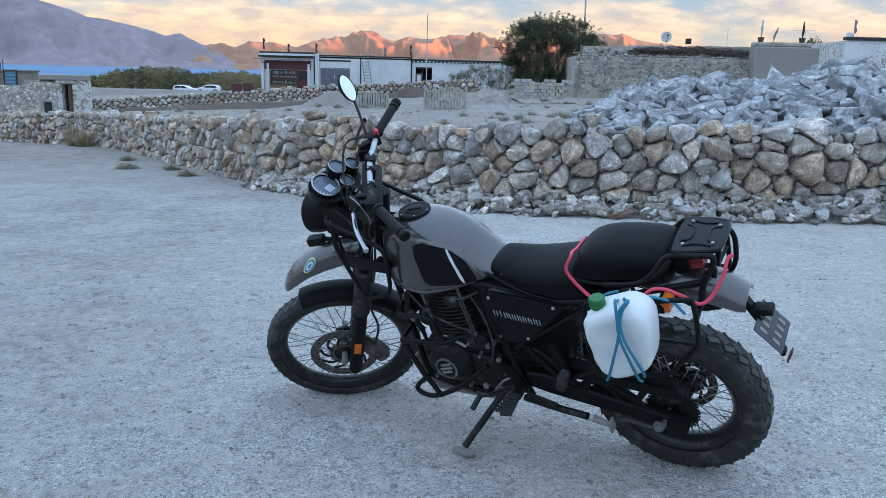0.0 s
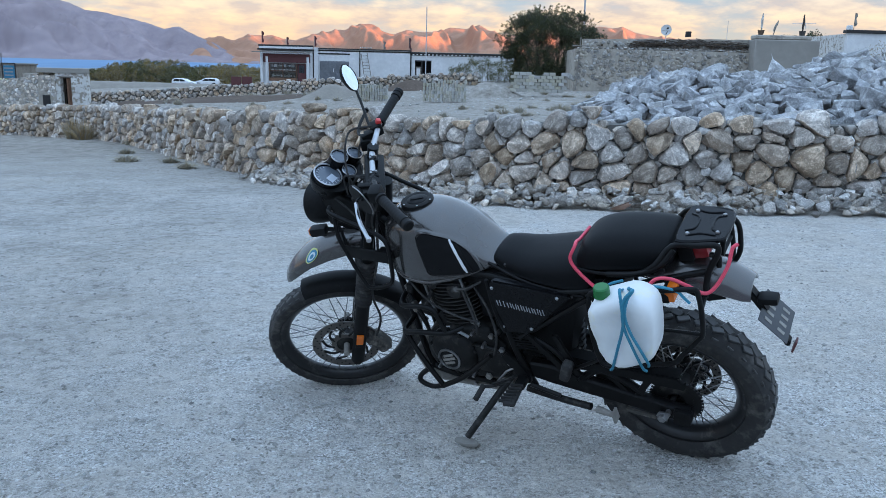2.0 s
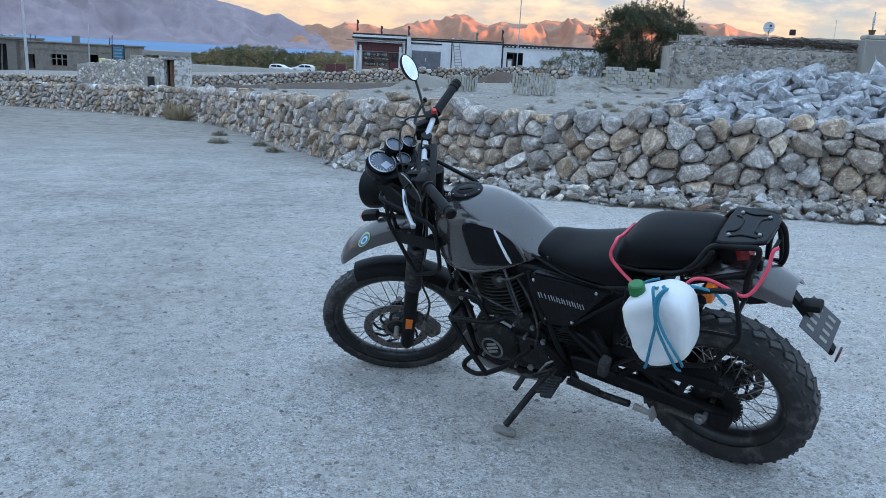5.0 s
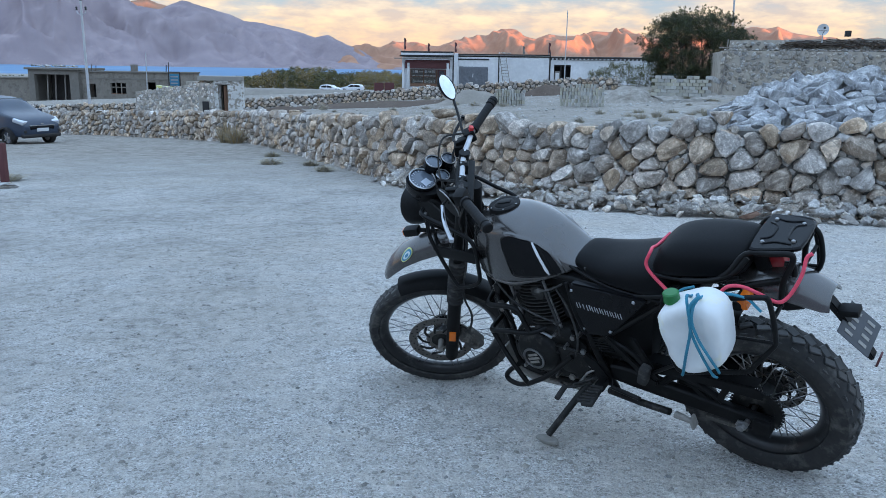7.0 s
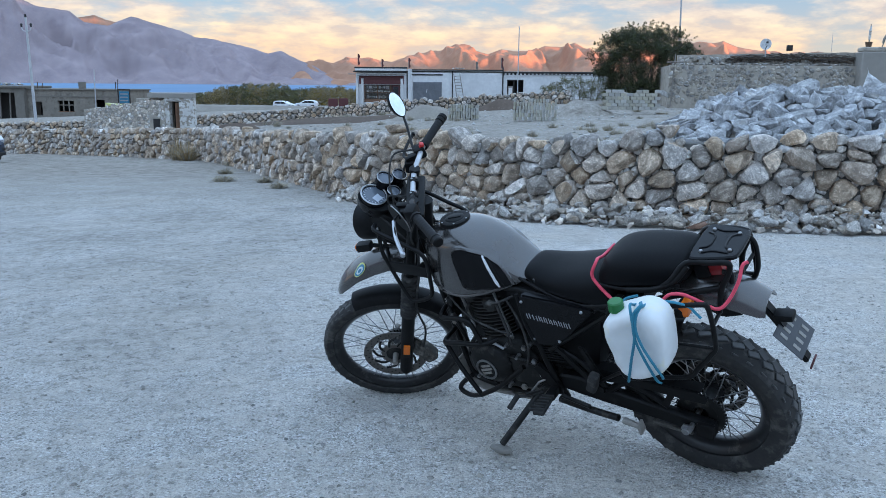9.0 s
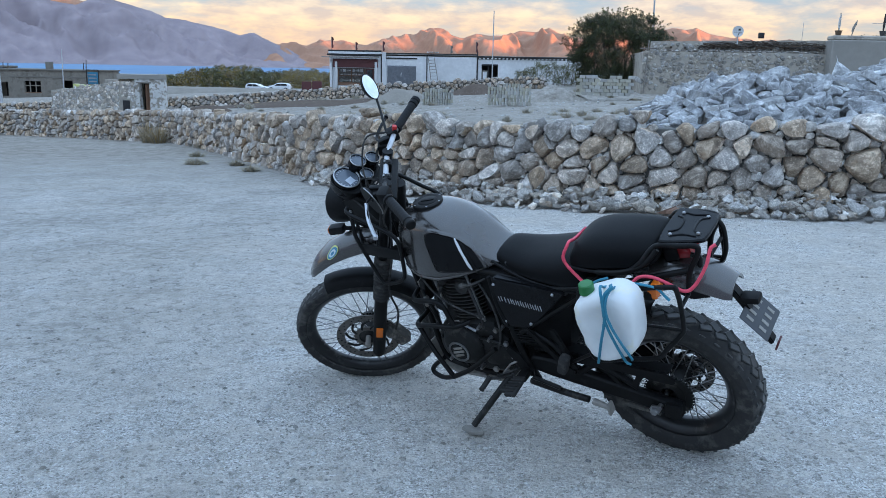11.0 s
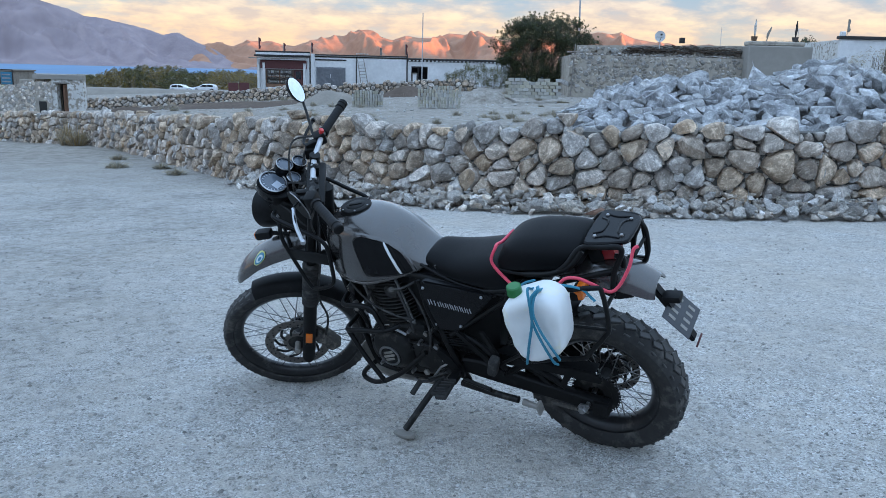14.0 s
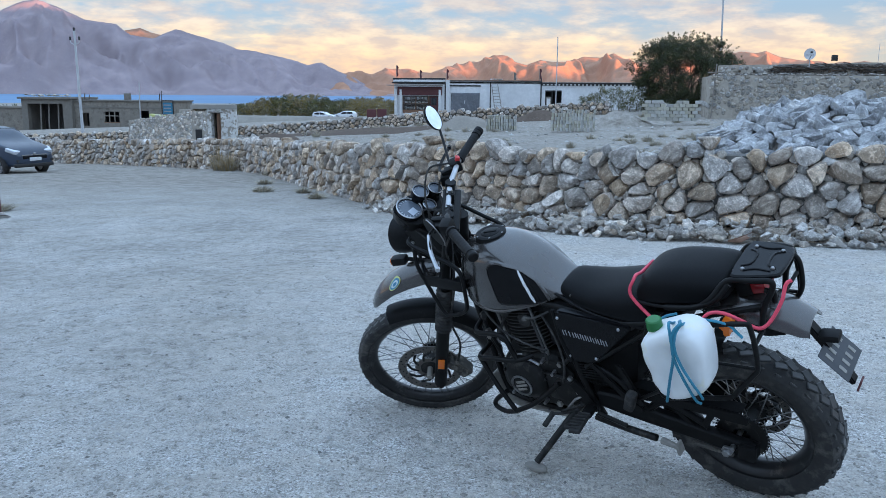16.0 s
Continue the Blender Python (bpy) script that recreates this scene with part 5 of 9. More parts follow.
    part("clutch_arm", tube(bmesh.new(), [(0.735, 0.125, 0.575), (0.70, 0.145, 0.585), (0.685, 0.150, 0.60)], 0.006, 8, 3), "steel", eng, "worn steel clutch arm")
    part("clutch_cable", tube(bmesh.new(), [(0.685, 0.150, 0.60), (0.76, 0.158, 0.62), (0.88, 0.150, 0.665), (0.97, 0.13, 0.76), (1.03, 0.11, 0.90)], 0.0045, 8, 5), "rubber", eng)
    # highlight along the cover rim, modelled as a thin steel ring
    part("cover_seam", lathe(bmesh.new(), [(0.104, 0.112), (0.107, 0.109), (0.104, 0.106), (0.101, 0.109)], (0.845, 0, 0.418), 44), "steel", cover, "steel ring drawn as the highlight on the cover rim")
    part("case_rib", tube(bmesh.new(), [(0.76, 0.122, 0.46), (0.69, 0.142, 0.475), (0.62, 0.138, 0.455), (0.57, 0.122, 0.42)], 0.006, 8, 4), "engine", eng)
    part("drain_plug", lathe(bmesh.new(), [(0.0, 0.128), (0.013, 0.128), (0.015, 0.122), (0.015, 0.11), (0.0, 0.11)], (0.72, 0, 0.305), 6, closed=False), "dust_metal", eng, "dusty drain plug")
    part("sump_guard_bolt", lathe(bmesh.new(), [(0.0, 0.112), (0.008, 0.112), (0.009, 0.10), (0.0, 0.10)], (0.80, 0, 0.238), 8, closed=False), "steel", eng)
    # thin bright strip along the case edge
    part("case_clip", tube(bmesh.new(), [(0.83, 0.140, 0.528), (0.79, 0.142, 0.530), (0.755, 0.138, 0.508)], 0.006, 8, 4), "alloy", eng, "bright case edge")
    # skid plate and exhaust
    bm = bmesh.new()
    slab(bm, [(1.06, 0.36), (1.075, 0.355), (1.035, 0.245), (0.96, 0.215), (0.64, 0.215), (0.64, 0.228), (0.955, 0.228), (1.02, 0.256)], -0.10, 0.10, 0.003)
    part("skid_plate", bm, "dust_metal", bike, "dusty bare metal skid plate")
    bm = tube(bmesh.new(), [(0.90, -0.05, 0.64), (1.0, -0.09, 0.56), (1.01, -0.13, 0.36), (0.88, -0.15, 0.27), (0.55, -0.15, 0.27), (0.36, -0.15, 0.30)], 0.020, 12, 5)
    pipe = part("exhaust", bm, "dust_metal", bike, "dusty exhaust pipe")
    part("silencer", tube(bmesh.new(), [(0.38, -0.155, 0.30), (0.30, -0.165, 0.33), (0.10, -0.170, 0.39), (-0.06, -0.172, 0.43)], 0.050, 18, 3), "plastic", pipe, "black silencer can")


engine()


def swing_and_drive():
    for s in (1, -1):
        bm = bmesh.new()
        rings = []
        for x, z, hh in ((0.52, 0.385, 0.035), (0.44, 0.375, 0.045), (0.30, 0.345, 0.036), (0.12, 0.315, 0.030), (0.0, 0.293, 0.030), (-0.062, 0.283, 0.026)):
            rings.append([(x, s * (0.112 + 0.020 * c), z + hh * d) for c, d in ((1, 0.8), (1, -0.8), (0.6, -1), (-0.6, -1), (-1, -0.8), (-1, 0.8), (-0.6, 1), (0.6, 1))])
        part("swingarm", loft(bm, rings), "plastic", bike, "black box-section swingarm")
        part("swingarm_brace", tube(bmesh.new(), [(0.33, 0.118 * s, 0.37), (0.24, 0.115 * s, 0.43), (0.10, 0.112 * s, 0.35)], 0.015, 8, 3), "plastic", bike)
        part("axle_block", bx((0.060, 0.020, 0.062), (-0.035, 0.135 * s, 0.286), (0, -8, 0), 0.006), "plastic", bike)
    bm = lathe(bmesh.new(), [(0.0, 0.166), (0.013, 0.166), (0.016, 0.160), (0.016, 0.150), (0.022, 0.149), (0.022, 0.142), (0.0, 0.142)], (0.030, 0, 0.287), 6, closed=False)
    part("axle_nut", bm, "steel", bike, "steel rear axle nut")
    part("rear_axle", tube(bmesh.new(), [(0.01, -0.15, 0.318), (0.012, 0.15, 0.300)], 0.010, 10), "steel", bike)
    # chain guard above the upper run, with two windows' struts
    bm = bmesh.new()
    slab(bm, [(0.40, 0.470), (0.26, 0.462), (0.08, 0.452), (-0.02, 0.448), (-0.055, 0.425), (-0.045, 0.400), (0.05, 0.408), (0.17, 0.420), (0.27, 0.424), (0.40, 0.418)], 0.118, 0.126, 0.002)
    slab(bm, [(0.40, 0.474), (0.08, 0.456), (-0.03, 0.450), (-0.03, 0.446), (0.08, 0.452), (0.40, 0.470)], 0.070, 0.120)
    slab(bm, [(0.245, 0.43), (0.215, 0.43), (0.135, 0.335), (0.155, 0.335)], 0.119, 0.125)
    slab(bm, [(0.09, 0.42), (0.06, 0.42), (0.115, 0.335), (0.135, 0.335)], 0.119, 0.125)
    part("chain_guard", bm, "plastic", bike, "black plastic chain guard")
    # chain, link by link
    link = bmesh.new()
    box(link, (0.0145, 0.004, 0.010), (0, 0.007, 0), bevel=0.002, seg=1)
    box(link, (0.0145, 0.004, 0.010), (0, -0.007, 0), bevel=0.002, seg=1)
    tube(link, [(0.005, -0.006, 0), (0.005, 0.006, 0)], 0.004, 6)
    lm = finish("chain_link", link, "engine")
    bm = bmesh.new()
    tube(bm, [(0.60, 0.081, 0.43), (0.30, 0.081, 0.412), (0.0, 0.081, 0.415)], 0.0035, 6, 6)
    chain_run = part("chain", bm, "engine", bike, "dark greasy drive chain")
    for k in range(40):
        for z0, z1 in ((0.425, 0.414), (0.372, 0.232)):
            t = k / 39
            o = new("chain_link", lm)
            o.parent = chain_run
            o.matrix_basis = pose(0.60 - 0.60 * t, 0.081, z0 + (z1 - z0) * t - (0.0 if z0 > 0.4 else 0.018 * math.sin(math.pi * t)), 0, math.degrees(math.atan2(z0 - z1, -0.6)) * -1 + 180, 0)
    # lower chain shoe, adjuster strip
    part("chain_slider", bx((0.15, 0.012, 0.016), (0.10, 0.112, 0.246), (0, -6, 0), 0.004), "dusty", bike, "dusty grey chain slider")
    # hugger inside the rear wheel
    part("rear_hugger", sheet_arc((0.0, 0.325), 0.350, 40, 84, 0.058, 0.02, 0.004), "plastic", bike, "black inner rear mudguard")
    # shock
    bm = bmesh.new()
    tube(bm, [(0.40, 0.0, 0.34), (0.36, 0.0, 0.72)], 0.018, 12)
    for k in range(9):
        z = 0.42 + 0.026 * k
        lathe(bm, [(0.034, z + 0.006), (0.040, z), (0.034, z - 0.006), (0.030, z)], (0.385 - 0.08 * (z - 0.42), 0, 0), 16, "Z")
    part("shock_absorber", bm, "engine", bike)


swing_and_drive()


def fillers():
    """The dark bodies between the frame tubes: airbox, battery box, inner fender, horn."""
    part("airbox", bx((0.20, 0.20, 0.20), (0.60, 0, 0.685), (0, 0, 0), 0.02), "plastic", bike)
    part("tank_tunnel", bx((0.46, 0.17, 0.10), (0.80, 0, 0.775), (0, -4, 0), 0.02), "plastic", bike)
    part("seat_base", bx((0.52, 0.22, 0.06), (0.38, 0, 0.785), (0, 3, 0), 0.015), "plastic", bike)
    part("battery_box", bx((0.20, 0.19, 0.30), (0.43, 0, 0.60), (0, -12, 0), 0.03), "plastic", bike)
    part("horn", lathe(bmesh.new(), [(0.0, 0.03), (0.036, 0.03), (0.042, 0.02), (0.042, 0.0), (0.0, -0.02)], (0.985, 0.03, 0.71), 20, "X", closed=False), "plastic", bike)
    part("wiring", bx((0.10, 0.13, 0.20), (0.955, -0.01, 0.60), (0, -10, 0), 0.03), "engine", bike)
    part("lower_case", bx((0.16, 0.16, 0.18), (0.55, 0, 0.40), (0, 0, 0), 0.03), "engine", bike)


fillers()


def side_panels():
    for s in (1, -1):
        bm = slab(bmesh.new(), [(0.612, 0.765), (0.588, 0.805), (0.45, 0.792), (0.297, 0.777), (0.30, 0.765), (0.47, 0.594), (0.50, 0.580), (0.598, 0.578), (0.606, 0.60)], 0.128 * s, 0.160 * s, 0.006)
        pan = part("side_panel", bm, "gloss_black", bike, "gloss black side panel with pale lettering bars")
        for x, z in ((0.590, 0.775), (0.345, 0.762), (0.465, 0.612), (0.578, 0.605)):
            part("bolt", lathe(bmesh.new(), [(0.0, 0.165 * s), (0.005, 0.165 * s), (0.0065, 0.162 * s), (0.0065, 0.155 * s), (0.0, 0.155 * s)], (x, 0, z), 10, closed=False), "alloy", pan, "bright panel bolt")
        # the maker's word, as plain upright bars
        for k in range(9):
            t = k / 8
            x, z = 0.574 - 0.162 * t, 0.712 - 0.021 * t
            for dx in ((-0.0055, 0.0055) if k != 1 else (0.0,)):
                part("lettering_bar", bx((0.0034, 0.0016, 0.023), (x + dx, 0.1612 * s, z - dx * 0.13), (0, 8 + 700 * dx * (k in (3, 5, 7)), 0)), "light_print", pan, "pale lettering bar")
        part("panel_trim", tube(bmesh.new(), [(0.612, 0.150 * s, 0.80), (0.60, 0.158 * s, 0.68), (0.575, 0.160 * s, 0.58)], 0.008, 8, 4), "plastic", pan)
        bm = bmesh.new()
        for k in range(6):
            box(bm, (0.09, 0.006, 0.004), (0.52 - 0.002 * k, 0.148 * s, 0.565 - 0.012 * k), (0, 4, 0))
        part("vent_slats", bm, "plastic", pan)


side_panels()


def pegs_and_stand():
    # side stand
    bm = tube(bmesh.new(), [(0.60, 0.13, 0.345), (0.630, 0.180, 0.315), (0.738, 0.335, 0.178)], 0.0135, 10, 3)
    st = part("side_stand", bm, "engine", bike, "dusty side stand planted in the gravel")
    bm = bmesh.new()
    rows = []
    for lift, f in ((0.007, 0.92), (0.002, 1.0), (-0.010, 1.0)):
        rows.append([Vector((0.742 + 0.050 * f * math.cos(a), 0.346 + 0.028 * f * math.sin(a), 0.163 + 0.010 * math.sin(a) + lift)) for a in [2 * math.pi * k / 16 for k in range(16)]])
    loft(bm, rows)
    part("stand_foot", bm, "dust_metal", st, "dusty stand foot")
    part("stand_spring", tube(bmesh.new(), [(0.66, 0.20, 0.345), (0.57, 0.14, 0.36)], 0.006, 8), "engine", st)
    for s in (1, -1):
        bm = bmesh.new()
        slab(bm, [(0.60, 0.475), (0.625, 0.45), (0.575, 0.37), (0.56, 0.335), (0.52, 0.335), (0.515, 0.37), (0.555, 0.44)], 0.135 * s, 0.155 * s, 0.004)
        hang = part("peg_bracket", bm, "plastic", bike)
        bm = bmesh.new()
        box(bm, (0.045, 0.115, 0.016), (0.545, 0.255 * s, 0.362), (6 * s, 0, 8 * s), 0.005)
        peg = part("foot_peg", bm, "rubber", bike, "ribbed black rubber foot peg")
        for k in range(6):
            part("peg_rib", bx((0.050, 0.007, 0.012), (0.545 + 0.0022 * k, (0.212 + 0.017 * k) * s, 0.372), (6 * s, 0, 8 * s)), "rubber", peg)
        part("peg_mount", bx((0.035, 0.06, 0.03), (0.543, 0.178 * s, 0.362), (0, 0, 0), 0.006), "frame_black", peg)
        # passenger peg, folded, on its hanger
        bm = bmesh.new()
        slab(bm, [(0.50, 0.575), (0.48, 0.59), (0.345, 0.445), (0.315, 0.42), (0.32, 0.395), (0.36, 0.40), (0.40, 0.46)], 0.150 * s, 0.166 * s, 0.004)
        slab(bm, [(0.395, 0.60), (0.37, 0.60), (0.30, 0.43), (0.33, 0.42)], 0.152 * s, 0.164 * s, 0.004)
        part("peg_hanger", bm, "frame_black", bike)
        part("passenger_peg", bx((0.038, 0.042, 0.085), (0.350, 0.180 * s, 0.458), (0, -18, 0), 0.014, 3), "rubber", bike, "folded rubber passenger peg")
    # gear lever
    bm = tube(bmesh.new(), [(0.60, 0.165, 0.345), (0.66, 0.185, 0.325), (0.706, 0.20, 0.322)], 0.006, 8, 3)
    tube(bm, [(0.706, 0.195, 0.322), (0.709, 0.262, 0.312)], 0.011, 10)
    part("gear_lever", bm, "rubber", bike, "black gear lever with rubber toe piece")
    part("gear_linkage", tube(bmesh.new(), [(0.66, 0.165, 0.325), (0.61, 0.16, 0.385), (0.58, 0.15, 0.40)], 0.005, 8), "steel", bike)
    # centre stand folded up below the swingarm
    bm = tube(bmesh.new(), [(0.55, 0.13, 0.29), (0.40, 0.15, 0.285), (0.285, 0.165, 0.288)], 0.014, 10, 3)
    cs = part("centre_stand", bm, "engine", bike, "dusty centre stand folded up")
    bm = tube(bmesh.new(), [(0.262, 0.168, 0.285), (0.23, 0.174, 0.284), (0.200, 0.18, 0.283)], 0.014, 8, 2, 0.010)
    box(bm, (0.010, 0.040, 0.044), (0.190, 0.18, 0.282), (0, 10, 0), 0.003)
    part("stand_tread", bm, "dust_metal", cs, "bare dusty stand tread")
    part("spring", tube(bmesh.new(), [(0.52, 0.155, 0.335), (0.40, 0.165, 0.315)], 0.009, 8), "engine", cs)


pegs_and_stand()


def head():
    # headlamp, frame-mounted
    bm = lathe(bmesh.new(), [(0.0, -0.080), (0.046, -0.070), (0.074, -0.040), (0.086, 0.010), (0.088, 0.040), (0.080, 0.047), (0.0, 0.047)], (1.374, 0, 0.990), 36, "X", closed=False)
    hl = part("headlamp", bm, "plastic", bike, "round black headlamp")
    bm = lathe(bmesh.new(), [(0.078, 0.045), (0.072, 0.055), (0.045, 0.064), (0.0, 0.068)], (1.374, 0, 0.990), 36, "X", closed=False)
    part("lens", bm, "lamp_glass", hl, "clear headlamp lens")
    # bracket plates, wiring boxes and loom between the lamp and the steering head
    for s in (1, -1):
        bm = slab(bmesh.new(), [(1.345, 1.030), (1.250, 1.065), (1.150, 1.020), (1.140, 0.930), (1.215, 0.905), (1.330, 0.925)], 0.052 * s, 0.060 * s, 0.003)
        plate = part("lamp_bracket", bm, "frame_black", bike, "black headlamp bracket plate")
        part("bolt", lathe(bmesh.new(), [(0.0, 0.067 * s), (0.007, 0.067 * s), (0.009, 0.062 * s), (0.0, 0.058 * s)], (1.30, 0, 0.985), 8, closed=False), "steel", plate)
    part("wiring_box", bx((0.10, 0.09, 0.10), (1.225, 0.0, 1.000), (0, -18, 0), 0.014), "plastic", bike)
    for k in range(5):
        part("loom_wire", tube(bmesh.new(), [(1.27, 0.055 - 0.02 * k, 1.045), (1.20, 0.075 - 0.03 * k, 1.010 - 0.012 * k), (1.16, 0.070 - 0.025 * k, 0.955), (1.12, 0.04 - 0.015 * k, 0.92)], 0.0045, 6, 5), "rubber", bike)
    # cowl and dials
    tilt = Matrix.Rotation(radians(-38), 4, "Y")
    spot = lambda x, y, z: Matrix.Translation((x, y, z)) @ tilt
    rings = []
    for dz, f in ((-0.075, 0.70), (-0.030, 0.92), (0.0, 1.0)):
        P = roundpoly([(0.085, 0.115, 0), (-0.055, 0.105, 0), (-0.075, -0.02, 0), (-0.05, -0.13, 0), (0.04, -0.135, 0), (0.075, -0.04, 0)], 3)
        rings.append([spot(1.262, 0, 1.118) @ Vector((p.x * f, p.y * f, dz)) for p in P])
    cl = part("instrument_panel", loft(bmesh.new(), rings), "plastic", bike, "black instrument panel with four round dials")
    for name, x, y, z, r in (("speedometer", 1.274, 0.050, 1.134, 0.058), ("tachometer", 1.262, -0.030, 1.172, 0.036), ("fuel_gauge", 1.236, -0.092, 1.156, 0.032), ("compass", 1.226, -0.020, 1.118, 0.030)):
        bm = lathe(bmesh.new(), [(r * 0.86, 0.008), (r * 0.94, 0.014), (r, 0.010), (r * 1.02, -0.040), (r * 0.9, -0.050), (0.0, -0.050)], n=36, axis="Z", closed=False)
        bmesh.ops.transform(bm, matrix=spot(x, y, z), verts=bm.verts)
        g = part("dial", bm, "gloss_black", cl, "black round dial with a bright rim")
        bm = lathe(bmesh.new(), [(r * 0.88, 0.012), (r * 0.92, 0.0165), (r * 0.99, 0.014), (r * 0.97, 0.010)], n=36, axis="Z")
        bmesh.ops.transform(bm, matrix=spot(x, y, z), verts=bm.verts)
        part("rim", bm, "alloy", g)
        bm = lathe(bmesh.new(), [(r * 0.88, 0.007), (r * 0.5, 0.008), (0.0, 0.009)], n=36, axis="Z", closed=False)
        bmesh.ops.transform(bm, matrix=spot(x, y, z), verts=bm.verts)
        part("dial_face", bm, "dial", g, "grey dial face")
        bm = bmesh.new()
        for k in range(14 if r > 0.05 else 8):
            a = radians(-30 + 240 * k / (13 if r > 0.05 else 7))
            box(bm, (r * 0.14, r * 0.035, 0.001), (r * 0.72 * math.cos(a), r * 0.72 * math.sin(a), 0.0095), (0, 0, math.degrees(a)))
        if r > 0.05:
            box(bm, (0.030, 0.036, 0.001), (-0.020, 0.0, 0.0095))
        bmesh.ops.transform(bm, matrix=spot(x, y, z), verts=bm.verts)
        part("dial_marks", bm, "dial_mark", g)


head()


def bars():
    full = [(0.945, 0.41, 1.244), (1.014, 0.28, 1.250), (1.044, 0.17, 1.232), (1.058, 0.11, 1.196), (1.066, 0.055, 1.180), (1.066, -0.055, 1.180), (1.058, -0.11, 1.188), (1.046, -0.17, 1.186), (1.028, -0.28, 1.175), (0.956, -0.41, 1.182)]
    hb = part("handlebar", steered(tube(bmesh.new(), full[4:], 0.0112, 12, 5)), "alloy", bike, "silver tubular handlebar")
    part("bar_sleeve", steered(tube(bmesh.new(), full[:5], 0.0115, 12, 5)), "frame_black", hb, "black left half of the handlebar")
    for s in (1, -1):
        P = lambda y: (0.945 + (0.41 - y) * 0.53, y * s, 1.244 + (0.41 - y) * 0.05) if s > 0 else (0.956 + (0.41 - y) * 0.55, y * s, 1.182 - (0.41 - y) * 0.055)
        bm = profiled(bmesh.new(), P(0.272), P(0.405), [(0, 0.021), (0.07, 0.022), (0.08, 0.0165)] + [(0.12 + 0.84 * k / 27, 0.0170 if k % 3 == 0 else 0.0177) for k in range(28)] + [(1.0, 0.017)], 16)
        grip = part("grip", steered(bm), "grip_rubber", hb, "ribbed black rubber grip")
        bm = profiled(bmesh.new(), P(0.403), P(0.440), [(0, 0.016), (0.08, 0.0205), (0.35, 0.0205), (0.40, 0.018), (0.52, 0.018), (0.57, 0.0205), (0.90, 0.0205), (1.0, 0.017)], 16)
        part("bar_end", steered(bm), "frame_black", hb, "black bar-end weight")
        bm = bmesh.new()
        q = Vector(P(0.245))
        box(bm, (0.044, 0.052, 0.050), q, (0, 0, -18 * s), 0.010)
        box(bm, (0.052, 0.022, 0.034), Vector(P(0.205)) + Vector((0.012, 0, 0.002)), (0, 0, -18 * s), 0.006)
        sw = part("switch_box", steered(bm), "plastic", hb)
        # lever
        a = Vector(P(0.225)) + Vector((0.035, 0, -0.004))
        if s > 0:
            pts = [a, a + Vector((0.030, 0.03, -0.006)), a + Vector((0.026, 0.10, -0.024)), a + Vector((0.004, 0.175, -0.034)), a + Vector((-0.002, 0.192, -0.036))]
        else:
            pts = [a, a + Vector((0.030, -0.03, -0.006)), a + Vector((0.026, -0.10, -0.010)), a + Vector((0.004, -0.175, -0.014)), a + Vector((-0.002, -0.192, -0.014))]
        lv = part("lever", steered(tube(bmesh.new(), pts[:3] if s > 0 else pts, 0.0065, 8, 4, flat=0.7)), "frame_black", hb, "black hand lever")
        if s > 0:
            part("lever_blade", steered(tube(bmesh.new(), pts[1:], 0.0078, 10, 4, flat=0.75)), "alloy", hb, "worn silver lever end")
        part("lever_tip", steered(tube(bmesh.new(), [pts[-1] - Vector((0.0, 0.006 * s, 0)), pts[-1] + Vector((0, 0.006 * s, 0))], 0.009, 10)), "alloy" if s > 0 else "frame_black", hb)
        part("lever_perch", steered(bx((0.035, 0.03, 0.028), a - Vector((0.012, 0, 0)), (0, 0, 0), 0.006)), "frame_black", hb)
    part("kill_switch", steered(bx((0.018, 0.024, 0.020), (1.030, -0.245, 1.200), (0, -30, 12), 0.004)), "red_switch", hb, "red engine stop switch")
    part("brake_reservoir", steered(bx((0.040, 0.055, 0.050), (1.098, -0.205, 1.150), (0, -12, 0), 0.008)), "plastic", hb, "black brake fluid reservoir")
    for ln in ([(1.045, 0.22, 1.20), (1.12, 0.16, 1.19), (1.17, 0.06, 1.10), (1.13, 0.05, 0.98)], [(1.05, -0.20, 1.22), (1.14, -0.16, 1.24), (1.18, -0.06, 1.12), (1.12, -0.04, 0.98)], [(1.04, -0.23, 1.18), (1.13, -0.20, 1.14), (1.15, -0.10, 1.02)], [(1.05, 0.20, 1.18), (1.10, 0.19, 1.10), (1.14, 0.10, 0.96)]):
        part("cable", steered(tube(bmesh.new(), ln, 0.0042, 6, 6)), "rubber", hb)
    # wires between fork and cluster
    for k in range(4):
        part("cable", tube(bmesh.new(), [(1.10 + 0.01 * k, 0.03 - 0.02 * k, 1.12), (1.17, 0.07 - 0.03 * k, 1.15 - 0.02 * k), (1.20, 0.05 - 0.02 * k, 1.06)], 0.004, 6, 5), "rubber", hb)
    # mirror on the right bar
    base = STEER @ Vector((1.060, -0.225, 1.190))
    c = Vector((1.318, -0.300, 1.392))
    nrm = Vector((-0.93, -0.20, 0.22)).normalized()
    up = (Vector((0.10, 0.42, 0.90)) - nrm * nrm.dot(Vector((0.10, 0.42, 0.90)))).normalized()
    side = nrm.cross(up)
    m = Matrix((side, up, nrm)).transposed().to_4x4()
    m.translation = c
    low = c - up * 0.060 - nrm * 0.012
    stem = part("mirror_stem", tube(bmesh.new(), [base, base.lerp(low, 0.15) + Vector((0.005, 0, 0.0)), base.lerp(low, 0.6), low], 0.0058, 10, 4), "frame_black", hb, "black mirror stem")
    bm = lathe(bmesh.new(), [(0.0, -0.026), (0.030, -0.022), (0.052, -0.008), (0.058, 0.002), (0.054, 0.006)], n=36, axis="Z", closed=False)
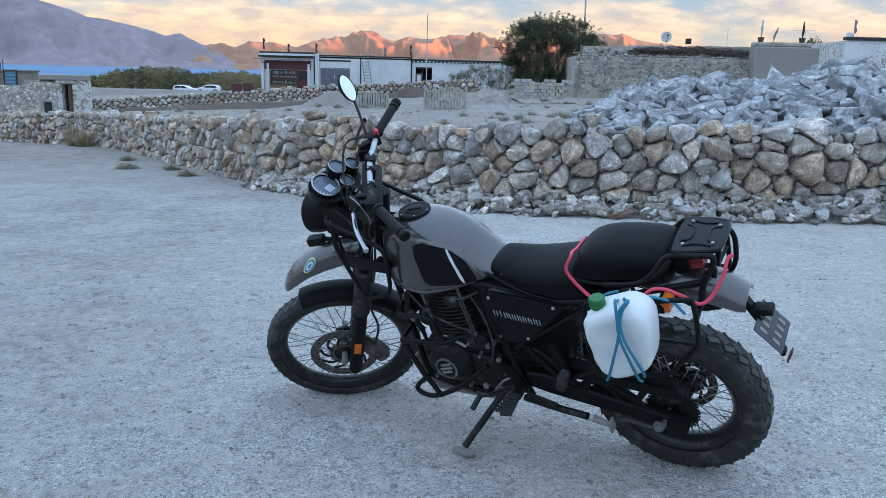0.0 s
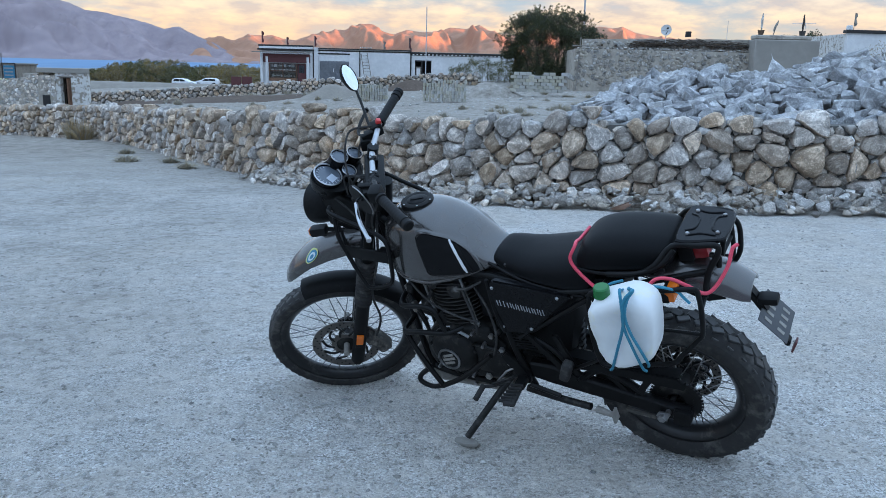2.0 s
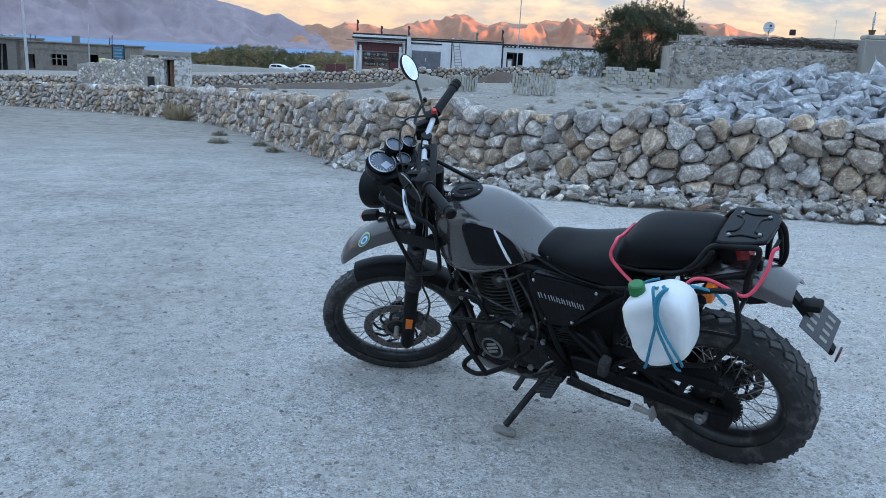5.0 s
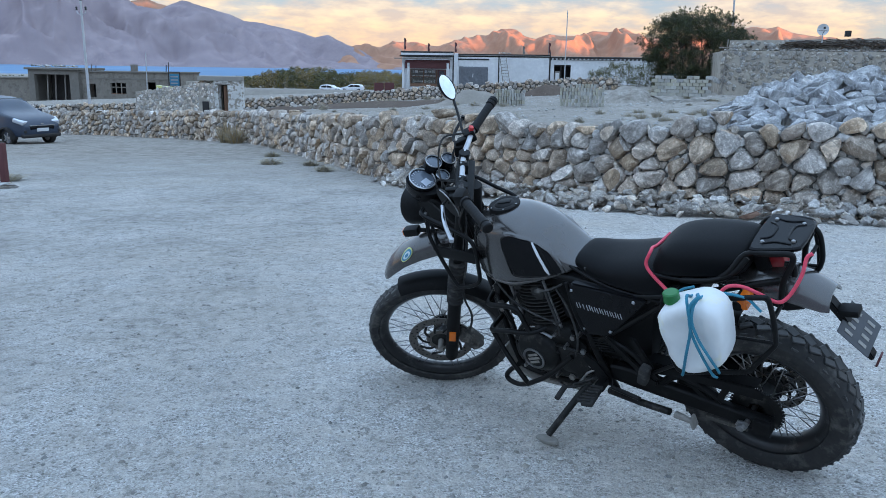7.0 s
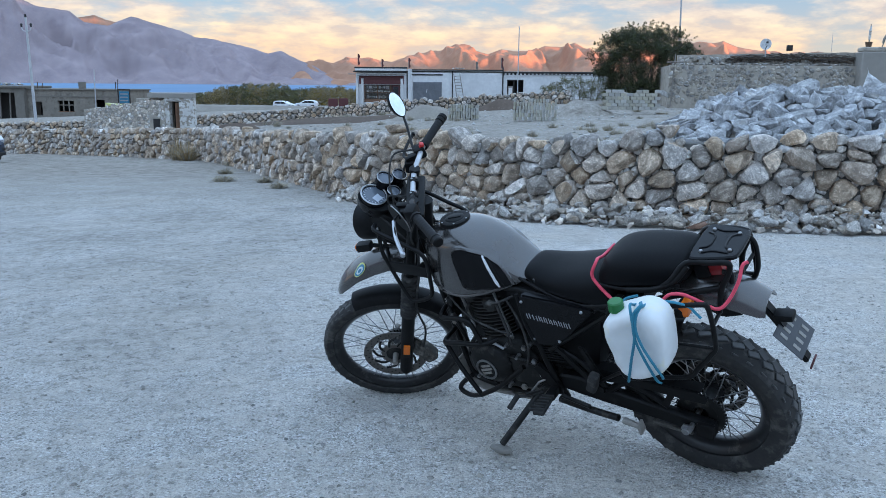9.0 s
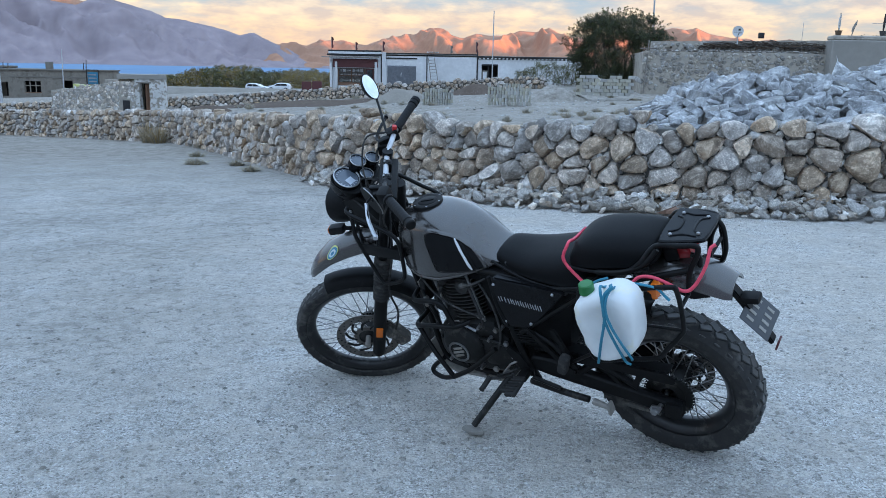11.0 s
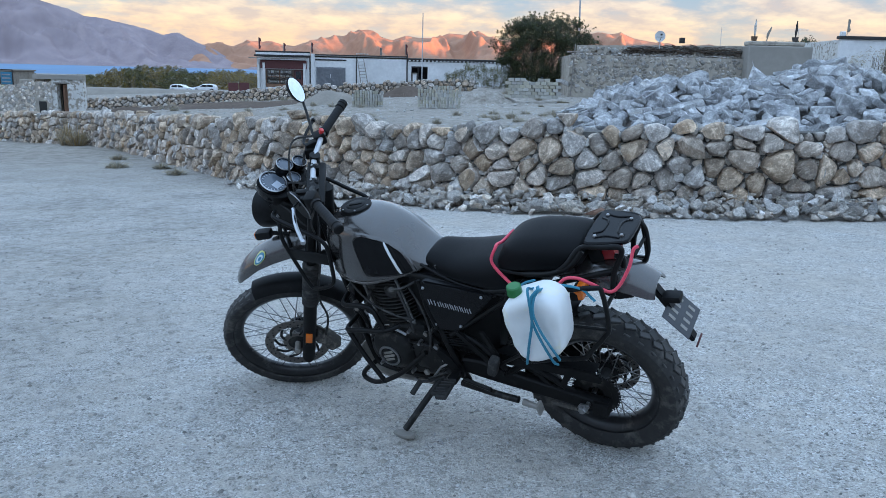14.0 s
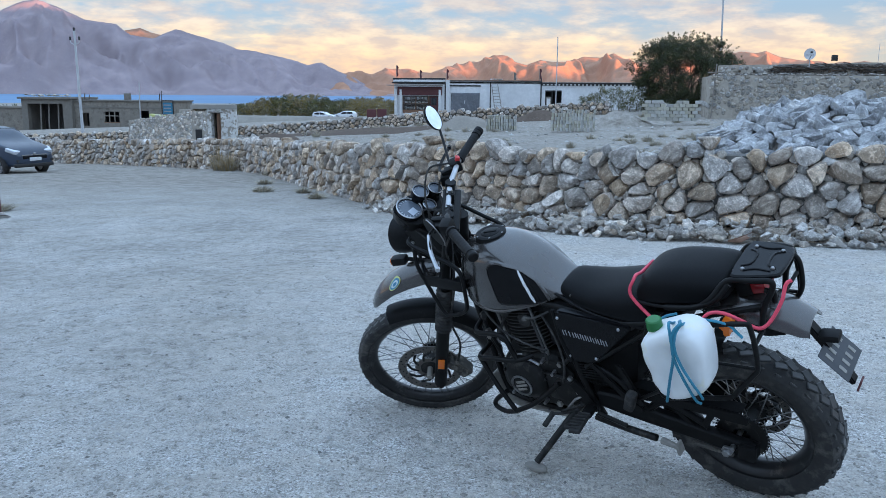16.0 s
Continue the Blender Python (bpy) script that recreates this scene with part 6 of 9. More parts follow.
    bmesh.ops.transform(bm, matrix=m @ Matrix.Diagonal((0.88, 1.08, 1, 1)), verts=bm.verts)
    part("mirror_shell", bm, "plastic", hb, "oval black mirror shell")
    bm = lathe(bmesh.new(), [(0.0535, 0.004), (0.03, 0.0048), (0.0, 0.005)], n=36, axis="Z", closed=False)
    bmesh.ops.transform(bm, matrix=m @ Matrix.Diagonal((0.88, 1.08, 1, 1)), verts=bm.verts)
    part("mirror_glass", bm, "mirror", hb, "mirror glass reflecting the sky")
    # the left mirror is folded down beside the bar, its edge to the back
    c = Vector((1.095, 0.218, 1.222))
    up = Vector((0.30, -0.32, 0.90)).normalized()
    nrm = Vector((0.75, 0.66, 0.0))
    nrm = (nrm - up * nrm.dot(up)).normalized()
    m = Matrix((up.cross(nrm), up, nrm)).transposed().to_4x4()
    m.translation = c
    bm = lathe(bmesh.new(), [(0.0, -0.024), (0.030, -0.020), (0.052, -0.008), (0.058, 0.002), (0.054, 0.006), (0.0, 0.006)], n=36, axis="Z", closed=False)
    bmesh.ops.transform(bm, matrix=m @ Matrix.Diagonal((0.80, 1.12, 1, 1)), verts=bm.verts)
    part("mirror_shell", steered(bm), "plastic", hb, "folded black mirror shell with a worn edge")
    part("mirror_stem", steered(tube(bmesh.new(), [(1.060, 0.225, 1.245), (1.088, 0.236, 1.235), c + up * 0.01 - nrm * 0.015], 0.0058, 8, 4)), "frame_black", hb, "black mirror stem")
    part("mirror_rim", steered(tube(bmesh.new(), [c + nrm * 0.004 + (up * math.sin(a) * 0.064 + up.cross(nrm) * math.cos(a) * 0.046) for a in [-1.2 + 0.2 * k for k in range(13)]], 0.0026, 6)), "steel", hb, "scraped bright mirror edge")


bars()


def tail():
    # rear fender: a shell over the wheel that slopes back
    rings = []
    for x, z, w, h in ((0.12, 0.875, 0.075, 0.03), (0.05, 0.882, 0.085, 0.050), (-0.04, 0.886, 0.088, 0.066), (-0.12, 0.874, 0.088, 0.072), (-0.19, 0.850, 0.084, 0.066), (-0.235, 0.822, 0.077, 0.054), (-0.258, 0.805, 0.070, 0.040)):
        top = [(x, w * (-1 + 2 * k / 14), z - h * abs(-1 + 2 * k / 14) ** 2.8) for k in range(15)]
        low = [(x, (w - 0.006) * (1 - 2 * k / 14), z - 0.006 - h * abs(1 - 2 * k / 14) ** 2.8) for k in range(15)]
        rings.append(top + low)
    part("rear_fender", loft(bmesh.new(), rings), "paint", bike, "grey rear fender")
    # black inner tray and number plate carrier
    bm = bmesh.new()
    slab(bm, [(0.20, 0.83), (0.0, 0.79), (-0.12, 0.735), (-0.19, 0.755), (-0.20, 0.78), (-0.05, 0.83)], -0.06, 0.06, 0.008)
    part("rear_tray", bm, "plastic", bike)
    bm = bmesh.new()
    slab(bm, [(-0.215, 0.785), (-0.245, 0.778), (-0.288, 0.715), (-0.366, 0.572), (-0.352, 0.562), (-0.272, 0.700)], -0.020, 0.020, 0.004)
    box(bm, (0.062, 0.050, 0.026), (-0.300, 0.006, 0.738), (0, 4, 0), 0.010)
    arm = part("plate_carrier", bm, "plastic", bike, "black number plate carrier and lamp")
    m = Matrix.Translation((-0.322, 0, 0.668)) @ Matrix.Rotation(radians(-46), 4, "Y")
    bm = bx((0.118, 0.165, 0.003), bevel=0.0012, seg=1)
    bmesh.ops.transform(bm, matrix=m, verts=bm.verts)
    pl = part("number_plate", bm, "plate", arm, "grey number plate with plain pale bars")
    for row, n in ((0.026, 4), (-0.026, 4)):
        for k in range(n):
            bm = bx((0.028, 0.014, 0.001), (row, 0.052 - 0.035 * k, 0.0024))
            bmesh.ops.transform(bm, matrix=m, verts=bm.verts)
            part("plate_bar", bm, "dust_metal", pl)
    part("rear_reflector", bx((0.007, 0.030, 0.046), (-0.374, 0, 0.560), (0, -18, 0), 0.003), "maroon", arm, "red rear reflector in a black holder")
    # tail lamp
    bm = bx((0.060, 0.085, 0.048), (-0.105, 0.0, 0.912), (0, 12, 0), 0.014)
    tl = part("tail_lamp", bm, "red_lens", bike, "dark red tail lamp")
    part("lamp_base", bx((0.050, 0.105, 0.055), (-0.066, 0.0, 0.908), (0, 12, 0), 0.012), "plastic", tl)
    for s in (1, -1):
        bm = tube(bmesh.new(), [(-0.03, 0.08 * s, 0.82), (-0.03, 0.15 * s, 0.835)], 0.009, 8)
        box(bm, (0.032, 0.070, 0.036), (-0.035, 0.165 * s, 0.838), (0, 0, 0), 0.010)
        ind = part("indicator", bm, "plastic", bike, "rear indicator with amber lens")
        part("lens", bx((0.032, 0.066, 0.040), (-0.050, 0.165 * s, 0.845), (0, 0, 0), 0.009), "amber", ind)


tail()


def rear_rack():
    # pressed plate with slots
    P = roundpoly([(-0.048, 0.102, 0), (-0.048, -0.102, 0), (-0.075, -0.112, 0), (-0.185, -0.088, 0), (-0.200, -0.070, 0), (-0.200, 0.070, 0), (-0.185, 0.088, 0), (-0.075, 0.112, 0)], 1)
    rings = [[(p.x, p.y, z) for p in [Vector(q) for q in P]] for z in (0.984, 0.992)]
    c = Vector((-0.12, 0, 0))
    rings.append([(c.x + (p.x - c.x) * 0.95, p.y * 0.95, 0.996) for p in P])
    plate = part("rack_plate", loft(bmesh.new(), rings), "rack_black", bike, "black metal rear rack plate with raised ribs", auto=25)
    for pts in ([(-0.070, 0.05), (-0.095, 0.035), (-0.10, 0.0), (-0.095, -0.035), (-0.070, -0.05)], [(-0.175, 0.05), (-0.150, 0.035), (-0.145, 0.0), (-0.150, -0.035), (-0.175, -0.05)], [(-0.085, 0.075), (-0.12, 0.062), (-0.165, 0.068)], [(-0.085, -0.075), (-0.12, -0.062), (-0.165, -0.068)]):
        part("plate_rib", tube(bmesh.new(), [(x, y, 0.9965) for x, y in pts], 0.0035, 6, 4), "rack_black", plate)
    for x, y in ((-0.082, 0.068), (-0.082, -0.068), (-0.168, 0.052), (-0.168, -0.052)):
        part("bolt", lathe(bmesh.new(), [(0.0, 1.002), (0.005, 1.002), (0.007, 0.999), (0.007, 0.995), (0.0, 0.995)], (x, y, 0), 10, "Z", closed=False), "steel", plate, "steel rack bolt")
    for s in (1, -1):
        bm = tube(bmesh.new(), [(0.05, 0.145 * s, 0.885), (0.0, 0.142 * s, 0.925), (-0.045, 0.110 * s, 0.975), (-0.12, 0.108 * s, 0.982), (-0.168, 0.100 * s, 0.982), (-0.180, 0.100 * s, 0.970), (-0.172, 0.102 * s, 0.940), (-0.148, 0.110 * s, 0.885), (-0.135, 0.115 * s, 0.80)], 0.0095, 10, 4)
        leg = part("rack_tube", bm, "frame_black", bike, "bent black rack tube")
        bm = tube(bmesh.new(), [(-0.150, 0.088 * s, 0.94), (-0.176, 0.088 * s, 0.935), (-0.176, 0.088 * s, 0.90)] if s > 0 else [(-0.180, 0.080 * s, 0.978), (-0.200, 0.083 * s, 0.945), (-0.204, 0.085 * s, 0.89), (-0.200, 0.085 * s, 0.845), (-0.182, 0.086 * s, 0.808), (-0.150, 0.088 * s, 0.812)], 0.0085, 10, 4)
        part("rack_tube", bm, "frame_black", leg)
        part("grab_rail", tube(bmesh.new(), [(0.16, 0.145 * s, 0.872), (0.06, 0.150 * s, 0.888), (-0.01, 0.142 * s, 0.920), (-0.05, 0.115 * s, 0.965)], 0.010, 10, 4), "frame_black", bike, "black pillion grab rail")
        # pannier frame
        Y = 0.218 * s
        bm = tube(bmesh.new(), [(0.205, Y, 0.815), (0.180, Y, 0.850), (0.02, Y, 0.872), (-0.115, Y, 0.898), (-0.143, Y, 0.885), (-0.150, Y, 0.75), (-0.130, Y, 0.705), (-0.080, Y, 0.640), (-0.045, Y, 0.60), (0.06, Y, 0.575), (0.165, Y, 0.548), (0.198, Y, 0.575), (0.212, Y, 0.70), (0.205, Y, 0.815)], 0.0085, 10, 4)
        pf = part("pannier_frame", bm, "frame_black", bike, "black tubular pannier frame")
        part("pannier_bar", tube(bmesh.new(), [(-0.150, Y, 0.735), (0.02, Y, 0.730), (0.21, Y, 0.70)], 0.0065, 8, 3), "frame_black", pf)
        for a, b in (((0.17, 0.14 * s, 0.84), (0.18, Y, 0.848)), ((-0.135, 0.115 * s, 0.80), (-0.147, Y, 0.82)), ((0.33, 0.155 * s, 0.45), (0.198, Y, 0.57))):
            part("pannier_stay", rod(a, b, 0.007), "frame_black", pf)


rear_rack()

# ---- what is tied to the motorcycle: it rests on the rack, so it stands for itself ----
BIKE_M = bike.matrix_basis.copy()


def bike_point(x, y, z):
    return BIKE_M @ Vector((x, y, z))


def jerry_can():
    root = thing("plastic_can", "translucent white plastic can with green cap, tied to the pannier frame", "jerry can", m=BIKE_M)
    out = [(0.17, 0.876), (0.17, 0.897), (0.138, 0.929), (0.077, 0.955), (0.019, 0.975), (-0.026, 0.967), (-0.057, 0.937), (-0.062, 0.875), (-0.055, 0.761), (-0.042, 0.725), (-0.008, 0.699), (0.044, 0.676), (0.095, 0.669), (0.126, 0.684), (0.14, 0.707), (0.151, 0.753), (0.165, 0.818)]
    P = roundpoly([(0.052 + (x - 0.05) * 0.90, 0.800 + (z - 0.82) * 0.90, 0) for x, z in out], 1)
    c = Vector((0.052, 0.800, 0))
    rings = []
    for y, f in ((0.230, 0.80), (0.234, 0.90), (0.246, 0.975), (0.265, 1.0), (0.320, 1.0), (0.344, 0.975), (0.356, 0.90), (0.360, 0.74), (0.357, 0.50), (0.355, 0.2)):
        ring = []
        for p in P:
            q = c + (p - c) * f
            d = (0.012 * abs(noise.noise((q.x * 16 + q.y * 9, q.y * 14, 3.1))) + 0.005 * noise.noise((q.x * 34, q.y * 26, 1.0)) - 0.005) if y > 0.33 else 0.003 * noise.noise((q.x * 15, q.y * 15, y * 20))
            ring.append((q.x, y + d - (0.006 if f < 0.6 else 0) * (0.5 + noise.noise((q.x * 30, q.y * 10, 0))), q.y))
        rings.append(ring)
    can = part("can_body", loft(bmesh.new(), rings), "can", root, "dented milky white plastic body", auto=60)
    part("can_neck", rod((0.116, 0.300, 0.860), (0.119, 0.300, 0.915), 0.023, 20), "can", root)
    bm = bmesh.new()
    lathe(bm, [(0.0, 0.034), (0.021, 0.034), (0.0248, 0.030), (0.0255, 0.0), (0.0, 0.0)], (0.119, 0.302, 0.906), 28, "Z", closed=False)
    part("cap", bm, "green_cap", root, "ribbed green screw cap")


jerry_can()


def cords():
    root = thing("bungee_cord", "pink elastic cord looped round the seat and rear rack", "cord", m=BIKE_M)
    part("cord", tube(bmesh.new(), [(0.285, -0.06, 0.915), (0.285, 0.03, 0.925), (0.276, 0.085, 0.948), (0.270, 0.117, 0.950), (0.286, 0.130, 0.912), (0.272, 0.136, 0.878), (0.225, 0.150, 0.838), (0.17, 0.20, 0.845)], 0.0058, 8, 6), "pink_cord", root)
    part("cord", tube(bmesh.new(), [(0.045, 0.215, 0.872), (0.012, 0.21, 0.888), (-0.018, 0.20, 0.912), (-0.060, 0.195, 0.913), (-0.108, 0.19, 0.890), (-0.150, 0.175, 0.858), (-0.180, 0.16, 0.875), (-0.212, 0.135, 0.935), (-0.222, 0.11, 0.982), (-0.236, 0.098, 0.992)], 0.0058, 8, 6), "pink_cord", root)
    root = thing("tie_cord", "blue rubber cord crossed over the plastic can", "cord", m=BIKE_M)
    part("cord", tube(bmesh.new(), [(0.055, 0.235, 0.900), (0.056, 0.30, 0.932), (0.042, 0.352, 0.969), (0.035, 0.372, 0.931), (0.036, 0.376, 0.862), (0.064, 0.374, 0.765), (0.099, 0.35, 0.665), (0.117, 0.325, 0.632)], 0.0046, 8, 6), "blue_cord", root)
    part("cord", tube(bmesh.new(), [(0.045, 0.235, 0.905), (0.035, 0.30, 0.940), (0.005, 0.352, 0.974), (0.023, 0.37, 0.955), (0.033, 0.374, 0.917), (0.034, 0.377, 0.855), (0.015, 0.376, 0.777), (0.002, 0.352, 0.686), (-0.001, 0.33, 0.655)], 0.0046, 8, 6), "blue_cord", root)
    part("cord", tube(bmesh.new(), [(0.02, 0.25, 0.915), (0.02, 0.32, 0.944), (0.004, 0.35, 0.97), (0.018, 0.369, 0.947), (0.028, 0.374, 0.894), (0.016, 0.376, 0.834), (-0.007, 0.373, 0.771), (-0.015, 0.345, 0.699), (-0.005, 0.32, 0.666)], 0.0046, 8, 6), "blue_cord", root)
    part("cord", tube(bmesh.new(), [(0.06, 0.23, 0.895), (0.01, 0.225, 0.902), (-0.05, 0.222, 0.898), (-0.085, 0.222, 0.888), (-0.105, 0.226, 0.870), (-0.120, 0.228, 0.855)], 0.0045, 8, 6), "blue_cord", root)
    part("cord", tube(bmesh.new(), [(0.175, 0.225, 0.845), (0.12, 0.235, 0.90), (0.075, 0.235, 0.92)], 0.0045, 8, 5), "blue_cord", root)


cords()

# ---- stones of rubble masonry ----


def clip_half(poly, p, q, share=0.5):
    """The part of a polygon that lies nearer to p than to q, where p takes that share of the way."""
    mx, mz = p[0] + (q[0] - p[0]) * share, p[1] + (q[1] - p[1]) * share
    nx, nz = q[0] - p[0], q[1] - p[1]
    out = []
    for i, a in enumerate(poly):
        b = poly[(i + 1) % len(poly)]
        da, db = (a[0] - mx) * nx + (a[1] - mz) * nz, (b[0] - mx) * nx + (b[1] - mz) * nz
        if da <= 0:
            out.append(a)
        if da * db < 0:
            t = da / (da - db)
            out.append((a[0] + (b[0] - a[0]) * t, a[1] + (b[1] - a[1]) * t))
    return out


class Track:
    """A line on the ground with lengths along it."""

    def __init__(self, pts):
        self.p = spline([(x, y, 0) for x, y in pts], 8)
        self.s = [0.0]
        for a, b in zip(self.p, self.p[1:]):
            self.s.append(self.s[-1] + (b - a).length)
        self.length = self.s[-1]

    def at(self, s):
        s = min(max(s, 0.0), self.length - 1e-6)
        k = max(i for i in range(len(self.s) - 1) if self.s[i] <= s)
        t = (s - self.s[k]) / (self.s[k + 1] - self.s[k])
        d = (self.p[k + 1] - self.p[k]).normalized()
        return self.p[k].lerp(self.p[k + 1], t), d


def stone_cells(length, height, cw, ch, rnd, rise=None):
    """Uneven cells of a dry-stone face: seeds in rough courses, each cell the ground nearest to its seed."""
    seeds, z, row = [], 0.0, 0
    while z < height + (0.15 if rise else 0):
        hh = ch * rnd.uniform(0.8, 1.25)
        s = -cw * rnd.random()
        while s < length + cw:
            ww = cw * rnd.uniform(0.55, 1.6)
            seeds.append((s + ww / 2, z + hh / 2 + rnd.uniform(-0.42, 0.42) * hh, rnd.choice((0.72, 0.85, 0.95, 1.0, 1.1, 1.25, 1.4)) * (1.12 if z < 0.5 else 1.0)))
            s += ww
        z += hh
        row += 1
    cells = []
    seeds.sort()
    for i, p in enumerate(seeds):
        top = height + 0.12 * noise.noise((p[0] * 1.7, height, 0.5)) + 0.12 * noise.noise((p[0] * 5.0, 1.0, 0)) + (rise(p[0]) if rise else 0.0)
        if p[1] > top - 0.02 or p[0] < 0 or p[0] > length:
            continue
        poly = [(p[0] - 2 * cw, -0.05), (p[0] + 2 * cw, -0.05), (p[0] + 2 * cw, top), (p[0] - 2 * cw, top)]
        for j in range(max(0, i - 60), min(len(seeds), i + 60)):
            q = seeds[j]
            if j != i and abs(q[0] - p[0]) < 2.5 * cw and abs(q[1] - p[1]) < 3 * ch:
                poly = clip_half(poly, p, q, p[2] / (p[2] + q[2]))
                if len(poly) < 3:
                    break
        if len(poly) >= 3:
            cells.append((p, poly))
    return cells


def boulder(verts, faces, poly, centre, place, rnd, depth, n=14, gap=0.065):
    """One rounded stone that fills a cell; place(s, out, z) gives its points in the world."""
    P = [Vector((a[0], a[1], 0)) for a in poly]
    P = roundpoly(P, 1 if rnd.random() < 0.35 else 2)
    c = sum(P, Vector()) / len(P)
    per = [0.0]
    for a, b in zip(P, P[1:] + P[:1]):
        per.append(per[-1] + (b - a).length)
    ring = []
    for k in range(n):
        d = per[-1] * k / n
        j = max(i for i in range(len(P)) if per[i] <= d)
        t = (d - per[j]) / max(1e-6, per[j + 1] - per[j])
        ring.append(P[j].lerp(P[(j + 1) % len(P)], t))
    size = math.sqrt(max(1e-4, per[-1] ** 2 / 16))
    bulge = rnd.uniform(0.22, 0.52) * min(size, 0.40)
    tilt_s, tilt_z = rnd.uniform(-0.22, 0.22), rnd.uniform(-0.25, 0.12)
    sd = rnd.random() * 50
    base = len(verts)
    levels = ((0.80, -depth), (0.97, -depth * 0.45), (0.985 - gap, 0.0), (0.93 - gap, bulge * 0.48), (0.80, bulge * 0.80), (0.60, bulge * 0.97), (0.30, bulge * 1.02))
    off = rnd.uniform(-0.03, 0.03)
    # flat broken faces: planes that cut the bulge
    cuts = []
    for _ in range(rnd.choice((0, 0, 1, 1, 2))):
        a = rnd.uniform(0, 6.283)
        tilt = rnd.uniform(0.25, 0.95)
        cuts.append((math.cos(a) * math.sin(tilt), math.sin(a) * math.sin(tilt), math.cos(tilt), rnd.uniform(0.30, 0.72) * bulge + 0.10 * size))
    for f, o in levels:
        for q in ring:
            w = c + (q - c) * f
            nn = noise.noise((w.x * 7 + sd, w.y * 7, o * 6 + sd))
            oo = o + off + 0.42 * bulge * nn + 0.16 * bulge * noise.noise((w.x * 21 + sd, w.y * 21, 1.0)) + (tilt_s * (w.x - c.x) + tilt_z * (w.y - c.y)) * (1 if o > 0 else 0.4)
            k = 1 + 0.10 * nn
            ds, dz = (w.x - c.x) * k, (w.y - c.y) * k
            if o >= 0:
                for ca, cb, cc, lim in cuts:
                    e = ds * ca + dz * cb + oo * cc - lim
                    if e > 0:
                        ds, dz, oo = ds - ca * e, dz - cb * e, oo - cc * e
            verts.append(place(c.x + ds, oo, c.y + dz))
    oo = bulge * 1.02 + off
    ds = dz = 0.0
    for ca, cb, cc, lim in cuts:
        e = ds * ca + dz * cb + oo * cc - lim
        if e > 0:
            ds, dz, oo = ds - ca * e, dz - cb * e, oo - cc * e
    verts.append(place(c.x + ds, oo, c.y + dz))
    verts.append(place(c.x, -depth * 1.1 + off, c.y))
    for a in range(len(levels) - 1):
        for k in range(n):
            faces.append((base + a * n + k, base + a * n + (k + 1) % n, base + (a + 1) * n + (k + 1) % n, base + (a + 1) * n + k))
    last = base + (len(levels) - 1) * n
    for k in range(n):
        faces.append((last + k, last + (k + 1) % n, len(verts) - 2))
        faces.append((base + (k + 1) % n, base + k, len(verts) - 1))


# ---- houses, walls and things beyond the yard ----


def wall_box(x0, x1, y0, y1, z0, z1, bevel=0.02):
    return bx((x1 - x0, y1 - y0, z1 - z0), ((x0 + x1) / 2, (y0 + y1) / 2, (z0 + z1) / 2), bevel=bevel, seg=1)


def front_with_holes(x0, x1, z0, z1, holes, y0, y1):
    """One wall sheet with openings through it; holes of (x0, x1, z0, z1)."""
    xs = sorted({x0, x1, *[v for h in holes for v in h[:2]]})
    zs = sorted({z0, z1, *[min(max(v, z0), z1) for h in holes for v in h[2:]]})
    bm = bmesh.new()
    vs = {}

    def vert(i, j, k):
        if (i, j, k) not in vs:
            vs[i, j, k] = bm.verts.new((xs[i], (y0, y1)[k], zs[j]))
        return vs[i, j, k]

    def solid(i, j):
        if not (0 <= i < len(xs) - 1 and 0 <= j < len(zs) - 1):
            return False
        cx, cz = (xs[i] + xs[i + 1]) / 2, (zs[j] + zs[j + 1]) / 2
        return not any(a < cx < b and c < cz < d for a, b, c, d in holes)

    for i in range(len(xs) - 1):
        for j in range(len(zs) - 1):
            if not solid(i, j):
                continue
            for k in (0, 1):
                bm.faces.new((vert(i, j, k), vert(i + 1, j, k), vert(i + 1, j + 1, k), vert(i, j + 1, k)))
            for di, dj, e in ((-1, 0, ((i, j), (i, j + 1))), (1, 0, ((i + 1, j), (i + 1, j + 1))), (0, -1, ((i, j), (i + 1, j))), (0, 1, ((i, j + 1), (i + 1, j + 1)))):
                if not solid(i + di, j + dj):
                    bm.faces.new((vert(*e[0], 0), vert(*e[1], 0), vert(*e[1], 1), vert(*e[0], 1)))
    return bm


def ragged_flag(root, x, y, z0, z1, material, name="flag"):
    part("flagpole", rod((x, y, z0), (x, y, z1), 0.025, 6), "grey_wood", root)
    bm = bmesh.new()
    n = 5
    rows = [[(x + 0.02, y, z1 - (z1 - z0) * 0.65 * k / n), (x + 0.16 + 0.05 * math.sin(k * 2.0), y + 0.06 * math.sin(k * 1.3), z1 - 0.05 - (z1 - z0) * 0.65 * k / n), (x + 0.16 + 0.05 * math.sin(k * 2.0), y + 0.02 + 0.06 * math.sin(k * 1.3), z1 - 0.05 - (z1 - z0) * 0.65 * k / n), (x + 0.02, y + 0.02, z1 - (z1 - z0) * 0.65 * k / n)] for k in range(n + 1)]
    part(name, loft(bm, rows), material, root, "small weathered prayer flag")


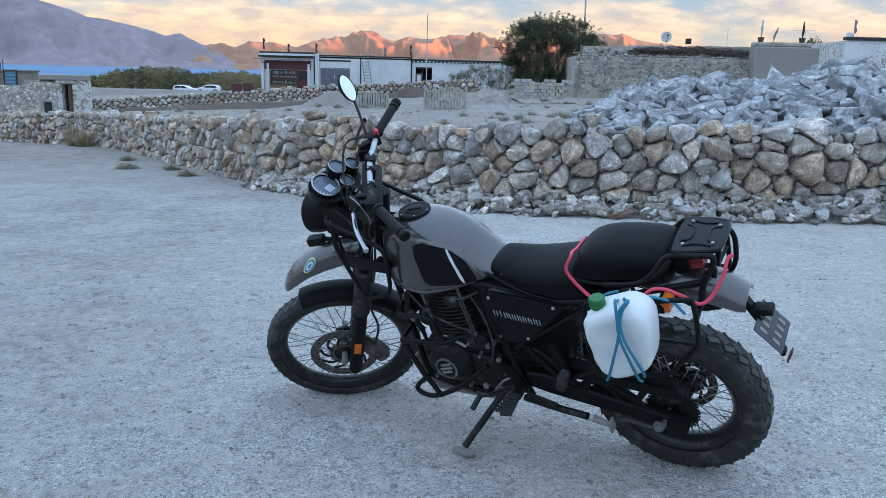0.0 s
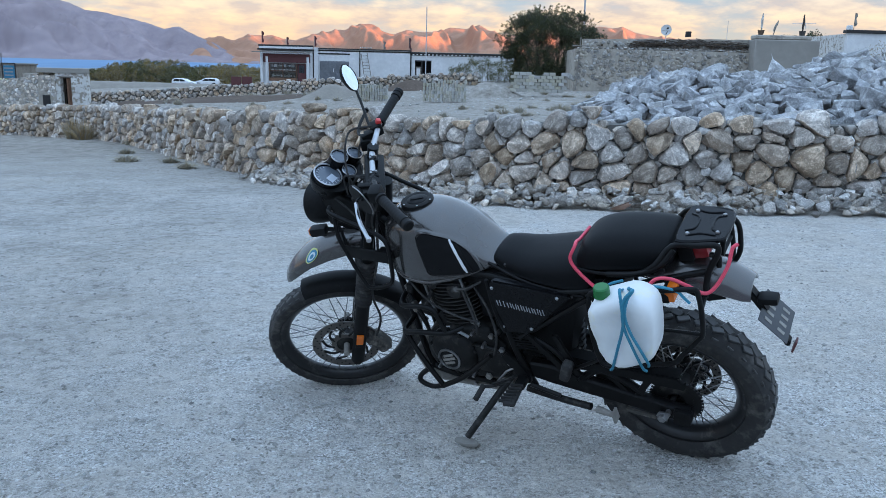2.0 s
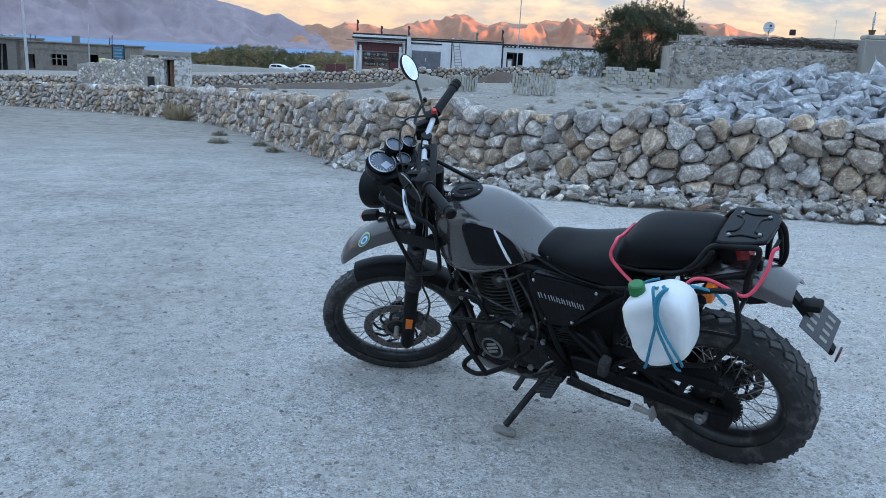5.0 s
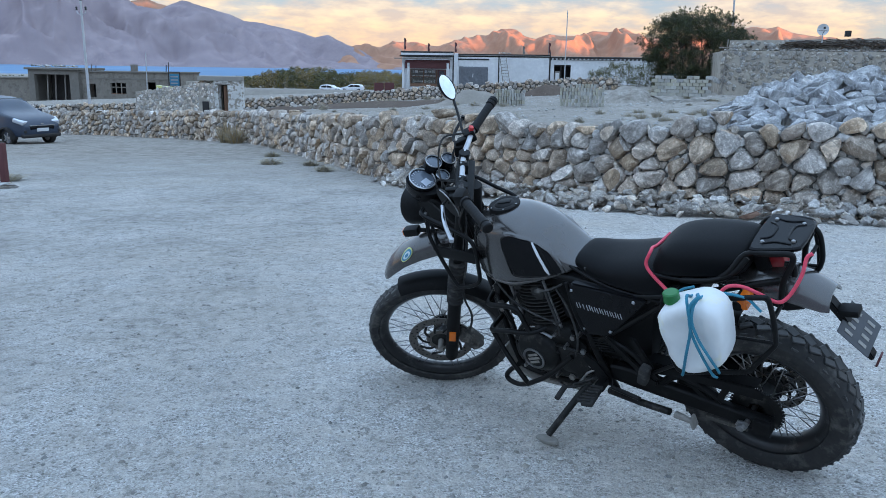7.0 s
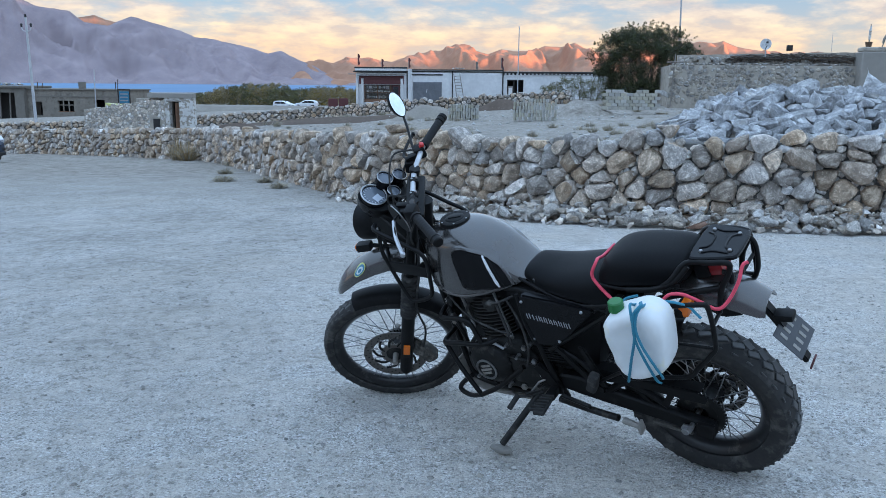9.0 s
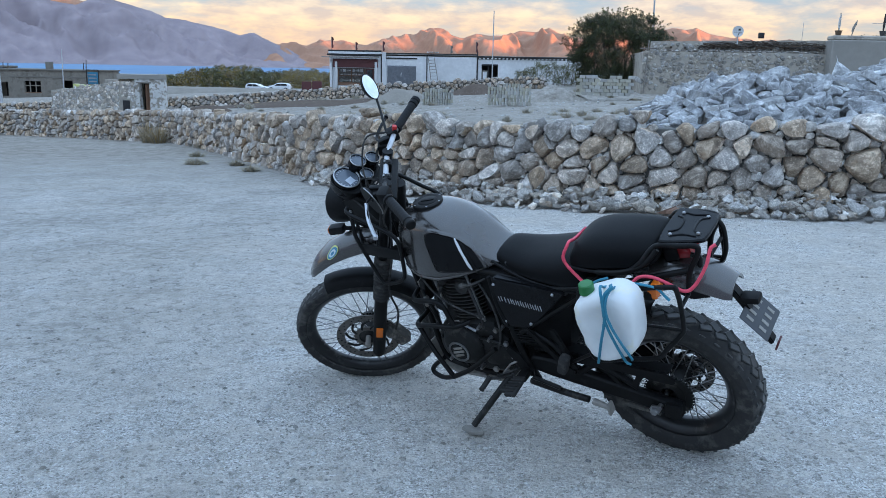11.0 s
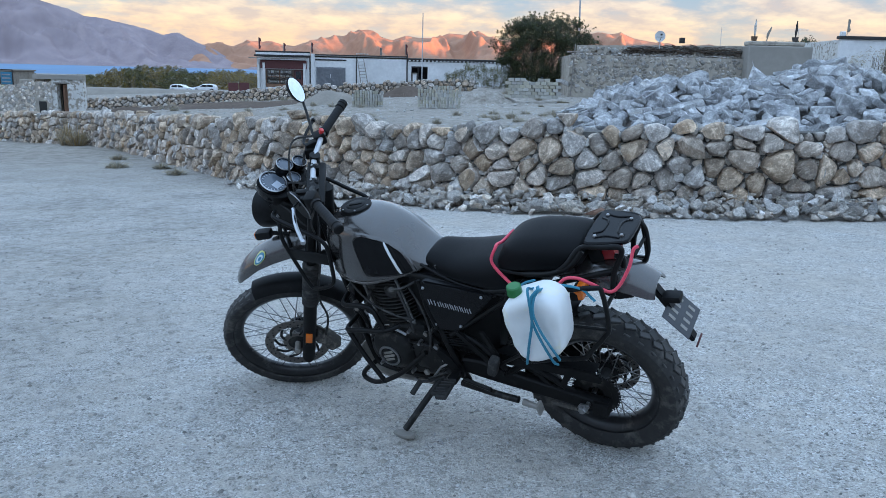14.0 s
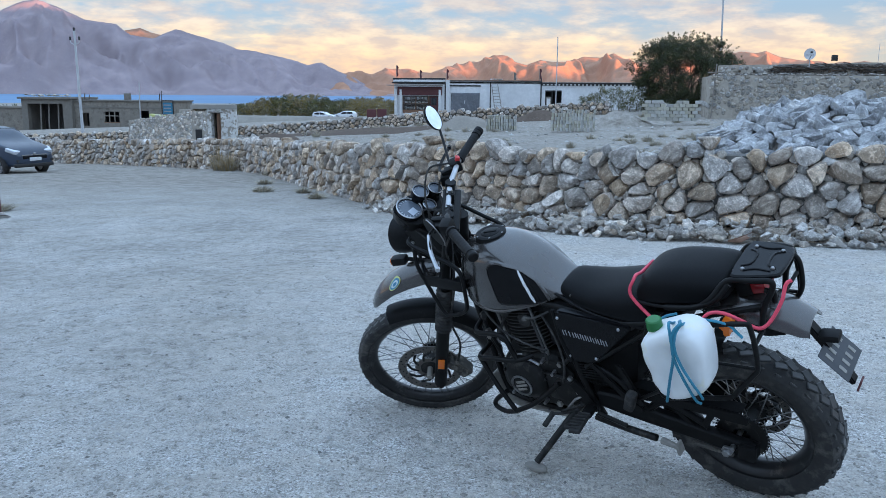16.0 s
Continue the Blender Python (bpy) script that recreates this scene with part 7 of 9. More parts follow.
def shop_house():
    h = thing("house", "long whitewashed village house with a maroon shop front", "house")
    Y = 75.0
    zb = -0.7
    # shop bay
    part("wall", front_with_holes(-20.40, -15.36, zb, 2.42, [(-19.60, -16.10, -0.32, 1.30)], Y, Y + 0.3), "whitewash", h, "whitewashed shop wall")
    part("side_wall", wall_box(-20.40, -20.1, Y + 0.3, Y + 7, zb, 2.42), "whitewash", h)
    part("back_wall", wall_box(-20.4, 3.0, Y + 7, Y + 7.3, zb, 2.6), "whitewash", h)
    part("roof", wall_box(-20.5, 3.1, Y + 0.05, Y + 7.3, 2.45, 2.62), "mud_wall", h)
    part("shop_floor", wall_box(-19.9, -15.6, Y + 0.3, Y + 3.2, zb, -0.30), "brown_wood", h)
    part("shop_back", wall_box(-19.9, -15.6, Y + 0.75, Y + 0.85, -0.3, 2.4), "grey_wood", h)
    for x0, x1, z0, z1, mat_, nm in ((-20.05, -15.75, 1.36, 2.14, "maroon", "fascia"), (-20.6, -15.5, 2.44, 2.60, "black_trim", "cornice"), (-20.45, -15.45, 2.60, 2.80, "whitewash", "parapet"), (-20.5, -15.4, 2.80, 2.95, "black_trim", "coping")):
        part(nm, wall_box(x0, x1, Y - 0.18, Y - 0.01 if nm != "parapet" else Y + 0.2, z0, z1), mat_, h)
    part("awning", wall_box(-20.98, -15.6, Y - 0.75, Y - 0.19, 2.24, 2.32), "grey_wood", h, "thin weathered awning slab")
    for x in (-20.22, -19.72, -15.92):
        part("pillar", bx((0.22, 0.22, 1.95 + 0.5), (x, Y - 0.12, 0.90 - 0.25), bevel=0.02), "whitewash", h)
    # shop window with goods and door
    win = part("window", wall_box(-19.60, -17.02, Y + 0.02, Y + 0.10, -0.32, -0.02), "brown_wood", h, "shop window over a wooden sill panel")
    part("pane", wall_box(-19.52, -17.08, Y + 0.055, Y + 0.065, 0.0, 1.24, 0), "glass", win).visible_shadow = False
    for x in (-19.56, -18.30, -17.05):
        part("window_frame", wall_box(x - 0.04, x + 0.04, Y + 0.02, Y + 0.09, -0.02, 1.28), "brown_wood", win)
    part("window_frame", wall_box(-19.56, -17.05, Y + 0.02, Y + 0.09, 0.58, 0.64), "brown_wood", win)
    rnd = random.Random(8)
    for z in (0.05, 0.55, 0.95):
        x = -19.4
        while x < -17.3:
            w = rnd.uniform(0.10, 0.3)
            part("goods", bx((w, 0.2, rnd.uniform(0.12, 0.3)), (x + w / 2, Y + 0.24, z + 0.12), bevel=0.02, seg=1), "goods_a", win)
            x += w + rnd.uniform(0.02, 0.15)
    door = part("door", wall_box(-16.92, -16.14, Y + 0.05, Y + 0.11, -0.32, 1.26), "maroon", h, "dark red shop door")
    part("door_pane", wall_box(-16.80, -16.28, Y + 0.036, Y + 0.049, 0.45, 1.15, 0), "glass_dark", door)
    # tall white pier and the middle part
    part("pier", wall_box(-15.36, -14.98, Y - 0.10, Y + 0.3, zb, 2.78), "whitewash", h)
    part("corner_line", wall_box(-15.49, -15.37, Y - 0.06, Y - 0.005, -0.35, 2.6), "black_trim", h)
    part("wall", front_with_holes(-14.98, -6.42, zb, 2.66, [(-14.80, -12.20, -0.14, 1.55)], Y + 0.05, Y + 0.35), "whitewash", h, "plain whitewashed wall")
    part("coping", wall_box(-15.1, -6.5, Y - 0.05, Y + 0.4, 2.662, 2.76), "black_trim", h)
    part("lintel", wall_box(-15.0, -12.05, Y - 0.02, Y + 0.045, 2.20, 2.32), "black_trim", h)
    # tarpaulin over a wide opening, in folds
    bm = bmesh.new()
    nx, nz = 40, 14
    g = [[bm.verts.new((-14.85 + 2.70 * i / nx, Y + 0.02 + 0.05 * noise.noise((i * 0.35, j * 0.9, 2.2)), -0.16 + 1.76 * j / nz)) for i in range(nx + 1)] for j in range(nz + 1)]
    for j in range(nz):
        for i in range(nx):
            bm.faces.new((g[j][i], g[j][i + 1], g[j + 1][i + 1], g[j + 1][i]))
    ob = part("tarpaulin", bm, "tarp", h, "creased dark grey sheet over the opening")
    mod = ob.modifiers.new("thick", "SOLIDIFY")
    mod.thickness = 0.02
    part("sheet_tear", bx((0.05, 0.01, 0.35), (-13.55, Y - 0.05, 0.80), (0, 6, 0)), "whitewash", ob)
    part("corner_line", wall_box(-11.19, -11.09, Y - 0.0, Y + 0.045, -0.3, 2.6), "black_trim", h)
    part("corner_line", wall_box(-6.50, -6.38, Y - 0.05, Y + 0.045, -0.2, 2.98), "black_trim", h)
    part("plinth_line", wall_box(-11.0, -6.5, Y - 0.02, Y + 0.04, -0.2, 0.16), "plaster_grey", h)
    # right part with a row of beam ends
    part("wall", front_with_holes(-6.38, 3.0, zb, 2.30, [(-6.06, -4.55, 0.0, 1.88)], Y + 0.05, Y + 0.35), "whitewash", h)
    part("cornice", wall_box(-6.38, 3.05, Y - 0.10, Y + 0.35, 2.44, 2.60), "black_trim", h)
    part("cornice", wall_box(-6.38, 3.0, Y + 0.0, Y + 0.35, 2.30, 2.44), "black_trim", h)
    for k in range(26):
        part("beam_end", bx((0.16, 0.12, 0.10), (-6.2 + 0.355 * k, Y - 0.05, 2.375), bevel=0.01, seg=1), "whitewash", h, "whitewashed beam end")
    # dark sheet gives the shade inside the doorway
    part("room", wall_box(-6.3, -4.3, Y + 1.6, Y + 1.7, 0, 1.95), "room_shade", h)
    door = part("door", wall_box(-5.98, -5.50, Y + 0.12, Y + 0.18, 0.02, 1.30), "grey_wood", h, "grey door leaf in a dark doorway")
    part("door_pane", wall_box(-5.90, -5.58, Y + 0.105, Y + 0.118, 0.2, 1.15, 0), "whitewash", door)
    part("door_frame", wall_box(-6.06, -4.55, Y + 0.10, Y + 0.16, 1.74, 1.88), "black_trim", h)
    part("door_frame", wall_box(-5.48, -5.38, Y + 0.10, Y + 0.16, 0.0, 1.74), "black_trim", h)
    for x, z0, z1 in ((-20.32, 2.9, 4.15), (-15.41, 2.75, 3.8), (-6.66, 2.75, 3.85), (-9.0, 2.75, 3.5), (-18.0, 2.9, 3.7)):
        ragged_flag(h, x, Y + 0.5, z0 - 0.3, z1, "maroon" if x != -9.0 else "grey_wood")
    # heap of stones on the roof edge
    rnd = random.Random(3)
    for k in range(7):
        bm = lump_small(rnd, 0.22)
        bmesh.ops.translate(bm, verts=bm.verts, vec=(-11.1 + 0.16 * k, Y + 0.15, 2.83 + 0.06 * rnd.random()))
        part("roof_stone", bm, "rubble", h)


def lump_small(rnd, size, flat=0.75):
    bm = bmesh.new()
    for _ in range(11):
        v = Vector((rnd.gauss(0, 1), rnd.gauss(0, 1), rnd.gauss(0, 1))).normalized()
        bm.verts.new((v.x * size * 0.5, v.y * size * 0.45, v.z * size * 0.5 * flat))
    bmesh.ops.convex_hull(bm, input=bm.verts)
    bmesh.ops.delete(bm, geom=[v for v in bm.verts if not v.link_faces], context="VERTS")
    return bm


shop_house()


def ladder():
    root = thing("ladder", "grey wooden ladder leaning on the white house", "ladder")
    a0, a1 = Vector((-10.98, 74.70, 2.35)), Vector((-10.52, 73.9, 0.0))
    b0, b1 = Vector((-10.42, 74.70, 2.40)), Vector((-9.88, 73.9, 0.0))
    part("rail", rod(a1, a0, 0.035, 8), "grey_wood", root)
    part("rail", rod(b1, b0, 0.035, 8), "grey_wood", root)
    for k in range(8):
        t = (k + 0.6) / 8.4
        part("rung", rod(a1.lerp(a0, t), b1.lerp(b0, t), 0.022, 6), "grey_wood", root)


ladder()


def bench():
    root = thing("bench", "grey wooden bench along the house wall", "bench")
    z = 0.62
    part("seat", bx((2.0, 0.4, 0.06), (-2.55, 74.2, z), bevel=0.01), "grey_wood", root)
    for x in (-3.45, -1.65):
        part("leg", bx((0.08, 0.35, 0.62), (x, 74.2, z - 0.34), bevel=0.01), "grey_wood", root)


bench()


def pole(name, x, y, top, label, r0=0.07, r1=0.045, lean=0.0, material="pole_metal", arms=False):
    root = thing(name, label, "pole")
    z = zg(x, y) - 0.2
    part("shaft", rod((x, y, z), (x + lean, y, top), r0, 10, r1), material, root)
    if arms:
        bm = tube(bmesh.new(), [(x + lean - 0.42, y, top - 0.75), (x + lean - 0.38, y, top - 0.95), (x + lean, y, top - 1.15), (x + lean + 0.38, y, top - 0.95), (x + lean + 0.42, y, top - 0.75)], 0.035, 6)
        part("cross_arm", bm, "pole_metal", root)
        for dx, dz in ((-0.42, -0.6), (0.42, -0.6), (0.0, 0.12)):
            part("insulator", lathe(bmesh.new(), [(0.0, 0.16), (0.06, 0.14), (0.10, 0.05), (0.06, 0.0), (0.10, -0.06), (0.05, -0.14), (0.0, -0.14)], (x + lean + dx, y, top + dz), 12, "Z", closed=False), "black_trim", root)
    return root


pole("utility_pole", -4.95, 75.0 - 1.6, 6.5, "thin grey metal pole in front of the white house", 0.05, 0.04)
pole("utility_pole", 7.9, 64.0, 10.5, "tall grey pole behind the dark tree", 0.08, 0.055, -0.25)
pole("power_pole", -43.4, 60.0, 6.35, "white metal power pole with three black insulators", 0.13, 0.085, -0.1, arms=True)
pole("utility_pole", -38.0, 60.0, 2.3, "short thin grey pole by the rubble wall", 0.05, 0.035, 0.12)
pole("power_pole", 22.05, 45.0, 7.6, "dark leaning wooden pole by the white house", 0.10, 0.08, -0.05, "stick")


def wire(a, b, sag, label):
    bm = tube(bmesh.new(), [Vector(a).lerp(Vector(b), k / 12) - Vector((0, 0, sag * math.sin(math.pi * k / 12))) for k in range(13)], 0.012, 5)
    solo("power_line", bm, "black_trim", label, "wire")


wire((22.0, 45.0, 7.4), (7.65, 64.0, 9.9), 0.6, "thin black wire strung between the poles")


def tree():
    rnd = random.Random(12)
    root = thing("tree", "dense dark green bushy willow tree by the ruin", "tree")
    cx, cy = 5.0, 62.0
    z0 = zg(cx, cy)
    bm = bmesh.new()
    tips = []
    for k in range(26):
        a = rnd.uniform(0, 6.28)
        x0 = cx + rnd.uniform(-2.3, 2.5)
        h = rnd.uniform(2.6, 4.6)
        dx, dy = rnd.uniform(-1.1, 1.1) + (x0 - cx) * 0.35, rnd.uniform(-0.8, 0.8)
        tube(bm, [(x0, cy + rnd.uniform(-0.8, 0.8), z0 - 0.1), (x0 + dx * 0.3, cy + dy * 0.3, z0 + h * 0.4), (x0 + dx * 0.7, cy + dy * 0.7, z0 + h * 0.75), (x0 + dx, cy + dy, z0 + h)], 0.075, 6, 3, 0.02)
        for j in range(4):
            t = rnd.uniform(0.4, 0.95)
            tube(bm, [(x0 + dx * t, cy + dy * t, z0 + h * t), (x0 + dx * t + rnd.uniform(-0.9, 0.9), cy + dy * t + rnd.uniform(-0.8, 0.8), z0 + h * t + rnd.uniform(0.3, 0.9))], 0.03, 5, 1, 0.01)
    part("trunk", bm, "bark", root, "many thin grey-brown stems")
    clumps = []
    for k in range(480):
        u, v = rnd.uniform(-1, 1), rnd.random()
        zz = z0 + 0.75 + 4.3 * v
        half = 3.45 * math.sqrt(max(0.02, 1 - ((v - 0.42) / 0.62) ** 2)) * (1 + 0.10 * noise.noise((v * 4, 2, 0)))
        skew = 0.15 + 0.35 * (0.5 - v)
        clumps.append(((cx + skew + u * half, cy + rnd.uniform(-1.9, 1.9) * math.sqrt(max(0.1, 1 - u * u)), zz + 0.35 * noise.noise((u * 3.1, v * 3.0, 1.0))), rnd.uniform(0.30, 0.62)))
    for k in range(150):
        a = rnd.uniform(-0.25, math.pi + 0.25)
        clumps.append(((cx + 0.2 + 3.55 * (1 + 0.16 * noise.noise((a * 2.3, 5, 0))) * rnd.uniform(0.88, 1.12) * math.cos(a), cy + rnd.uniform(-1, 1), z0 + 2.7 + 2.55 * (1 + 0.22 * noise.noise((a * 2.7, 9, 0))) * rnd.uniform(0.85, 1.12) * math.sin(a)), rnd.uniform(0.10, 0.30)))
    for k in range(70):
        a = rnd.uniform(0.1, math.pi - 0.1)
        e = 1.03 + 0.14 * rnd.random()
        for j in range(3):
            clumps.append(((cx + 0.2 + 3.5 * (e + 0.05 * j) * math.cos(a) + rnd.uniform(-0.05, 0.05), cy + rnd.uniform(-0.8, 0.8), z0 + 2.7 + 2.5 * (e + 0.06 * j) * math.sin(a)), 0.10))
    verts, faces = leaf_cloud(clumps, 190, 0.046, rnd, 0.3)
    ob = new("crown", from_lists("crown", verts, faces, "leaf"))
    ob.parent = root
    tagged(ob, "uneven dark green crown of small leaves")


def leaf_cloud(clumps, each, size, rnd, up=0.0):
    verts, faces = [], []
    for (x, y, z), r in clumps:
        for _ in range(max(6, int(each * min(1.0, (r / 0.42) ** 1.7)))):
            d = Vector((rnd.gauss(0, 1), rnd.gauss(0, 1), rnd.gauss(0, 0.8)))
            d = d.normalized() * r * rnd.random() ** 0.45
            c = Vector((x, y, z)) + d
            a = Vector((rnd.gauss(0, 1), rnd.gauss(0, 1), rnd.gauss(0, 1) + up)).normalized()
            b = a.orthogonal().normalized()
            s = size * rnd.uniform(0.6, 1.5)
            k = len(verts)
            verts += [tuple(c - a * s), tuple(c + b * s * 0.45), tuple(c + a * s), tuple(c - b * s * 0.45)]
            faces.append((k, k + 1, k + 2, k + 3))
    return verts, faces


tree()


def bush(name, label, x0, x1, y, ztop, material, seed, each=80, leaf=0.085, deep=1.0, base=None):
    rnd = random.Random(seed)
    root = thing(name, label, "bush")
    z0 = zg((x0 + x1) / 2, y) if base is None else base
    n = max(14, int((x1 - x0) * (ztop - z0) * 17))
    clumps = []
    bm = bmesh.new()
    for k in range(n):
        u = rnd.uniform(-1, 1)
        v = rnd.random()
        top = (ztop - z0) * (1 - 0.45 * abs(u) ** 2.2) * (0.85 + 0.3 * noise.noise((u * 3, seed, 0)))
        x = (x0 + x1) / 2 + u * (x1 - x0) / 2
        clumps.append(((x, y + rnd.uniform(-deep, deep), z0 + 0.15 + top * v * 0.9), rnd.uniform(0.18, 0.36) * max(1, (ztop - z0) * 0.45)))
        if k % 3 == 0:
            tube(bm, [(x * 0.9 + 0.1 * (x0 + x1) / 2, y, z0 - 0.05), (x, y + rnd.uniform(-deep, deep) * 0.5, z0 + top * 0.8)], 0.018, 4, 1, 0.006)
    part("undergrowth", bm, "bark", root)
    v, f = leaf_cloud(clumps, each, leaf, rnd)
    ob = new("foliage", from_lists("foliage", v, f, material))
    ob.parent = root


bush("bush", "feathery brown-green bush in front of the white house", -2.5, 3.4, 67.0, 2.35, "leaf_dark", 31, 190, 0.032)
bush("bush", "dark green trees behind the ruined house", 25.0, 30.5, 72.0, 5.3, "leaf", 32, base=1.5)
bush("bush", "bare grey-green shrub beside the white house", 18.0, 21.5, 41.0, 3.6, "grey_shrub", 33, 26, 0.05, base=0.9)


def tree_belt():
    """The thicket between the road and the lake, too far to count its trees."""
    rnd = random.Random(44)
    clumps_a, clumps_b = [], []
    for k in range(1700):
        x = rnd.uniform(-104, -36)
        y = 190 + rnd.uniform(-8, 14)
        h = 4.4 + 1.3 * noise.noise((x * 0.16, 3.0, 0)) + 1.2 * math.exp(-((x + 76) / 5) ** 2) - 1.6 * smooth01((-x - 82) / 10)
        c = ((x, y, -4.9 + h * rnd.random() ** 0.7 + 0.2), rnd.uniform(0.45, 0.95))
        (clumps_b if noise.noise((x * 0.11, 8.0, 0)) + (0.30 if x > -62 else 0.0) > 0.0 else clumps_a).append(c)
    for cl, mat_, lab in ((clumps_a, "leaf_dark", "dark green thicket along the lake shore"), (clumps_b, "leaf_brown", "brown autumn thicket along the lake shore")):
        v, f = leaf_cloud(cl, 60, 0.16, rnd)
        tagged(new("thicket", from_lists("thicket", v, f, mat_)), lab, "trees", kind="stuff")
    cl = []
    for k in range(240):
        a = radians(rnd.uniform(-42, -12))
        d = rnd.uniform(330, 520)
        cl.append(((d * math.sin(a), d * math.cos(a), zg(d * math.sin(a), d * math.cos(a)) + 0.6), rnd.uniform(0.8, 1.8)))
    v, f = leaf_cloud(cl, 14, 0.5, rnd)
    tagged(new("thicket", from_lists("thicket", v, f, "leaf_dark")), "scattered far bushes on the shore flats", "trees", kind="stuff")


tree_belt()


def ruin():
    root = thing("house", "old mud-plastered stone house with firewood on its flat roof", "house")
    y = 55.0
    part("wall", front_with_holes(6.2, 17.6, -0.6, 2.78, [], y, y + 0.6), "mud_wall", root, "rough mud-plastered stone wall")
    bm = bmesh.new()
    n = 46
    rings = []
    for i in range(n + 1):
        x = 6.75 + 14.9 * i / n
        t = 3.42 + 0.07 * noise.noise((x * 1.7, 4, 0)) + 0.05 * noise.noise((x * 5, 4, 0)) + 0.02 * (x - 6.75)
        rings.append([(x, y + 0.5, 2.5), (x, y + 0.5, t), (x, y + 1.0, t), (x, y + 1.0, 2.5)])
    part("parapet", loft(bm, rings), "mud_wall", root, "pale uneven parapet")
    part("plastered_wall", wall_box(17.6, 21.7, y - 1.0, y + 0.5, -0.3, 3.62, 0.06), "plaster_grey", root, "smooth grey plastered corner room")
    part("ledge", wall_box(17.7, 21.3, y - 0.7, y + 0.5, 3.62, 3.92, 0.08), "mud_wall", root)
    part("side_wall", wall_box(6.2, 6.8, y + 0.6, y + 8, -0.6, 2.75), "mud_wall", root)
    part("side_wall", wall_box(21.1, 21.7, y + 0.5, y + 8, -0.3, 3.6), "mud_wall", root)
    part("roof", wall_box(6.3, 21.6, y + 0.3, y + 8, 2.55, 2.72), "mud_wall", root)
    rnd = random.Random(71)
    for x0, x1, zlow, hgt, face, cw_, ch_ in ((6.22, 17.58, -0.5, 3.28, y, 0.36, 0.17), (6.80, 17.6, 2.85, 0.55, y + 0.5, 0.34, 0.16)):
        v, f = [], []
        for p, poly in stone_cells(x1 - x0, hgt, cw_, ch_, rnd):
            if zlow + p[1] > 0.4 and rnd.random() < 0.80:
                boulder(v, f, poly, p, lambda a, o, b: (x0 + a, face - 0.004 - o * 0.55, zlow + b), rnd, 0.05, 9, 0.10)
        part_ = new("masonry", from_lists("masonry", v, f, "masonry", True))
        part_.parent = root
        tagged(part_, "courses of rough stones bedded in mud", kind="stuff")
    for k in range(46):
        x = 6.4 + 11.0 * k / 46
        bm = lump_small(rnd, rnd.uniform(0.2, 0.4), 0.45)
        bmesh.ops.translate(bm, verts=bm.verts, vec=(x, y + 0.15, 2.83 + rnd.uniform(-0.02, 0.06)))
        part("coping_stone", bm, "rubble", root)
    for k in range(12):
        part("beam_end", rod((8.0 + 0.9 * k, y + 0.3, 3.05), (8.0 + 0.9 * k, y + 0.7, 3.07), 0.07, 8), "stick", root, "round roof beam end")
    # broken plaster bits and a leaning plank at the corner
    part("plank", rod((6.35, y - 0.3, 0.1), (6.55, y + 0.1, 3.5), 0.04, 6), "grey_wood", root)
    part("plank", rod((6.0, y - 0.1, 2.95), (7.0, y - 0.05, 2.98), 0.04, 6), "grey_wood", root)
    wood = thing("firewood", "long heap of twisted brown firewood on the flat roof", "firewood")
    for k in range(190):
        x = 10.0 + 7.6 * rnd.random()
        z = 3.05 + 0.42 * rnd.random() * (1 - 0.5 * abs((x - 14) / 4) ** 2)
        a, l = rnd.uniform(-0.35, 0.35), rnd.uniform(0.5, 1.5)
        p = Vector((x, y + 0.35 + rnd.uniform(-0.15, 0.2), z))
        d = Vector((math.cos(a), rnd.uniform(-0.3, 0.3), math.sin(a))) * l / 2
        part("branch", tube(bmesh.new(), [p - d, p + Vector((0, 0, rnd.uniform(-0.1, 0.1))), p + d], 0.028, 5, 2, 0.014), "stick", wood)
    dish = thing("satellite_dish", "white satellite dish with a dark mark on the roof", "satellite dish")
    bm = lathe(bmesh.new(), [(0.0, 0.10), (0.18, 0.07), (0.34, 0.0), (0.35, -0.01), (0.18, 0.05), (0.0, 0.08)], (12.05, y - 0.05, 4.10), 30, "Y", closed=False)
    part("reflector", bm, "whitewash", dish)
    part("arm", tube(bmesh.new(), [(12.05, y, 3.78), (12.05, y - 0.45, 4.0)], 0.02, 6), "black_trim", dish)
    part("receiver", bx((0.12, 0.14, 0.12), (12.05, y - 0.46, 4.19), bevel=0.02), "black_trim", dish)
    part("mark", bx((0.5, 0.01, 0.03), (12.05, y - 0.075, 4.05)), "plaster_grey", dish)
    part("mast", rod((12.1, y + 0.1, 3.3), (12.1, y + 0.1, 4.0), 0.03, 8), "pole_metal", dish)
    bxr = thing("roof_box", "small dark box standing on the parapet", "box")
    part("body", bx((0.34, 0.3, 0.36), (13.69, y + 0.7, 3.90), bevel=0.03), "black_trim", bxr)
    for x, zt, lab, kind in ((18.06, 5.28, "prayer flag stick in a dark pot on the roof", 0), (18.85, 4.85, "bunched pale prayer flags leaning on the roof", 1), (20.70, 5.25, "prayer flag stick beside an aerial on the roof", 2)):
        r = thing("prayer_flag", lab, "flag")
        if kind != 1:
            part("pot", lathe(bmesh.new(), [(0.0, 0.0), (0.15, 0.0), (0.20, 0.22), (0.22, 0.30), (0.16, 0.30), (0.0, 0.22)], (x, y - 0.4, 3.92), 14, "Z", closed=False), "stick", r)
        part("stick", tube(bmesh.new(), [(x, y - 0.4, 3.9), (x + (0.25 if kind == 1 else 0.02), y - 0.4, zt)], 0.03, 6), "grey_wood", r)
        bm = bmesh.new()
        rings = []
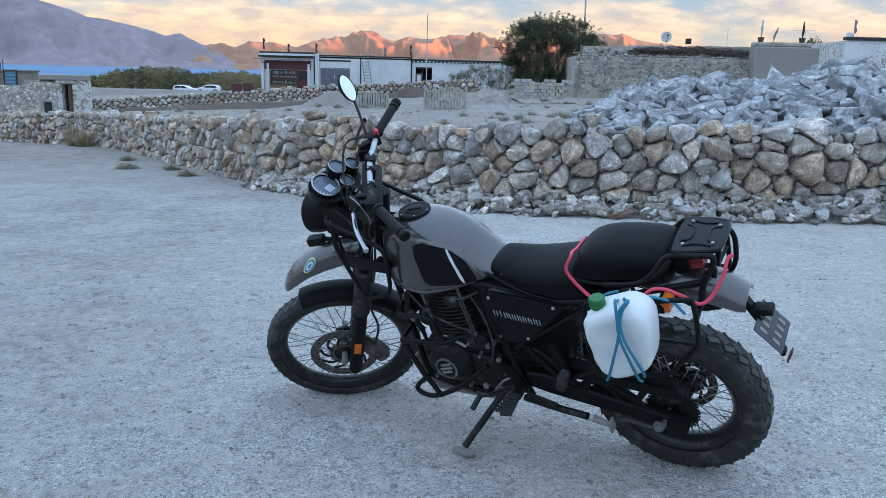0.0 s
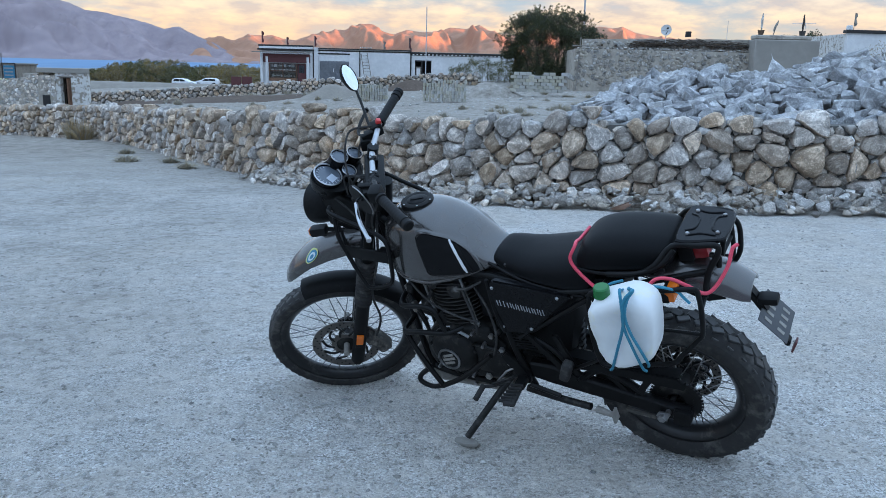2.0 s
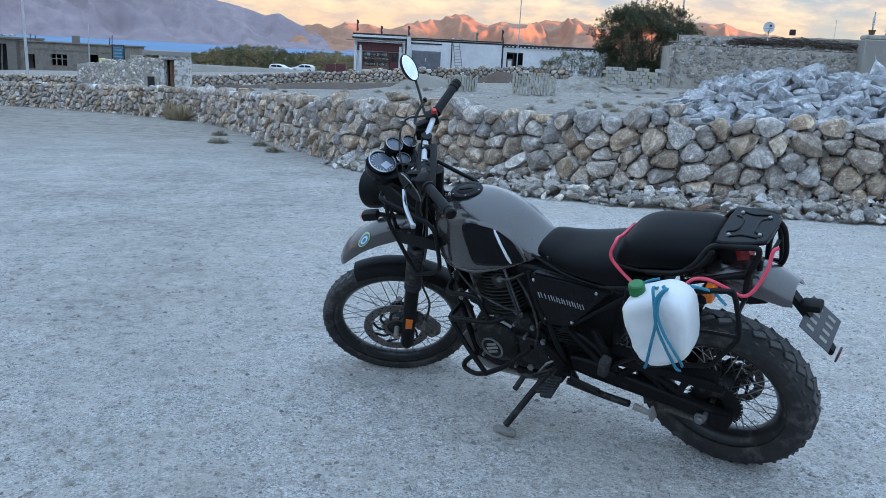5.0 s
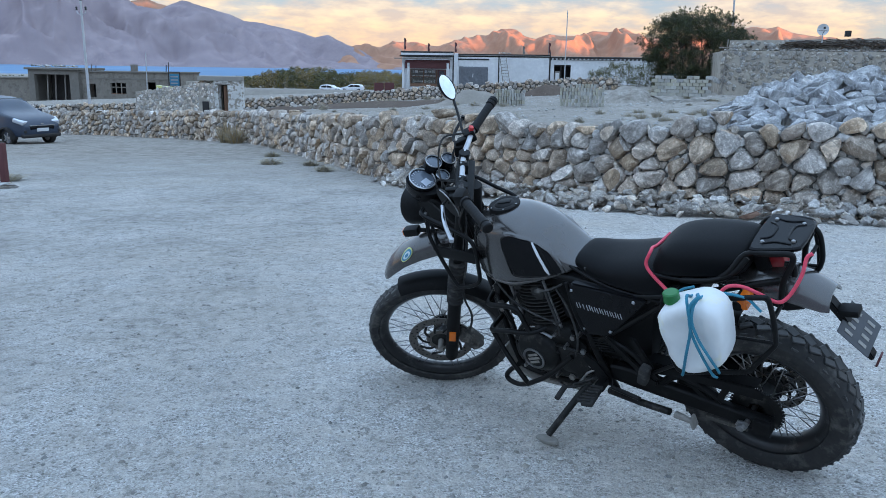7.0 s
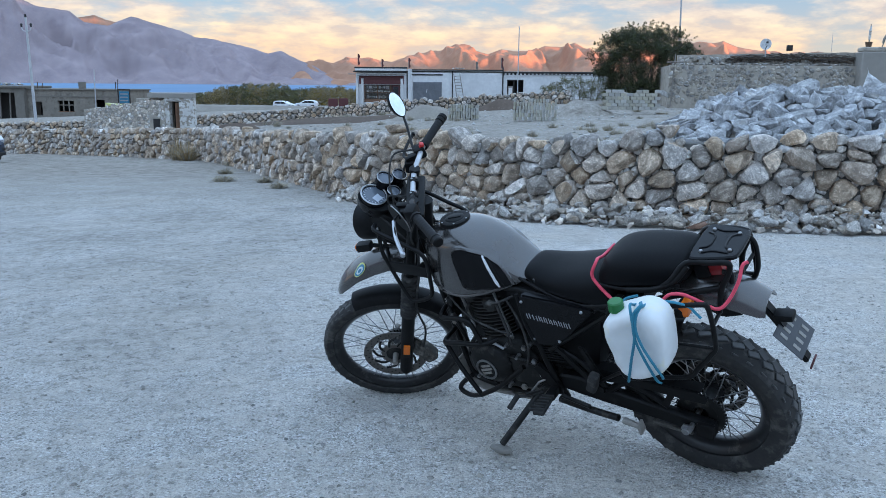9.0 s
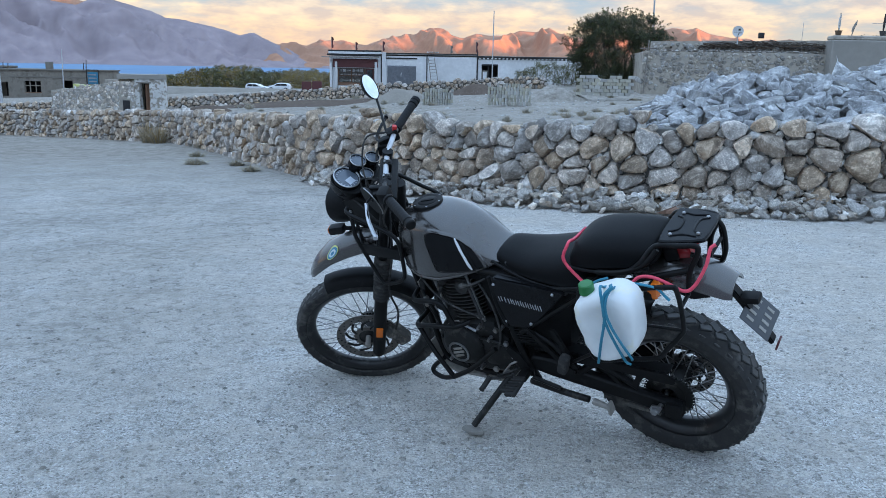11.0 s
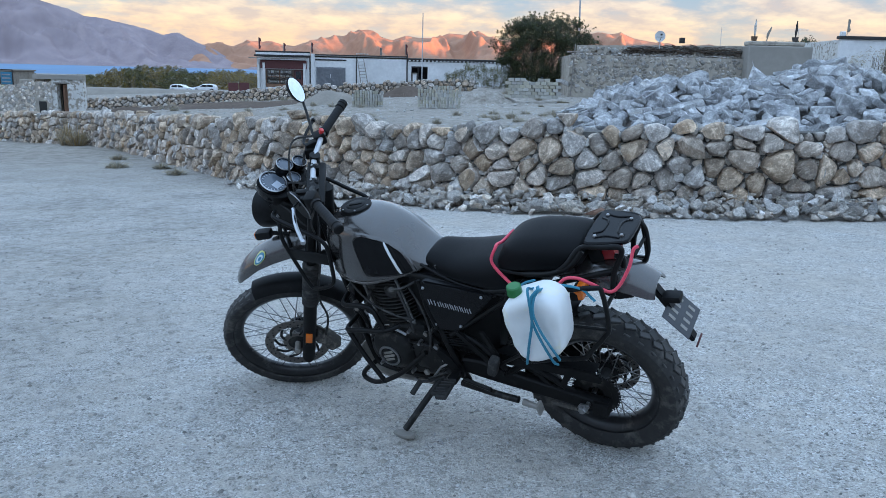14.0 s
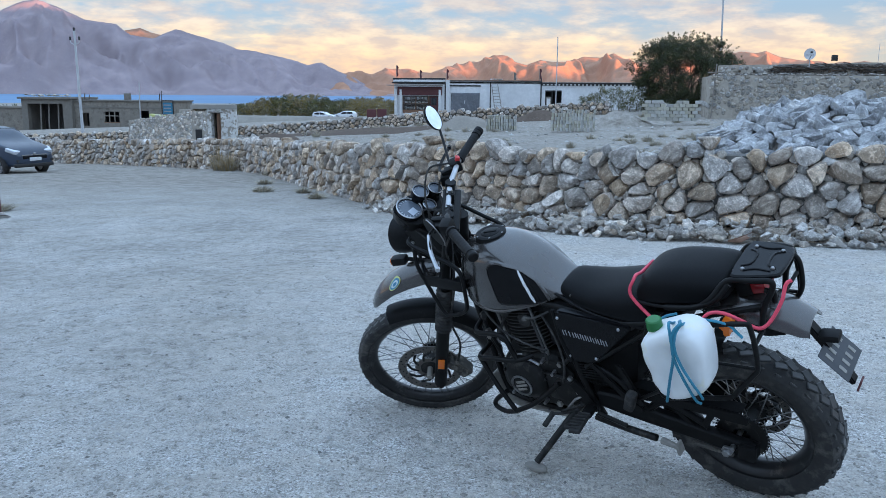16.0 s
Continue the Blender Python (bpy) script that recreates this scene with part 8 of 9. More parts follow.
        for k in range(9):
            t = k / 8
            w = 0.025 + 0.055 * math.sin(math.pi * t) + 0.05 * noise.noise((t * 9, x, 0)) ** 2
            cx = x + (0.25 * t if kind == 1 else 0.02 * t) + 0.03 * noise.noise((t * 4, x, 3))
            z = 4.15 + (zt - 4.15) * t
            rings.append([(cx - w, y - 0.4, z), (cx, y - 0.46, z), (cx + w, y - 0.4, z), (cx, y - 0.34, z)])
        part("cloth", loft(bm, rings), ("old_whitewash", "plaster_grey", "black_trim")[kind], r)
    aer = thing("aerial", "thin metal aerial on the flat roof", "aerial")
    part("boom", rod((20.0, y - 0.4, 4.67), (21.5, y - 0.4, 4.71), 0.014, 5), "pole_metal", aer)
    part("mast", rod((20.85, y - 0.4, 3.9), (20.85, y - 0.4, 4.75), 0.016, 5), "pole_metal", aer)
    part("mast", rod((16.2, y + 0.6, 3.4), (16.2, y + 0.6, 4.8), 0.014, 5), "pole_metal", aer)
    for k in range(5):
        part("element", rod((20.1 + 0.32 * k, y - 0.6, 4.68), (20.1 + 0.32 * k, y - 0.2, 4.68), 0.008, 4), "pole_metal", aer)


ruin()


def white_house():
    root = thing("house", "whitewashed house with a black roof edge", "house")
    y = 62.0
    part("wall", wall_box(26.8, 40.0, y, y + 0.4, 0.5, 4.55), "whitewash", root, "whitewashed house wall")
    part("side_wall", wall_box(26.8, 27.2, y + 0.4, y + 8, 0.5, 4.5), "old_whitewash", root)
    part("coping", wall_box(26.65, 40.1, y - 0.15, y + 0.5, 4.55, 4.78), "black_trim", root)
    part("roof", wall_box(26.9, 40.0, y + 0.45, y + 8, 4.35, 4.53), "mud_wall", root)
    ragged_flag(root, 27.3, y + 0.3, 4.6, 6.0, "plaster_grey")
    ragged_flag(root, 30.6, y + 0.3, 4.6, 5.9, "plaster_grey")
    part("parapet_block", bx((0.35, 0.35, 0.4), (26.95, y + 0.2, 4.9), bevel=0.04), "whitewash", root)


white_house()


def brick_stack(x0, x1, y, base, rows, bw, bh, seed, gap=0.28, flat=False):
    """Cement blocks set out to dry in open rows, one above the other."""
    rnd = random.Random(seed)
    root = thing("block_stack", "drying stack of pale grey cement blocks", "block stack", group="block stacks")
    n = int((x1 - x0) / bw)
    me = finish("brick", bx((bw * (1 - gap), 0.34, bh * 0.94), bevel=0.012, seg=1), "block", True, 30)
    for r in range(rows):
        for k in range(n):
            if r == rows - 1 and rnd.random() < 0.25:
                continue
            o = new("brick", me)
            o.parent = root
            o.matrix_basis = pose(x0 + bw * (k + 0.5 + 0.5 * (r % 2) * flat) + rnd.uniform(-0.015, 0.015), y + rnd.uniform(-0.03, 0.03), base + bh * (r + 0.5), 0, 0, rnd.uniform(-4, 4))


brick_stack(-7.3, -5.35, 48.0, -0.78, 5, 0.155, 0.205, 1)
brick_stack(-3.24, -0.71, 46.0, -0.56, 6, 0.165, 0.205, 2)
brick_stack(1.83, 5.15, 50.0, 0.0, 6, 0.36, 0.20, 3, 0.1, True)


def heap(name, label, cat, x, y, rx, ry, h, material, seed):
    bm = bmesh.new()
    n, m = 40, 14
    rows = []
    for j in range(m + 1):
        t = j / m
        row = []
        for i in range(n):
            a = 2 * math.pi * i / n
            px, py = x + rx * t * math.cos(a), y + ry * t * math.sin(a)
            z = zg(px, py) - 0.06 + h * (1 - t ** 1.5) ** 1.2 * (1 + 0.25 * noise.noise((px * 0.9, py * 0.9, seed))) + 0.05 * noise.noise((px * 3, py * 3, seed)) * (1 - t)
            row.append(bm.verts.new((px, py, z)))
        rows.append(row)
    for v in rows[0][1:]:
        bm.verts.remove(v)
    rows[0] = [rows[0][0]] * n
    for a, b in zip(rows, rows[1:]):
        for k in range(n):
            vs = []
            for v in (a[k], a[(k + 1) % n], b[(k + 1) % n], b[k]):
                if v not in vs:
                    vs.append(v)
            try:
                bm.faces.new(vs)
            except ValueError:
                pass
    solo(name, bm, material, label, cat, auto=None)


heap("sand_mound", "low pale heap of builder's sand", "heap", -9.2, 51.5, 2.6, 1.6, 0.85, "sand_heap", 1)
heap("soil_mound", "brown heap of earth between the block stacks", "heap", -5.0, 57.0, 2.2, 1.5, 0.75, "soil", 2)
heap("gravel_mound", "grey heap of gravel by the block stacks", "heap", 0.6, 50.5, 2.3, 1.5, 0.95, "gravel", 3)
heap("soil_mound", "low dark brown mound of dug earth", "mound", -19.5, 45.0, 2.4, 1.4, 0.95, "soil", 4)
heap("soil_bank", "long bank of bare brown earth", "bank", -17.0, 54.0, 9.0, 2.5, 0.30, "soil", 5)


def hut():
    root = thing("hut", "small whitewashed stone hut with a brown plank door", "hut")
    y, zb = 45.0, -2.2
    part("wall", front_with_holes(-23.95, -22.15, zb, 0.48, [(-23.68, -23.05, zb, 0.24)], y, y + 0.4), "old_whitewash", root, "patchy whitewashed wall")
    part("side_wall", wall_box(-23.10, -22.75, y + 0.4, y + 1.2, zb, 0.46), "old_whitewash", root)
    part("back_wall", wall_box(-26.5, -22.85, y + 1.2, y + 1.5, zb, 0.4), "mud_wall", root)
    bm = slab(bmesh.new(), [(-25.0, y - 0.06), (-22.08, y - 0.06), (-22.12, y + 0.35), (-22.85, y + 1.5), (-25.6, y + 1.5)], 0.485, 0.74)
    bmesh.ops.transform(bm, matrix=Matrix(((1, 0, 0, 0), (0, 0, 1, 0), (0, 1, 0, 0), (0, 0, 0, 1))), verts=bm.verts)
    part("roof", bm, "plaster_grey", root, "flat grey mud roof")
    # the dark inside the hut, as a black sheet
    part("room", wall_box(-23.9, -23.0, y + 1.0, y + 1.1, zb, 0.4), "room_shade", root)
    d = part("door", bx((0.46, 0.05, 2.0), (-23.20, y + 0.30, -0.80), (0, 0, 38)), "brown_wood", root, "weathered brown plank door standing ajar")
    for k in range(4):
        a = radians(38)
        dx = -0.17 + 0.115 * k
        part("plank", bx((0.10, 0.02, 1.95), (-23.20 + dx * math.cos(a) + 0.036 * math.sin(a), y + 0.30 + dx * math.sin(a) - 0.036 * math.cos(a), -0.80), (0, 0, 38), 0.004, 1), "brown_wood", d)
    part("lintel", wall_box(-23.85, -22.9, y - 0.03, y + 0.2, 0.245, 0.33), "grey_wood", root)
    bm = bmesh.new()
    rings = []
    for i in range(31):
        x = -29.2 + 5.25 * i / 30
        t = -0.25 + 0.13 * (x + 29) + 0.10 * noise.noise((x * 1.8, 1, 0)) + 0.08 * noise.noise((x * 5, 1, 0))
        rings.append([(x, y - 0.05, zb), (x, y - 0.05 + 0.05 * noise.noise((x * 3, 2, 2)), t), (x, y + 0.5, t), (x, y + 0.5, zb)])
    part("stone_wall", loft(bm, rings), "mud_wall", root, "tumbledown stone wall beside the hut")
    # shade of the hole in the stones, as a dark slab on the wall
    part("wall_hole", wall_box(-24.70, -24.28, y - 0.12, y - 0.045, -1.5, -0.76), "room_shade", root)
    rnd = random.Random(9)
    v, f = [], []
    for p, poly in stone_cells(5.25, 2.2, 0.30, 0.10, rnd):
        x, z = -29.2 + p[0], -1.9 + p[1]
        if z < -0.22 + 0.13 * (x + 29) and not (-24.85 < x < -24.2 and z < -0.62):
            boulder(v, f, poly, p, lambda a, o, b: (-29.2 + a, y - 0.055 - o * 0.35, -1.9 + b), rnd, 0.06, 9, 0.04)
    ob = new("masonry", from_lists("masonry", v, f, "chink", True))
    ob.parent = root
    tagged(ob, "courses of pale rubble stones", kind="stuff")
    for k in range(60):
        x = rnd.uniform(-25.6, -23.9)
        bm = lump_small(rnd, rnd.uniform(0.12, 0.3), 0.6)
        bmesh.ops.translate(bm, verts=bm.verts, vec=(x, y + 0.2, 0.18 + 0.35 * rnd.random() * (1 - abs(x + 24.7))))
        part("stone", bm, "boulder", root)


hut()


def left_buildings():
    y = 85.0
    g = thing("gatehouse", "unfinished grey concrete gatehouse with an open bay", "building")
    zb = -3.2
    part("wall", front_with_holes(-69.6, -62.8, zb, 0.55, [(-68.8, -64.0, zb, 0.0)], y, y + 0.5), "raw_concrete", g)
    part("roof_beam", wall_box(-69.9, -62.6, y - 0.35, y + 5, 0.55, 0.80, 0.04), "raw_concrete", g)
    part("back_wall", wall_box(-69.6, -62.8, y + 5, y + 5.4, zb, 0.5), "raw_block", g)
    part("room", wall_box(-69.0, -63.6, y + 3.2, y + 3.3, zb, 0.0), "stick", g)
    for x in (-69.6, -63.2):
        part("side_wall", wall_box(x, x + 0.4, y + 0.5, y + 5, zb, 0.54), "raw_concrete", g)
    for x in (-67.6, -66.5, -65.2):
        part("prop", rod((x, y + 0.6, zb), (x + 0.2, y + 0.6, 0.0), 0.09, 8), "grey_wood", g, "thin wooden prop")
    rnd = random.Random(5)
    for k in range(16):
        bm = lump_small(rnd, rnd.uniform(0.3, 0.7), 0.6)
        bmesh.ops.translate(bm, verts=bm.verts, vec=(-69.2 + 0.4 * k, y + 0.4, 0.95 + 0.1 * rnd.random()))
        part("roof_stone", bm, "rubble", g)
    b = thing("building", "low unfinished block building with a barred wooden window", "building")
    part("wall", front_with_holes(-62.8, -51.0, -3.0, 0.35, [(-62.2, -60.9, -2.6, -1.0), (-58.95, -56.85, -2.15, -0.85), (-54.2, -53.0, -2.0, -0.7)], y + 0.5, y + 0.9), "raw_block", b, "bare block wall")
    part("roof", wall_box(-63.0, -50.8, y + 0.3, y + 7, 0.352, 0.50), "raw_concrete", b)
    part("side_wall", wall_box(-51.4, -51.0, y + 0.9, y + 7, -3.0, 0.35), "raw_block", b)
    # one dark sheet for the shade behind all the openings
    part("room", wall_box(-62.5, -51.5, y + 2.4, y + 2.5, -3.0, 0.3), "room_shade", b)
    part("band", wall_box(-62.8, -51.0, y + 0.44, y + 0.498, -0.45, -0.30, 0.005), "raw_concrete", b)
    w = part("window", wall_box(-59.0, -56.8, y + 0.55, y + 0.65, -2.2, -2.08), "brown_wood", b, "pale wooden window frame")
    for x in (-58.93, -58.25, -57.55, -56.87):
        part("window_frame", wall_box(x - 0.06, x + 0.06, y + 0.55, y + 0.65, -2.08, -0.88), "sand_heap", w)
    part("window_frame", wall_box(-58.9, -56.9, y + 0.56, y + 0.64, -1.40, -1.30), "sand_heap", w)
    for x in (-61.5, -60.9, -55.9, -51.7, -51.4):
        part("rebar", rod((x, y + 0.7, 0.3), (x + 0.1, y + 0.7, 1.4 + 0.3 * math.sin(x * 9)), 0.05, 5), "stick", b, "bare reinforcing bar")
    part("pier", wall_box(-56.2, -55.6, y + 0.6, y + 1.2, 0.45, 1.3), "raw_concrete", b)
    o = thing("shed", "low mud outbuilding beside the gatehouse", "building")
    part("wall", wall_box(-90.0, -69.7, y + 0.6, y + 4, -3.3, -0.55), "raw_block", o)
    part("roof_edge", wall_box(-90.0, -69.6, y + 0.4, y + 4.1, -0.55, -0.35), "sand_heap", o)
    s = thing("sign_board", "blue and white sign board in a dark frame", "sign")
    part("board", wall_box(-35.85, -35.0, 59.98, 60.04, -0.30, 0.62), "decal_blue", s)
    for z in (0.42, 0.16, -0.10):
        part("lettering_bar", wall_box(-35.75, -35.1, 59.955, 59.975, z - 0.05, z + 0.05, 0), "light_print", s)
    for x in (-35.95, -34.95):
        part("post", rod((x, 60.03, -2.4), (x, 60.03, 0.80), 0.05, 6), "black_trim", s)
    part("rail", rod((-35.95, 60.03, 0.78), (-34.95, 60.03, 0.78), 0.04, 6), "black_trim", s)
    e = thing("digger_arm", "yellow machine part behind the rubble wall", "machine")
    part("body", bx((1.2, 0.6, 0.35), (-37.0, 61.0, -0.55), (0, 6, 0), 0.06), "decal_yellow", e)
    r = thing("crash_barrier", "dark red roadside panel fence", "fence")
    part("panel", wall_box(-27.2, -26.1, 88, 88.1, -1.4, -0.28), "maroon", r)
    part("panel", wall_box(-26.0, -24.9, 88, 88.1, -1.4, -0.24), "maroon", r)
    f = thing("shed", "long low white shed by the shore", "building")
    part("wall", wall_box(-146, -131, 300, 306, -5.2, -3.9), "whitewash", f)
    part("roof", wall_box(-146.5, -130.5, 299.5, 306.5, -3.89, -3.6), "whitewash", f)


left_buildings()


def road():
    bm = bmesh.new()
    rings = [[(x, 100, zg(x, 100) + 0.10), (x, 124, zg(x, 122) + 0.10), (x, 124, zg(x, 122) - 0.5), (x, 100, zg(x, 100) - 0.5)] for x in range(-110, 20, 5)]
    loft(bm, rings)
    solo("road", bm, "road", "grey tarred road beyond the field wall", "road", kind="structure")


road()


def road_bank():
    """A low earth bank between the field wall and the road, which hides the wheels of the parked cars."""
    rings = []
    for i in range(61):
        x = -66 + 46 * i / 60
        e = smooth01(min(i, 60 - i) / 6)
        z0 = min(zg(x, y) for y in (108, 112, 116)) - 0.3
        top = max(zg(x, 112) + 0.1, z0 + 0.35 + (-1.86 + 0.06 * noise.noise((x * 0.7, 2, 0)) - z0 - 0.35) * e)
        rings.append([(x, 109.0, z0), (x, 110.6, z0 + (top - z0) * 0.8), (x, 111.8, top), (x, 112.8, top), (x, 114.6, z0)])
    solo("road_bank", loft(bmesh.new(), rings), "sand_heap", "low bare earth bank along the far road", "bank", kind="structure")


road_bank()


def car_profile(length, height, hood, sedan=0.0):
    """Side outline of a hatchback: (x, top, bottom) along it; nose at +x."""
    return [(-0.50, 0.62, 0.30), (-0.485, 0.80, 0.22), (-0.44, 0.93, 0.18), (-0.30, 0.99, 0.17), (-0.10, 1.0, 0.17), (0.06, 0.96, 0.17), (0.14, 0.84, 0.17), (0.22, 0.70, 0.17), (0.34, 0.64, 0.17), (0.44, 0.57, 0.18), (0.485, 0.47, 0.20), (0.50, 0.38, 0.26)]


def car(name, label, m, paint, L=3.85, W=1.66, H=1.50):
    root = thing(name, label, "car", m=m)
    rings = []
    belt = 0.60
    for x, t, b in car_profile(L, H, 0.6):
        ring = []
        hw = W / 2 * (1 - 0.20 * max(0, abs(x) - 0.36) / 0.14)
        zt, zb = t * H, b * H
        zw = min(zt, belt * H)
        roof = zt > belt * H + 0.02
        pts = [(1.0, zb + 0.04), (1.0, zb + (zw - zb) * 0.55), (0.97, zw), (0.97 - (0.17 * (zt - zw) / (0.4 * H) if roof else 0.03), zw + (zt - zw) * 0.85), (0.55 if roof else 0.6, zt + (0.0 if roof else 0.01))]
        ring = [(x * L, hw * f, z) for f, z in pts] + [(x * L, -hw * f, z) for f, z in reversed(pts)] + [(x * L, -hw * 0.9, zb), (x * L, hw * 0.9, zb)]
        rings.append(ring)
    body = part("body", loft(bmesh.new(), rings), paint, root, auto=30)
    mod = body.modifiers.new("smooth", "SUBSURF")
    mod.levels = mod.render_levels = 2
    # glass, laid on the cabin
    for s in (1, -1):
        bm = slab(bmesh.new(), [(-0.40 * L, 0.655 * H), (-0.37 * L, 0.86 * H), (-0.14 * L, 0.90 * H), (-0.14 * L, 0.63 * H)], W * 0.478 * s, W * 0.470 * s)
        part("side_window", bm, "glass_dark", root, "dark side window")
        bm = slab(bmesh.new(), [(-0.12 * L, 0.63 * H), (-0.12 * L, 0.90 * H), (0.03 * L, 0.87 * H), (0.17 * L, 0.64 * H)], W * 0.478 * s, W * 0.470 * s)
        part("side_window", bm, "glass_dark", root, "dark side window")
        part("wing_mirror", bx((0.10, 0.20, 0.13), (0.15 * L, W * 0.56 * s, 0.68 * H), bevel=0.04), paint, root)
        part("headlight", bx((0.42, 0.30, 0.15), (0.435 * L, W * 0.375 * s, 0.505 * H), (0, 18, -24 * s), 0.05, 3), "lamp_glass", root, "clear swept headlight")
        part("fog_lamp", bx((0.06, 0.16, 0.10), (0.490 * L, W * 0.36 * s, 0.31 * H), (0, 0, -18 * s), 0.02), "black_trim", root)
        for x in (0.315 * L, -0.325 * L):
            bm = lathe(bmesh.new(), [(0.20, 0.095), (0.285, 0.10), (0.305, 0.06), (0.305, -0.06), (0.285, -0.10), (0.20, -0.095)], (x, s * (W / 2 - 0.10), 0.30), 32)
            wh = part("wheel", bm, "rubber", root, "black tyre")
            bm = lathe(bmesh.new(), [(0.0, 0.07), (0.05, 0.08), (0.06, 0.06), (0.18, 0.065), (0.205, 0.09), (0.205, -0.05), (0.0, -0.05)], (x, s * (W / 2 - 0.10) if s > 0 else s * (W / 2 - 0.10), 0.30), 28, closed=False)
            for k in range(5):
                a = 2 * math.pi * k / 5
                box(bm, (0.13, 0.03, 0.045), (x + 0.12 * math.cos(a), s * (W / 2 - 0.02), 0.30 + 0.12 * math.sin(a)), (0, -math.degrees(a), 0))
            part("rim", bm, "alloy", wh, "silver alloy rim")
            bm = lathe(bmesh.new(), [(0.365, W * 0.002), (0.345, 0.10), (0.31, 0.10), (0.31, -0.20), (0.365, -0.2)], (x, s * (W / 2 - 0.10), 0.31), 24, a0=-12, a1=192)
            part("wheel_arch", bm, "black_trim", root)
    bm = bmesh.new()
    g = [(0.055 * L, 0.925 * H, 0.56), (0.195 * L, 0.665 * H, 0.66)]
    loft(bm, [[(x + 0.02, w, z + 0.03), (x + 0.02, -w, z + 0.03), (x, -w, z - 0.02), (x, w, z - 0.02)] for x, z, w in g])
    part("windscreen", bm, "glass_dark", root, "dark windscreen")
    part("grille", bx((0.08, 0.98, 0.26), (0.488 * L, 0, 0.335 * H), (0, 8, 0), 0.05, 3), "gloss_black", root, "black mesh grille")
    part("grille_bar", bx((0.09, 1.0, 0.030), (0.489 * L, 0, 0.425 * H), (0, 8, 0), 0.01), "chrome", root)
    part("bumper", bx((0.16, 1.50, 0.14), (0.478 * L, 0, 0.215 * H), bevel=0.05, seg=3), "black_trim", root)
    part("number_plate", bx((0.02, 0.46, 0.12), (0.503 * L, 0, 0.335 * H), (0, 8, 0), 0.006, 1), "white_print", root, "white number plate without legible marks")
    part("badge", bx((0.02, 0.12, 0.05), (0.497 * L, 0, 0.455 * H), (0, 20, 0), 0.01), "chrome", root)
    return root


cx_, cy_ = -21.85, 25.35
car("car", "dark blue hatchback parked by the stone wall", pose(cx_, cy_, zg(cx_, cy_), 0, 0, -15), "car_blue", 4.1, 1.76, 1.72)
c2 = car("car", "white hatchback parked beyond the far road", pose(-47.8, 130, zg(-47.8, 130) - 0.02, 0, 0, -4), "car_white", H=1.42)
c3 = copy_thing(c2, pose(-44.6, 131.5, zg(-44.6, 131.5), 0, 0, 184))
tagged(c3, "white estate car parked beyond the far road")


def red_post():
    root = thing("post", "short dark red metal post with a stone foot", "post")
    x, y = -9.72, 11.2
    z = zg(x, y)
    part("shaft", bx((0.10, 0.10, 0.75), (x, y, z + 0.36), bevel=0.015), "maroon", root)
    rnd = random.Random(2)
    for k in range(5):
        bm = lump_small(rnd, 0.26, 0.6)
        bmesh.ops.translate(bm, verts=bm.verts, vec=(x + rnd.uniform(-0.25, 0.25), y + rnd.uniform(-0.2, 0.2), z + 0.04))
        part("stone", bm, "rubble", root)


red_post()


def tuft(name, label, x, y, r, h, material, seed, n=150):
    """A dry plant of many thin stems."""
    rnd = random.Random(seed)
    z = zg(x, y)
    verts, faces = [], []
    for _ in range(n):
        a, q = rnd.uniform(0, 6.28), rnd.random() ** 0.6
        bx_, by_ = x + 0.35 * r * q * math.cos(a), y + 0.35 * r * q * math.sin(a)
        tx, ty = x + r * q * math.cos(a + rnd.uniform(-0.4, 0.4)), y + r * q * math.sin(a)
        tz = z + h * rnd.uniform(0.45, 1.0) * (1.1 - 0.6 * q)
        mx, my, mz = (bx_ * 0.6 + tx * 0.4), (by_ * 0.6 + ty * 0.4), z + (tz - z) * 0.6
        w = 0.006 + 0.02 * r * 0.2
        k = len(verts)
        for px, py, pz, ww in ((bx_, by_, z - 0.03, w), (mx, my, mz, w * 0.8), (tx, ty, tz, w * 0.25)):
            verts += [(px - ww, py, pz), (px + ww * 0.5, py + ww, pz), (px + ww * 0.5, py - ww, pz)]
        for j in (0, 3):
            for i in range(3):
                faces.append((k + j + i, k + j + (i + 1) % 3, k + j + 3 + (i + 1) % 3, k + j + 3 + i))
    tagged(new(name, from_lists(name, verts, faces, material)), label, "plant", group="dry shrubs")


tuft("dry_shrub", "tall dry straw-coloured weeds at the wall's corner", -12.4, 24.7, 0.55, 0.75, "dry_grass", 1, 260)
tuft("dry_shrub", "tall dry straw-coloured weeds at the wall's corner", -12.9, 25.0, 0.45, 0.9, "dry_grass", 2, 200)
for i_, (x_, y_, r_, h_) in enumerate(((-7.3, 16.3, 0.42, 0.16), (-9.6, 22.1, 0.5, 0.25), (-6.2, 15.9, 0.3, 0.14), (-8.3, 18.6, 0.35, 0.16), (-10.6, 12.2, 0.5, 0.18), (-5.4, 14.6, 0.3, 0.14))):
    tuft("dry_shrub", "low grey cushion of dry scrub on gravel", x_, y_, r_, h_, "grey_shrub", 20 + i_, 220)
rs = random.Random(77)
for i_ in range(110):
    x_ = rs.uniform(-24, 8)
    y_ = rs.uniform(max(19.0, 14.0 - 1.15 * x_), 60)
    tuft("dry_shrub", "low grey-green scrub bush on the open field", x_, y_, rs.uniform(0.35, 0.75), rs.uniform(0.2, 0.42), "grey_shrub", 100 + i_, 110)
tuft("dry_shrub", "dry brown weeds along the field wall", -17.0, 60.0, 1.6, 0.55, "dry_grass", 61, 300)
tuft("dry_shrub", "dry brown weeds along the field wall", -20.5, 60.4, 1.3, 0.5, "dry_grass", 62, 240)

